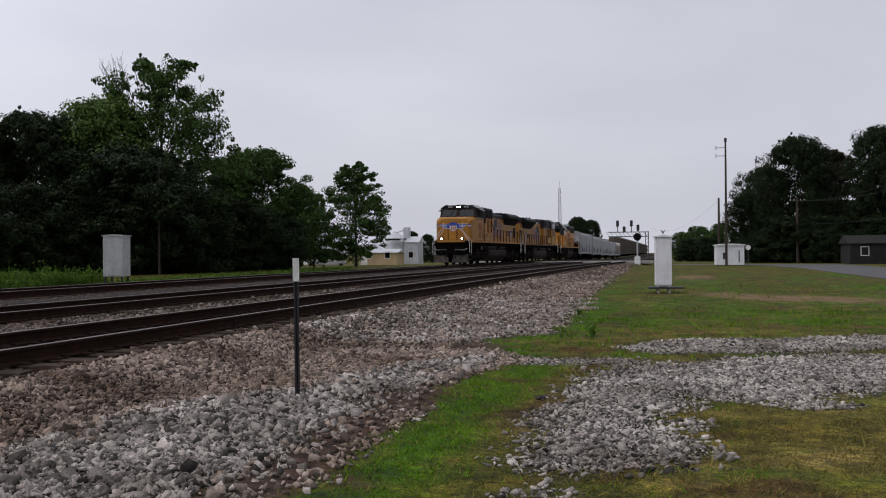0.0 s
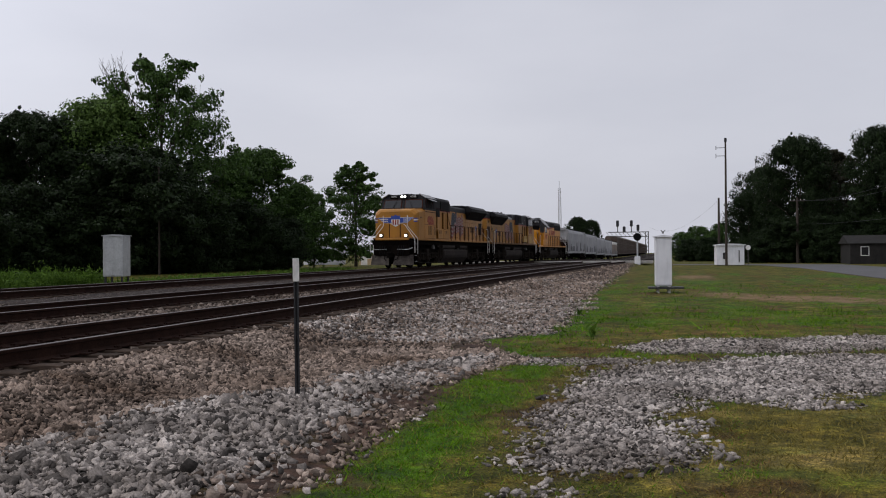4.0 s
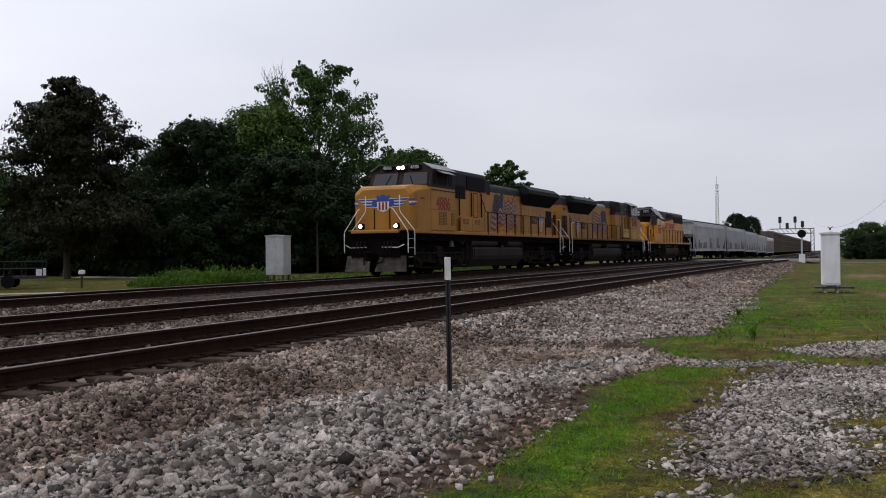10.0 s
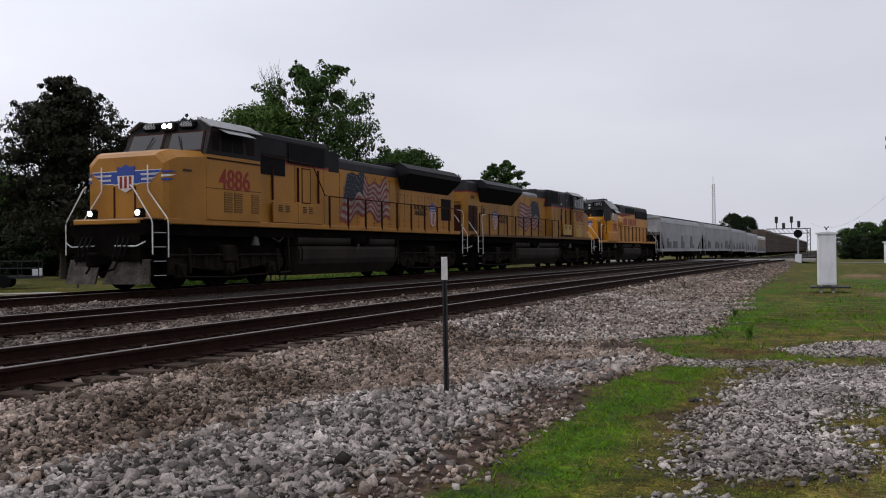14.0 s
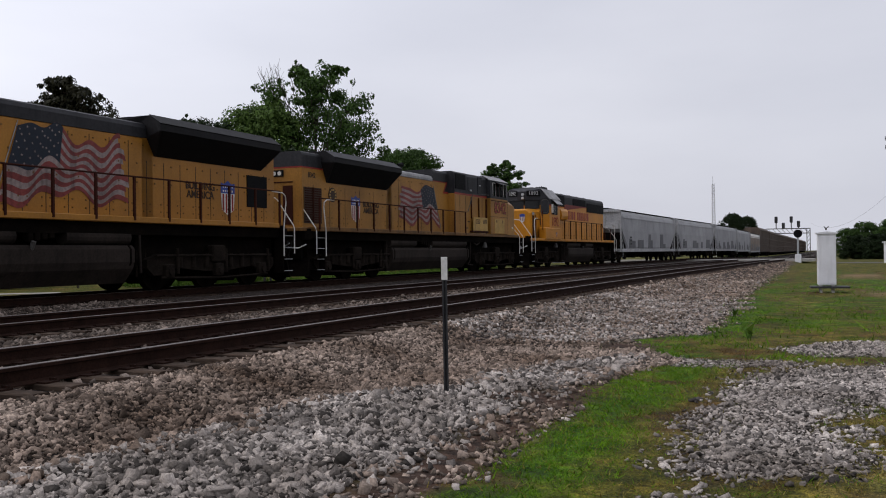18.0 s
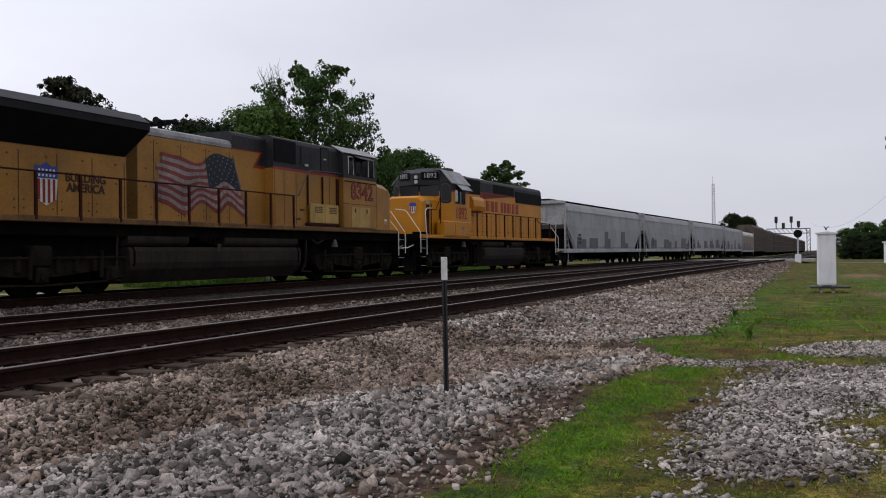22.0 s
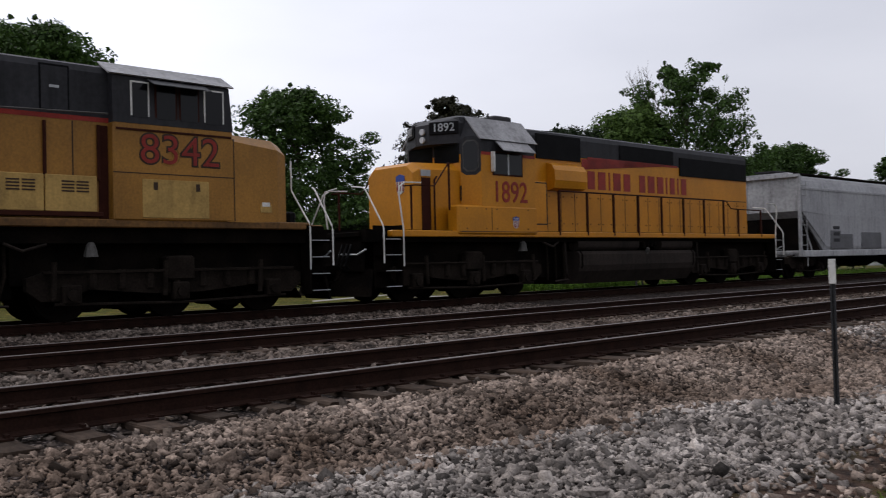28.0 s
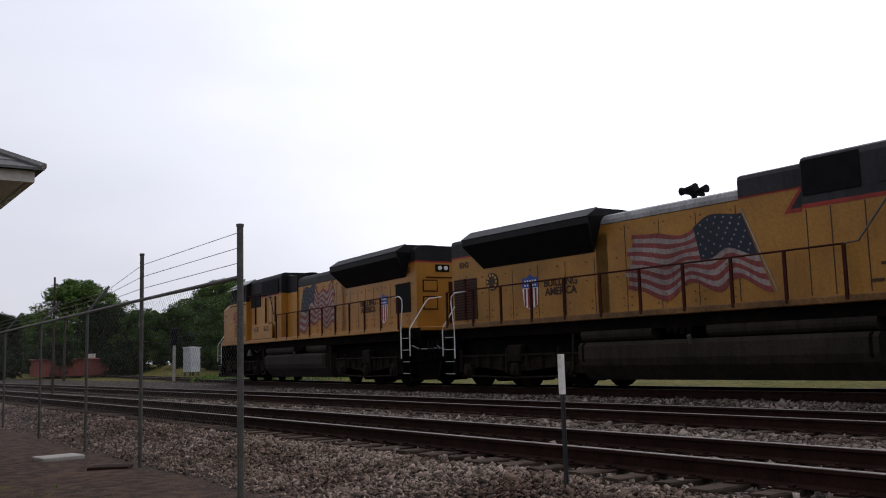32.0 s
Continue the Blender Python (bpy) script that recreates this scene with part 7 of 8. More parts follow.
def build_train():
    a = wide_loco("lead_locomotive", L1, "orange-yellow and grey wide-nosed diesel engine with lit headlights leading the train", "front", dict(
        paint=YELLOW, lead=True, brow=0.0, rake=0.3, eave=4.62, nose=1.3, cab=(2.75, 5.35), tall=9.6, block=10.8, flare=(15.35, 21.0), rear=21.36, tank=(7.6, 14.6), bay_top=4.86, stripe=3.95, low_top=4.1, roof=GREY, flare_top=4.7, steps=(0.0, 0.22),
        grilles=(5.6, 6.9, 7.1, 9.3), bay_seams=(5.5, 7.5, 9.3), bay_posts=(6.2, 7.65, 8.9), boxes=(6.05, 7.45, 8.8, 1.98, 2.64), box_paint=YELLOW, lockers=(), number="4886", num_size=0.82, num=4.05, num_z=3.13,
        folds=None, flag=((11.45, 3.95), (10.9, 2.2), (14.55, 3.84), (14.85, 2.48)), wave=0.17, text=17.7, text_z=2.95, shield=18.95, shield_z=2.68, rear_door=(19.9, 20.95, 2.45, 3.45), ring=0, rail_step=9.4))
    lower(a, 0.975)
    TRAIN.append((a, L1 / 2, L1, False))
    b = wide_loco("second_locomotive", L2, "dirty yellow wide-nosed diesel engine running backwards, coupled second", "back", dict(
        paint=YELLOW_DIRTY, lead=False, brow=0.09, rake=0.06, eave=4.75, nose=1.58, cab=(2.97, 5.44), tall=9.5, block=11.2, flare=(15.15, 20.5), rear=21.72, tank=(8.1, 15.9), bay_top=4.96, stripe=3.87, low_top=4.34, roof=ROOF_GREY, flare_top=4.78, steps=(0.1, -0.34),
        grilles=(), bay_seams=(6.1, 8.2, 8.9, 9.42), bay_posts=(5.64, 6.6, 7.54), boxes=(5.72, 6.65, 7.58, 2.09, 2.77), box_paint=YELLOW_PALE, lockers=((3.53, 4.9),), number="8342", num_size=0.84, num=4.11, num_z=3.33,
        folds=(((0, 0), (0.25, 0.11), (0.52, -0.24), (0.8, -0.06), (1, 0)), ((0, 0), (0.21, 0.33), (0.33, -0.02), (0.51, 0.21), (0.7, -0.26), (0.9, -0.04), (1, 0))),
        flag=((11.15, 4.02), (10.47, 2.15), (14.3, 3.92), (14.56, 2.55)), wave=0.16, text=16.9, text_z=2.95, shield=18.1, shield_z=2.75, rear_door=(20.5, 21.62, 2.1, 3.4), ring=19.76, rail_step=8.6))
    lower(b, 0.945)
    TRAIN.append((b, L1 + L2 / 2, L2, True))
    c = cab_loco("third_locomotive", L3, "bright yellow older diesel engine with a low nose and dark roof", "front")
    lower(c, 0.965)
    TRAIN.append((c, L1 + L2 + L3 / 2, L3, False))
    p = L1 + L2 + L3
    for k in range(5):
        d = hopper("hopper_car", LH, "grey covered hopper car streaked with grime" if k < 4 else "dusty tan covered hopper car with a white roof", "front", 5 + k, CAR_GREY if k < 4 else CAR_TAN)
        if k == 4:
            g = Geo()
            g.prism([(1.535, 3.45), (1.545, 3.6), (1.425, 3.97), (0.97, 4.33), (-0.97, 4.33), (-1.425, 3.97), (-1.545, 3.6), (-1.535, 3.45)], -LH / 2 + 0.9, LH / 2 - 0.9, "y")
            part("white_roof", g, WHITE, d, "white-painted roof")
        lower(d, 0.97)
        TRAIN.append((d, p + LH * (k + 0.5), LH, False))
    p += 5 * LH
    for k in range(11):
        e = autorack("autorack_car", LR, "front")
        TRAIN.append((e, p + LR * (k + 0.5), LR, False))


build_train()


# ---- things beside the line
def marker_post(x, y, z0, z1, zw, lean, label, holes):
    t = thing("marker_post", label, "marker post", pose(x, y, z0, lean, -lean * 0.6, 20))
    h = z1 - z0
    g = Geo()
    g.prism([(-0.024, 0.012), (-0.024, -0.012), (-0.008, -0.012), (-0.006, 0.018), (0.006, 0.018), (0.008, -0.012), (0.024, -0.012), (0.024, 0.012)], -0.35, zw - z0, "z")
    part("post", g, DARK_METAL, t, "dark steel channel post")
    g = Geo()
    g.box(-0.03, 0.03, -0.022, 0.022, zw - z0 - 0.02, h, 0.004)
    cap = part("white_top", g, WHITE, t, "white-painted top")
    if holes:
        for k in range(5):
            g = Geo()
            g.disc((0.0, -0.023, zw - z0 + 0.06 + 0.07 * k), 0.012, "y", 0.006, 8)
            part("hole", g, BLACK, cap, "small dark hole")


marker_post(-3.52, 8.27, -0.46, 0.95, 0.745, 0.6, "thin dark steel post with a white top standing in the ballast", False)
marker_post(-5.82, -6.33, -0.43, 0.98, 0.63, 0.3, "dark steel post with a white drilled top beside the track", True)


def relay_cabinet(name, x, y, z, w, d, h, turn, label, mat, legs, gap=0.3):
    t = thing(name, label, "equipment cabinet", pose(x, y, z, 0, 0, turn))
    g = Geo()
    g.box(-w / 2, w / 2, -d / 2, d / 2, gap, h - 0.05, 0.02)
    body = part("body", g, mat, t)
    g = Geo()
    g.prism([(-w / 2 - 0.05, h - 0.06), (w / 2 + 0.05, h - 0.06), (w / 2 + 0.05, h - 0.02), (0, h + 0.02), (-w / 2 - 0.05, h - 0.02)], -d / 2 - 0.05, d / 2 + 0.05, "y")
    part("lid", g, mat, t, "overhanging lid")
    for s in (-1, 1):
        g = Geo()
        g.box(-w / 2 + 0.05, w / 2 - 0.05, s * d / 2 - 0.012, s * d / 2 + 0.012, gap + 0.06, h - 0.14, 0.006)
        door = part("door", g, mat, t, "flush door")
        g = Geo()
        g.box(w / 2 - 0.16, w / 2 - 0.12, s * (d / 2 + 0.01) - 0.02, s * (d / 2 + 0.01) + 0.02, gap + (h - gap) * 0.45, gap + (h - gap) * 0.45 + 0.14)
        part("handle", g, mat, door, "small painted handle")
        g = Geo()
        for q in range(9):
            g.box(-0.16, 0.16, s * (d / 2 + 0.012) - 0.003, s * (d / 2 + 0.012) + 0.003, gap + 0.25 + 0.05 * q, gap + 0.27 + 0.05 * q)
        part("vent", g, mat, door, "vent slots")
    for sx in (-1, 1):
        for sy in (-1, 1):
            g = Geo()
            g.box(sx * (w / 2 - 0.09) - 0.04, sx * (w / 2 - 0.09) + 0.04, sy * (d / 2 - 0.09) - 0.04, sy * (d / 2 - 0.09) + 0.04, -0.15, gap)
            part("leg", g, DARK_METAL if w > 0.8 else WHITE, t, "short leg")
    return t


cab_1 = relay_cabinet("relay_cabinet", -0.23, 32.9, -0.5, 0.56, 0.56, 2.05, 4, "tall white signal relay cabinet on short legs in the grass", CABINET, True)
g = Geo()
g.box(-0.52, 0.68, -0.45, 0.42, 0.2, 0.26)
part("base_plate", g, DARK_METAL, cab_1, "dark platform under the cabinet")
g = Geo()
g.tube([(0, 0, 2.12), (0, 0, 2.2)], 0.03, 6)
g.tube([(0, 0, 2.17), (-0.07, 0, 2.24)], 0.016, 5)
g.tube([(0, 0, 2.17), (0.08, 0, 2.24)], 0.016, 5)
part("finial", g, GALV, cab_1, "small forked fitting")
relay_cabinet("relay_cabinet", -26.74, 40.22, -0.6, 1.0, 1.0, 2.62, 12, "pale grey aluminium relay cabinet beyond the tracks", ALUMINIUM, True, 0.55)
relay_cabinet("relay_cabinet", -21.2, -58.3, 0.35, 0.85, 0.7, 1.72, 20, "grey equipment cabinet far down the line", ALUMINIUM, False, 0.1)


def weeds(name, spots, mat, label, h):
    """Tall weeds: upright leafy stems."""
    r = np.random.default_rng(9)
    V, k = [], 0
    for x, y, rad, n in spots:
        for _ in range(n):
            a, d = r.uniform(0, 6.28), rad * math.sqrt(r.random())
            px, py = x + d * math.cos(a), y + d * math.sin(a)
            z = bed(float(px), float(py))
            hh = h * r.lognormal(0, 0.2) * (1.1 - 0.6 * d / rad)
            lx, ly = r.normal(0, 0.25, 2) * hh
            for q in range(5):
                t0 = r.uniform(0.1, 1.0)
                c = np.array([px + lx * t0, py + ly * t0, z + hh * t0])
                u = r.normal(size=3) * 0.03 + (0, 0, 0.03)
                w = r.normal(size=3) * 0.04
                V += [c - u - w * 0.3, c + w, c + u * 2 + w * 0.2]
            b = 0.012
            V += [(px - b, py, z - 0.05), (px + b, py, z - 0.05), (px + lx, py + ly, z + hh)]
    V = np.array(V)
    tagged(new(name, mesh_np(name, V, np.arange(len(V)).reshape(-1, 3), mat)), label, "weeds", kind="stuff")


weeds("tall_weeds", [(-31.8, 37.2, 1.7, 420), (-31, 38, 1.5, 330), (-30, 40.5, 1.2, 120), (-24, -52, 5, 500)], WEED, "tall green weeds and long grass beyond the tracks", 0.55)
weeds("weed_mound", [(-31.6, 38.9, 1.6, 700), (-30.2, 39.9, 1.5, 700), (-29.0, 41.0, 1.0, 350)], WEED, "mound of tall green grass beside the grey cabinet", 0.85)
weeds("wood_edge_weeds", [(-28.5 - 0.16 * k, 44.0 + 2.6 * k, 1.6, 90) for k in range(16)], WEED, "rough grass along the foot of the wood", 0.3)
weeds("verge_weeds", [(-1.82, 15.6, 0.04, 2), (-1.21, 15.2, 0.04, 2), (-1.95, 19.9, 0.04, 2)], WEED, "small dark weeds in the grass by the ballast", 0.24)


def pole(name, x, y, h, r, label, arms=(), top=None):
    t = thing(name, label, "utility pole", pose(x, y, bed(x, y)))
    g = Geo()
    g.tube([(0, 0, -0.5), (0, 0, h * 0.5), (0, 0, h)], r, 10, r * 0.65)
    part("pole_shaft", g, POLE_WOOD, t)
    for z, w in arms:
        g = Geo()
        g.box(-w / 2, w / 2, -0.05, 0.05, z - 0.06, z + 0.06, 0.01)
        a = part("crossarm", g, POLE_WOOD, t, "wooden crossarm")
        for q in (-0.45, -0.2, 0.2, 0.45):
            g = Geo()
            g.tube([(w * q, 0, z + 0.06), (w * q, 0, z + 0.2)], 0.035, 6)
            part("insulator", g, WHITE, a, "small insulator")
    if top:
        g = Geo()
        g.box(-0.12, 0.12, -0.12, 0.12, h - 0.05, h + 0.35, 0.03)
        for z in (h - 0.6, h - 1.4):
            g.tube([(-0.9, 0, z), (0, 0, z)], 0.03, 5)
            g.tube([(-0.9, 0, z - 0.2), (-0.9, 0, z + 0.2)], 0.03, 5)
        part("aerials", g, DARK_METAL, t, "dark aerials on brackets")
    return t


pole("radio_pole", 5.39, 93.6, 12.2, 0.13, "tall slim dark pole with aerials beside a white hut", top=True)
pole("utility_pole", 5.53, 109.9, 7.6, 0.17, "bare brown wooden pole near the white hut")
pole("utility_pole", 9.29, 129.7, 6.0, 0.16, "short wooden pole before the trees")
pole("utility_pole", 14.58, 114.1, 7.7, 0.18, "wooden power pole before the dark trees", arms=((7.3, 1.7),))
pole("utility_pole", 21.6, 97.6, 8.0, 0.18, "wooden power pole beside the house", arms=((7.6, 1.9),))
yard = pole("yard_light_pole", -38.88, 64.14, 8.5, 0.09, "wooden pole with a white yard lamp at the wood's edge")
g = Geo()
g.tube([(0, 0, 6.1), (-0.35, -0.3, 6.3), (-0.7, -0.6, 6.3)], 0.03, 6)
part("lamp_arm", g, GALV, yard, "bent lamp arm")
g = Geo()
g.tube([(-0.75, -0.65, 6.35), (-0.75, -0.65, 6.2), (-0.75, -0.65, 6.05)], 0.08, 10, 0.2)
part("lamp_head", g, WHITE, yard, "white lamp head")
pole("utility_pole", -9.59, -44.0, 5.3, 0.07, "dark wooden pole behind the fence")
pole("utility_pole", -17.84, -78.0, 5.4, 0.13, "pale pole far down the line")


def wire(name, a, b, sag, r=0.015):
    g = Geo()
    a, b = Vector(a), Vector(b)
    g.tube([a.lerp(b, k / 10) - Vector((0, 0, sag * 4 * (k / 10) * (1 - k / 10))) for k in range(11)], r, 4)
    solid(name, g, DARK_METAL, "thin dark overhead wire between poles", "wire")


for dx in (-0.9, 0.9):
    wire("overhead_wire", (14.58 + dx, 114.1, 6.9), (21.6 + dx, 97.6, 7.4), 0.5)
    wire("overhead_wire", (21.6 + dx, 97.6, 7.4), (57 + dx, 70, 8.4), 1.0)
wire("overhead_wire", (9.29, 129.7, 5.2), (21.6, 97.6, 4.2), 0.6)
wire("overhead_wire", (5.53, 109.9, 6.9), (-4, 190, 6), 2.0, 0.011)


def hut():
    t = thing("signal_hut", "small white metal equipment hut beside the road", "hut", pose(5.78, 95.9, -0.5, 0, 0, 4))
    g = Geo()
    g.box(-1.3, 1.3, -1.2, 1.2, 0.1, 2.05, 0.03)
    part("wall", g, CABINET, t)
    g = Geo()
    g.prism([(-1.42, 2.05), (1.42, 2.05), (1.42, 2.14), (0.7, 2.22), (0, 2.25), (-0.7, 2.22), (-1.42, 2.14)], -1.35, 1.35, "y")
    part("roof", g, CABINET, t, "white low-pitched roof")
    g = Geo()
    g.box(-0.75, -0.35, -1.23, -1.18, 0.7, 1.35)
    part("window", g, DARK_METAL, t, "dark small window")
    g = Geo()
    g.box(0.75, 0.85, -1.24, -1.2, 0.4, 1.6)
    part("conduit", g, GALV, t, "grey conduit")


hut()


def road_sign(x, y, z, r, label):
    t = thing("round_sign", label, "sign", pose(x, y, bed(x, y)))
    g = Geo()
    g.tube([(0, 0, -0.3), (0, 0, z + 0.5)], 0.04, 6)
    part("post", g, GALV, t)
    g = Geo()
    g.disc((0, -0.05, z + 0.5), r, "y", 0.03, 20)
    part("disc", g, WHITE, t, "white round plate")


road_sign(7.9, 99.7, 1.3, 0.26, "round white crossing sign on a post")


def flat_strip(name, pts, mat, label, category, lift=0.02):
    """A paved strip: quads over pairs of edge points."""
    g = Geo()
    for (a, b), (c, d) in zip(pts, pts[1:]):
        g.add([(x, y, bed(x, y) + lift) for x, y in (a, b, d, c)] + [(x, y, bed(x, y) - 0.3) for x, y in (a, b, d, c)], [(0, 1, 2, 3), (0, 4, 5, 1), (2, 6, 7, 3), (1, 5, 6, 2), (3, 7, 4, 0)])
    return solid(name, g, mat, label, category, kind="structure")


flat_strip("road", [((10.4, y), (17.6, y)) for y in np.arange(-40.0, 92, 12)] + [((8.9, 95), (17.0, 100)), ((5.0, 99.5), (7.0, 106.5)), ((1.0, 100.5), (1.0, 107)), ((-1.75, 100.5), (-1.75, 107))], ASPHALT, "worn grey asphalt road running along the line", "road")
g = Geo()
g.box(-24, -1.8, 100.5, 107, -0.25, -0.012)
solid("level_crossing", g, CONCRETE, "pale concrete level crossing over the tracks", "crossing", kind="structure")


def signal_gantry():
    t = thing("signal_gantry", "grey steel cantilever signal gantry over the tracks", "signal gantry", pose(-5.4, 230, -1.4))
    g = Geo()
    for dx in (-0.35, 0.35):
        for dy in (-0.35, 0.35):
            g.tube([(dx, dy, 0), (dx, dy, 7.4)], 0.09, 6)
    for k in range(7):
        g.tube([(-0.35, -0.35, k), (0.35, -0.35, k + 1)], 0.05, 5)
    part("mast", g, GALV, t, "lattice mast")
    g = Geo()
    for dz in (6.2, 7.3):
        for dy in (-0.35, 0.35):
            g.tube([(0.4, dy, dz), (-9.4, dy, dz)], 0.11, 6)
    for k in range(10):
        g.tube([(-k, -0.35, 6.2), (-k - 0.9, -0.35, 7.3)], 0.05, 5)
    part("boom", g, GALV, t, "lattice boom")
    for x, h in ((-7.1, 2.9), (-5.5, 1.4), (-3.75, 2.9), (-2.15, 1.8)):
        g = Geo()
        g.tube([(x, 0, 7.3), (x, 0, 7.3 + h)], 0.12, 6)
        sg = part("signal_mast", g, GALV, t, "signal mast on the boom")
        g = Geo()
        g.box(x - 0.35, x + 0.35, -0.3, 0.1, 7.3 + h - 1.5, 7.3 + h, 0.1)
        part("signal_head", g, DARK_METAL, sg, "black signal head")


signal_gantry()


def line_signal():
    t = thing("line_signal", "pale signal mast with a round black target beside the track", "signal", pose(-3.36, 100, -0.6))
    g = Geo()
    g.tube([(0, 0, 0), (0, 0, 3.6)], 0.09, 8)
    part("mast", g, ALUMINIUM, t)
    g = Geo()
    g.disc((0, -0.12, 3.2), 0.42, "y", 0.05, 20)
    part("target", g, BLACK, t, "round black target")
    g = Geo()
    g.box(-0.3, 0.3, -0.2, 0.3, 0.2, 1.1, 0.03)
    part("base_box", g, CABINET, t, "white box at the foot")


line_signal()


def radio_tower():
    t = thing("radio_tower", "slender pale lattice radio tower far behind the train", "tower", pose(-38.3, 327.8, -3))
    g = Geo()
    reach = lambda z: 0.9 - 0.45 * z / 27
    corner = lambda k, z: (reach(z) * math.cos(k * 2.094), reach(z) * math.sin(k * 2.094), z)
    for k in range(3):
        g.tube([corner(k, 0), corner(k, 27)], 0.17, 5)
    for k in range(27):
        for q in range(3):
            g.tube([corner(q, k), corner(q + 1, k + 1)], 0.11, 4)
    part("lattice", g, CABINET, t, "white lattice mast")
    g = Geo()
    g.tube([(0, 0, 26.5), (0, 0, 29.6)], 0.08, 5)
    part("aerial", g, ALUMINIUM, t, "thin aerial")


radio_tower()


def silo(x, y, r, h, label):
    t = thing("grain_silo", label, "silo", pose(x, y, -0.6), "grain silos")
    g = Geo()
    rings = []
    for k in range(int(h / 0.45) + 1):
        z = min(h, 0.45 * k)
        rr = r + (0.03 if k % 2 else 0)
        rings.append([(rr * math.cos(a), rr * math.sin(a), z) for a in np.linspace(0, 2 * math.pi, 25)[:-1]])
    g.loft(rings)
    part("drum", g, SILO, t, "corrugated steel drum")
    g = Geo()
    g.loft([[(q * math.cos(a), q * math.sin(a), z) for a in np.linspace(0, 2 * math.pi, 25)[:-1]] for q, z in ((r + 0.12, h), (r * 0.25, h + r * 0.5), (r * 0.2, h + r * 0.62))])
    part("cone_roof", g, SILO, t, "conical steel roof")


silo(-49.8, 130.9, 1.9, 3.8, "pale corrugated steel grain silo behind the trees")
silo(-52.4, 129.8, 1.6, 2.9, "smaller pale grain silo behind the trees")
silo(-40.8, 133.9, 1.7, 3.9, "pale corrugated steel grain silo")
silo(-42.7, 130.0, 1.3, 2.2, "low steel grain silo")


def building(name, x, y, z, w, d, h, wall, roof, label, turn=0, door=True, gable=0.8):
    t = thing(name, label, "building", pose(x, y, z, 0, 0, turn))
    g = Geo()
    g.box(-w / 2, w / 2, -d / 2, d / 2, -0.3, h, 0.02)
    part("wall", g, wall, t)
    g = Geo()
    g.prism([(-d / 2 - 0.25, h), (d / 2 + 0.25, h), (0, h + gable)], -w / 2 - 0.25, w / 2 + 0.25, "x")
    part("roof", g, roof, t, "pitched roof")
    for k in range(max(1, int(w / 2.2))):
        xx = -w / 2 + (k + 0.5) * w / max(1, int(w / 2.2))
        g = Geo()
        g.box(xx - 0.42, xx + 0.42, -d / 2 - 0.03, -d / 2 + 0.03, 0.9, 1.9)
        wn = part("window", g, WHITE, t, "white-framed window")
        g = Geo()
        g.box(xx - 0.34, xx + 0.34, -d / 2 - 0.045, -d / 2, 0.98, 1.82)
        part("pane", g, GLASS, wn, "dark pane")
    if door:
        g = Geo()
        g.box(-w / 2 + 0.25, -w / 2 + 1.15, -d / 2 - 0.04, -d / 2 + 0.02, 0, 2.0)
        part("door", g, WHITE, t, "white door")
    return t


elev = building("grain_elevator", -38.1, 134.7, -0.6, 2.2, 3.0, 3.3, SILO, SILO, "pale grey grain elevator building with a tower", 0, False, 0.9)
g = Geo()
g.box(-1.5, -0.6, -0.5, 0.5, 3.6, 5.6, 0.02)
g.tube([(-1.0, 0, 5.4), (-4.2, -1.0, 4.2)], 0.12, 6)
part("leg_tower", g, SILO, elev, "bucket elevator tower with a spout")
building("farm_store", -39.7, 123.8, -0.6, 5.5, 3.5, 1.75, TAN, SILO, "low tan farm store before the silos", 0, True, 0.5)
building("house", 22.6, 105.8, -0.5, 8.5, 5.5, 2.2, SHADED_BOARDS, SHADED_BOARDS, "grey house coloured dark for the trees' shade, with a white-framed window", 0, False, 0.9)
building("long_shed", -22.8, -97.4, 0.4, 7.0, 3.0, 1.35, BRICK, BRICK, "long low dark-red shed down the line", -4, False, 0.12)


def crate_truck():
    t = thing("flat_trailer", "dark utility trailer with a rail frame parked on the grass", "trailer", pose(-37.6, 33.1, -0.5, 0, 0, 40))
    g = Geo()
    g.box(-1.5, 1.5, -0.7, 0.7, 0.45, 0.58)
    part("bed", g, DARK_METAL, t)
    g = Geo()
    for x in (-1.45, -0.5, 0.5, 1.45):
        for y in (-0.66, 0.66):
            g.tube([(x, y, 0.5), (x, y, 1.3)], 0.03, 5)
    for y in (-0.66, 0.66):
        g.tube([(-1.45, y, 1.3), (1.45, y, 1.3)], 0.03, 5)
        g.tube([(-1.45, y, 0.95), (1.45, y, 0.95)], 0.03, 5)
    part("rail_frame", g, GREY, t, "grey rail frame")
    for s in (-1, 1):
        g = Geo()
        g.tube([(-0.1, s * 0.72, 0.32), (-0.1, s * 0.9, 0.32)], 0.32, 16)
        part("wheel", g, BLACK, t, "black tyre")
    g = Geo()
    g.box(1.1, 1.5, -0.3, 0.3, 0.58, 0.95, 0.02)
    part("white_box", g, CABINET, t, "white box on the bed")


crate_truck()


def mailbox():
    t = thing("mailbox", "small white mailbox on a wooden post", "mailbox", pose(-34.4, 34.4, -0.55, 0, 0, 30))
    g = Geo()
    g.box(-0.045, 0.045, -0.045, 0.045, 0, 0.72)
    part("post", g, POLE_WOOD, t)
    g = Geo()
    g.prism([(-0.11, 0.7), (0.11, 0.7), (0.11, 0.84), (0.07, 0.9), (-0.07, 0.9), (-0.11, 0.84)], -0.21, 0.21, "y")
    part("box", g, CABINET, t, "white rounded box")


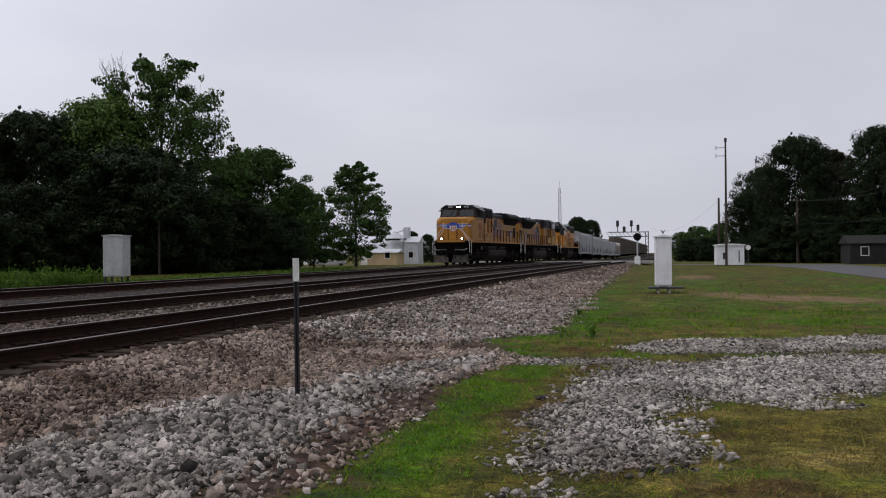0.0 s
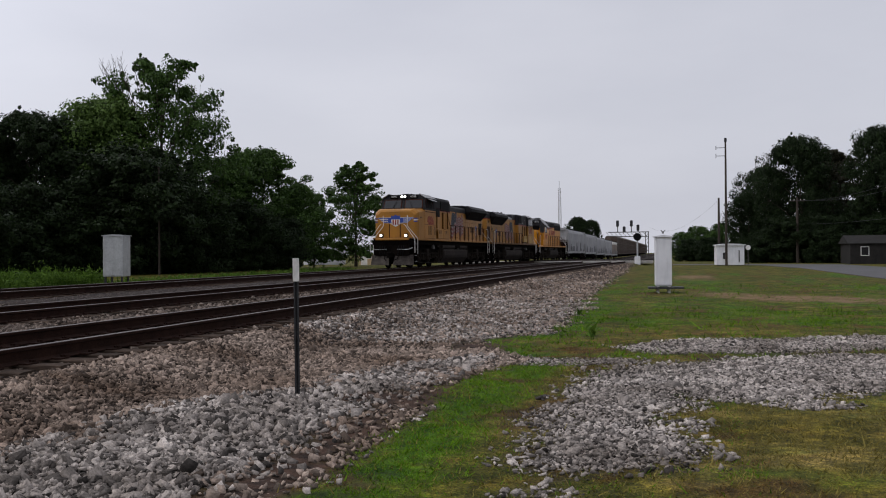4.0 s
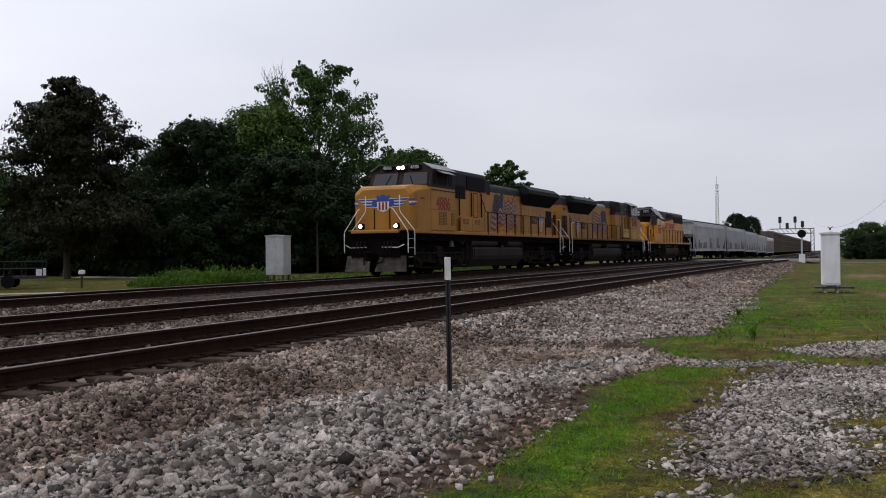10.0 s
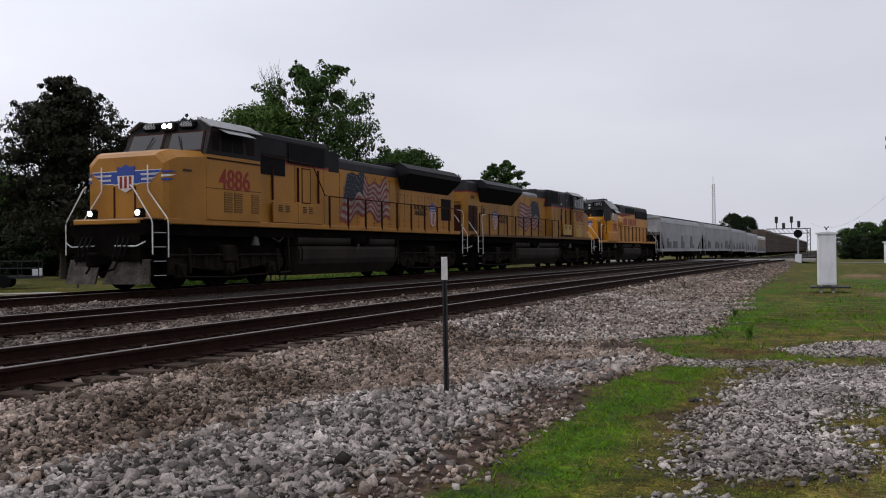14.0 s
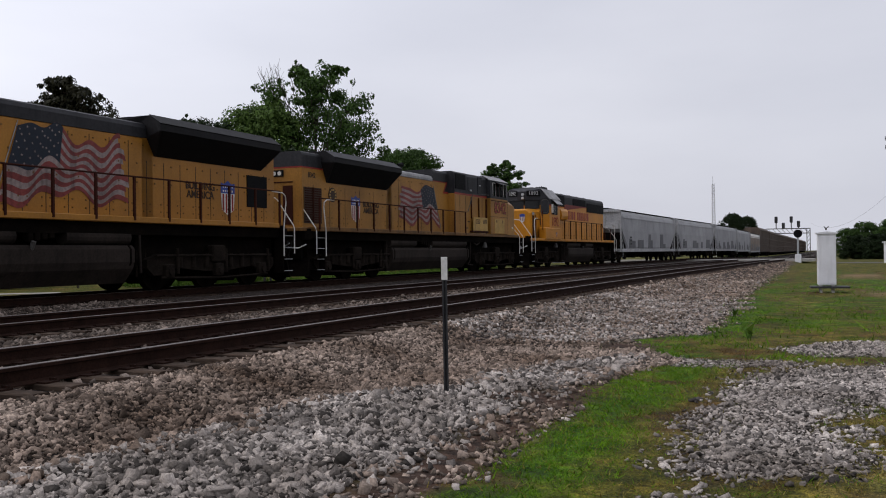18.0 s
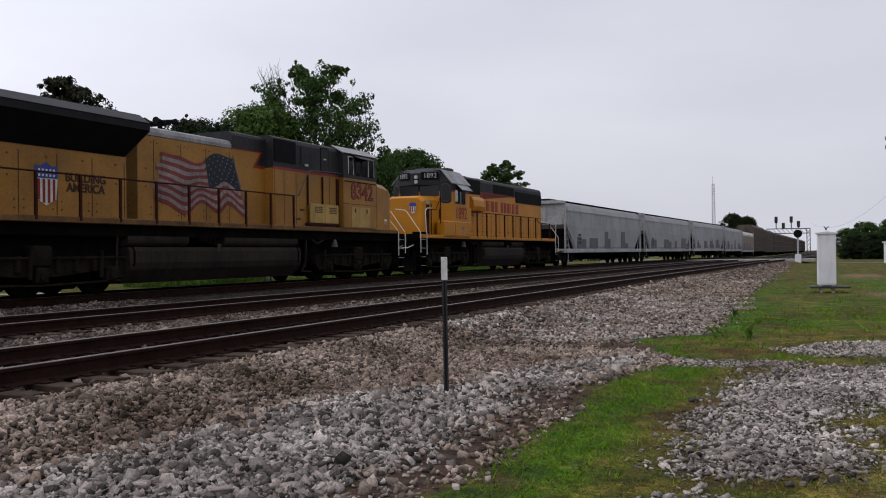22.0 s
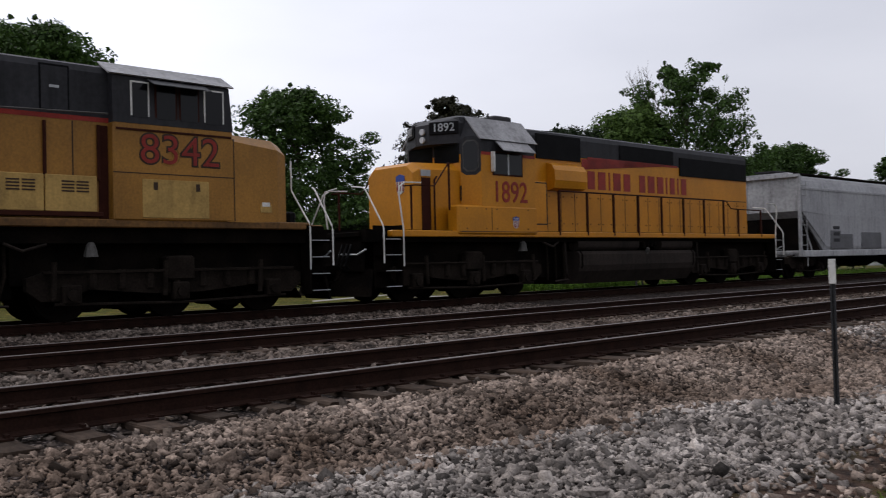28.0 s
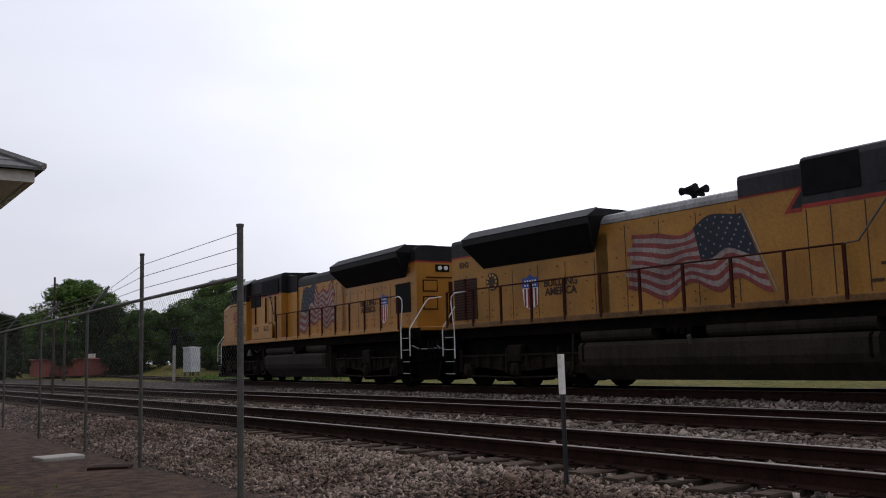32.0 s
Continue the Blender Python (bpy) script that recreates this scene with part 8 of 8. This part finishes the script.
mailbox()
flat_strip("garden_path", [((-53.5, 52.5), (-55.0, 55.5)), ((-45.5, 50.5), (-47.0, 53.5))], CONCRETE, "pale concrete path across the lawn", "path")
flat_strip("kerb_strip", [((-32.6, 27.6), (-33.2, 28.2)), ((-30.6, 29.6), (-31.2, 30.2))], CONCRETE, "short pale concrete strip beside the tracks", "path")
flat_strip("driveway", [((-33.5, 24.0), (-32.6, 23.4)), ((-36.0, 30.5), (-35.2, 30.2)), ((-30.0, 33.0), (-29.5, 32.5))][:2], CONCRETE, "narrow pale concrete strip in the grass", "path")


# ---- fence along the line
def fence():
    x = 0.0
    t = thing("chain_link_fence", "weathered chain-link fence topped with barbed wire", "fence", pose(-3.98, -9.45, 0, 0, 0, -1.2))
    ys = [0, -3.75, -7.0, -11.0, -15.5, -20.3, -25.5, -31]
    rail_z = 1.92
    for k, y in enumerate(ys):
        z0 = GROUND
        g = Geo()
        top = 2.48 if k == 0 else 2.56 if k == 1 else rail_z + 0.04
        r = 0.036 if k == 0 else 0.029 if k == 1 else 0.026
        g.tube([(x, y, z0 - 0.3), (x, y, top)], r, 10)
        if k < 2:
            g.tube([(x, y, top), (x, y, top + 0.03)], r * 1.2, 10)
        p = part("post", g, GALV, t, "round grey fence post")
        if k >= 2:
            g = Geo()
            g.tube([(x, y, rail_z), (x - 0.36, y, rail_z + 0.46)], 0.022, 6)
            part("barb_arm", g, GALV, p, "angled wire arm")
    for (a, b) in zip(ys, ys[1:]):
        g = Geo()
        g.tube([(x, a, rail_z), (x, b, rail_z)], 0.024, 8)
        part("top_rail", g, GALV, t, "top rail")
    for q in range(3):
        g = Geo()
        pts = []
        for k, y in enumerate(ys):
            pts.append((x, y, rail_z + 0.16 + 0.17 * q) if k < 2 else (x - 0.1 * (q + 1), y, rail_z + 0.12 * (q + 1)))
        g.tube(pts, 0.004, 4)
        for a, b in zip(pts, pts[1:]):
            n = int((Vector(b) - Vector(a)).length / 0.14)
            for i in range(n):
                p = Vector(a).lerp(Vector(b), i / n)
                g.add([p + Vector((0.0, 0, -0.018)), p + Vector((0.004, 0.01, 0.018)), p + Vector((-0.004, -0.01, 0.018))], [(0, 1, 2)])
        part("barbed_wire", g, GALV, t, "strand of barbed wire")
    for a, b in zip(ys[:5], ys[1:6]):
        lo, hi = b, a
        step = 0.085 if a > -4 else 0.13
        z0, z1 = -0.42, rail_z
        v, f = [], []
        r = 0.001
        for d in (-1, 1):
            c = lo - (z1 - z0)
            while c < hi + (z1 - z0):
                y0, y1 = c, c + d * (z1 - z0)
                za, zb = z0, z1
                if y0 < lo or y0 > hi:
                    e = lo if y0 < lo else hi
                    za, y0 = z0 + abs(e - y0), e
                    if (e - c) * d < 0:
                        c += step
                        continue
                if y1 < lo or y1 > hi:
                    e = lo if y1 < lo else hi
                    zb, y1 = z1 - abs(e - y1), e
                if zb - za > 0.05:
                    k = len(v)
                    v += [(x - r, y0, za), (x + r, y0, za), (x, y0 + 2 * r, za), (x - r, y1, zb), (x + r, y1, zb), (x, y1 + 2 * r, zb)]
                    f += [(k, k + 1, k + 4, k + 3), (k + 1, k + 2, k + 5, k + 4), (k + 2, k, k + 3, k + 5)]
                c += step
        m = part("chain_link", mesh_np("chain_link", np.array(v), np.array(f), GALV), GALV, t, "woven wire mesh")
        tagged(m, kind="stuff")


fence()
g = Geo()
g.box(-0.33, 0.33, -0.24, 0.24, -0.05, 0.06, 0.015)
solid("concrete_slab", g, CONCRETE, "pale concrete slab lying by the fence", "slab", m=pose(-3.5, -15.55, bed(-3.5, -15.55), 0, 0, 8))
g = Geo()
g.box(-0.28, 0.28, -0.17, 0.17, -0.05, 0.035, 0.01)
solid("steel_plate", g, RUST, "dark rusty steel plate on the ground by the fence", "plate", m=pose(-3.74, -13.5, bed(-3.74, -13.5), 0, 0, -30))


def depot():
    """The corner of a low building behind the fence: hipped roof with deep eaves."""
    t = thing("depot", "low building with a hipped shingle roof and deep painted eaves", "building", pose(0, 0, -0.23))
    x0, x1, y0, y1 = -2.21, 6.5, -24, -10.78
    g = Geo()
    g.box(x0 + 1.3, x1 - 1.3, y0 + 1.3, y1 - 1.3, -0.7, 3.31)
    part("wall", g, SOFFIT, t, "painted plank wall")
    g = Geo()
    g.box(x0 + 0.16, x1 - 0.16, y0 + 0.16, y1 - 0.16, 3.31, 3.37)
    part("soffit", g, SOFFIT, t, "tan boarded soffit")
    g = Geo()
    for a, b, c, d in ((x0 + 0.08, x0 + 0.14, y0 + 0.08, y1 - 0.08), (x1 - 0.14, x1 - 0.08, y0 + 0.08, y1 - 0.08), (x0 + 0.14, x1 - 0.14, y1 - 0.14, y1 - 0.08), (x0 + 0.14, x1 - 0.14, y0 + 0.08, y0 + 0.14)):
        g.box(a, b, c, d, 3.29, 3.42)
    part("fascia", g, SOFFIT, t, "weathered fascia boards")
    roof = thing_part("roof", t, "dark shingle hipped roof")
    cx, rise = (x0 + x1) / 2, 2.3
    n = 22
    for k in range(n):
        a, b = k / n, (k + 1) / n + 0.012
        half = (x1 - x0) / 2

        def ring(q, up):
            ix = half * q
            return [(x0 + ix, y0 + ix, 3.42 + rise * q + up), (x1 - ix, y0 + ix, 3.42 + rise * q + up), (x1 - ix, y1 - ix, 3.42 + rise * q + up), (x0 + ix, y1 - ix, 3.42 + rise * q + up)]
        g = Geo()
        g.loft([ring(a, 0.03), ring(min(b, 0.995), 0.012), ring(min(b, 0.995), -0.02), ring(a, 0.0)], caps=False)
        g.loft([ring(a, 0.0), ring(a, 0.03)], caps=False)
        part("shingle_course", g, SHINGLE, roof)
    for sx, sy in ((x0, y0), (x0, y1), (x1, y0), (x1, y1)):
        g = Geo()
        q = (x1 - x0) / 2
        ey = sy + (q if sy == y0 else -q)
        g.tube([(sx, sy, 3.46), (cx, ey, 3.46 + rise)], 0.05, 6)
        part("hip_cap", g, SHINGLE, roof)


depot()


def down_line():
    t = thing("line_signal", "signal mast with a dark head down the line", "signal", pose(-20.14, -58.6, -0.1))
    g = Geo()
    g.tube([(0, 0, 0), (0, 0, 3.0)], 0.1, 8)
    part("mast", g, CONCRETE, t)
    g = Geo()
    g.box(-0.25, 0.25, -0.15, 0.2, 2.3, 3.4, 0.05)
    part("signal_head", g, BLACK, t, "black signal head")
    t = thing("yellow_sign", "pale yellow-green warning sign on a post beside the tracks", "sign", pose(-22.2, -51.5, -0.55, 0, 0, -22))
    g = Geo()
    g.tube([(0, 0, 0), (0, 0, 3.3)], 0.05, 6)
    part("post", g, GALV, t)
    for z, h in ((2.75, 0.62), (1.75, 0.7)):
        g = Geo()
        g.box(-0.32, 0.32, 0.05, 0.08, z, z + h)
        part("plate", g, SIGN_YELLOW, t, "yellow plate")


SIGN_YELLOW = material("yellow_sign_paint", (0.55, 0.5, 0.12), 0.5, dark=0.85, scale=2, fine=20, bump=0.02)
down_line()


def front_at(t):
    """Where the train's front coupler is along the line."""
    u = (t - 16) / 16
    return 10.623 - 58.244 * u + 0.790 * u * u + 1.139 * u ** 3


def on_line(y):
    return FAR + bend(y) + siding(y)


def car_pose(mid, length, turned):
    a, b = mid - length * 0.33, mid + length * 0.33
    xa, xb = on_line(a), on_line(b)
    heading = math.degrees(math.atan2(-(xb - xa), b - a))
    return pose((xa + xb) / 2, mid, RAIL_TOP[FAR] + grade(mid), 0, 0, heading + (180 if turned else 0))


def motions():
    for ob, behind, length, turned in TRAIN:
        walk(ob, [(0.5 * k, car_pose(front_at(0.5 * k) + behind, length, turned)) for k in range(65)])
    for w, y, r, key in WHEELS:
        top = w.parent
        if not top.name.startswith(("lead", "second", "third", "hopper")):
            continue
        sign = -1 if key == "back" else 1
        rows = []
        for k in range(0, 201):
            t = 0.16 * k
            roll = math.degrees((front_at(t) - front_at(0)) / r) * sign
            rows.append((t, pose(0, y, r, -roll)))
        walk(w, rows)


motions()
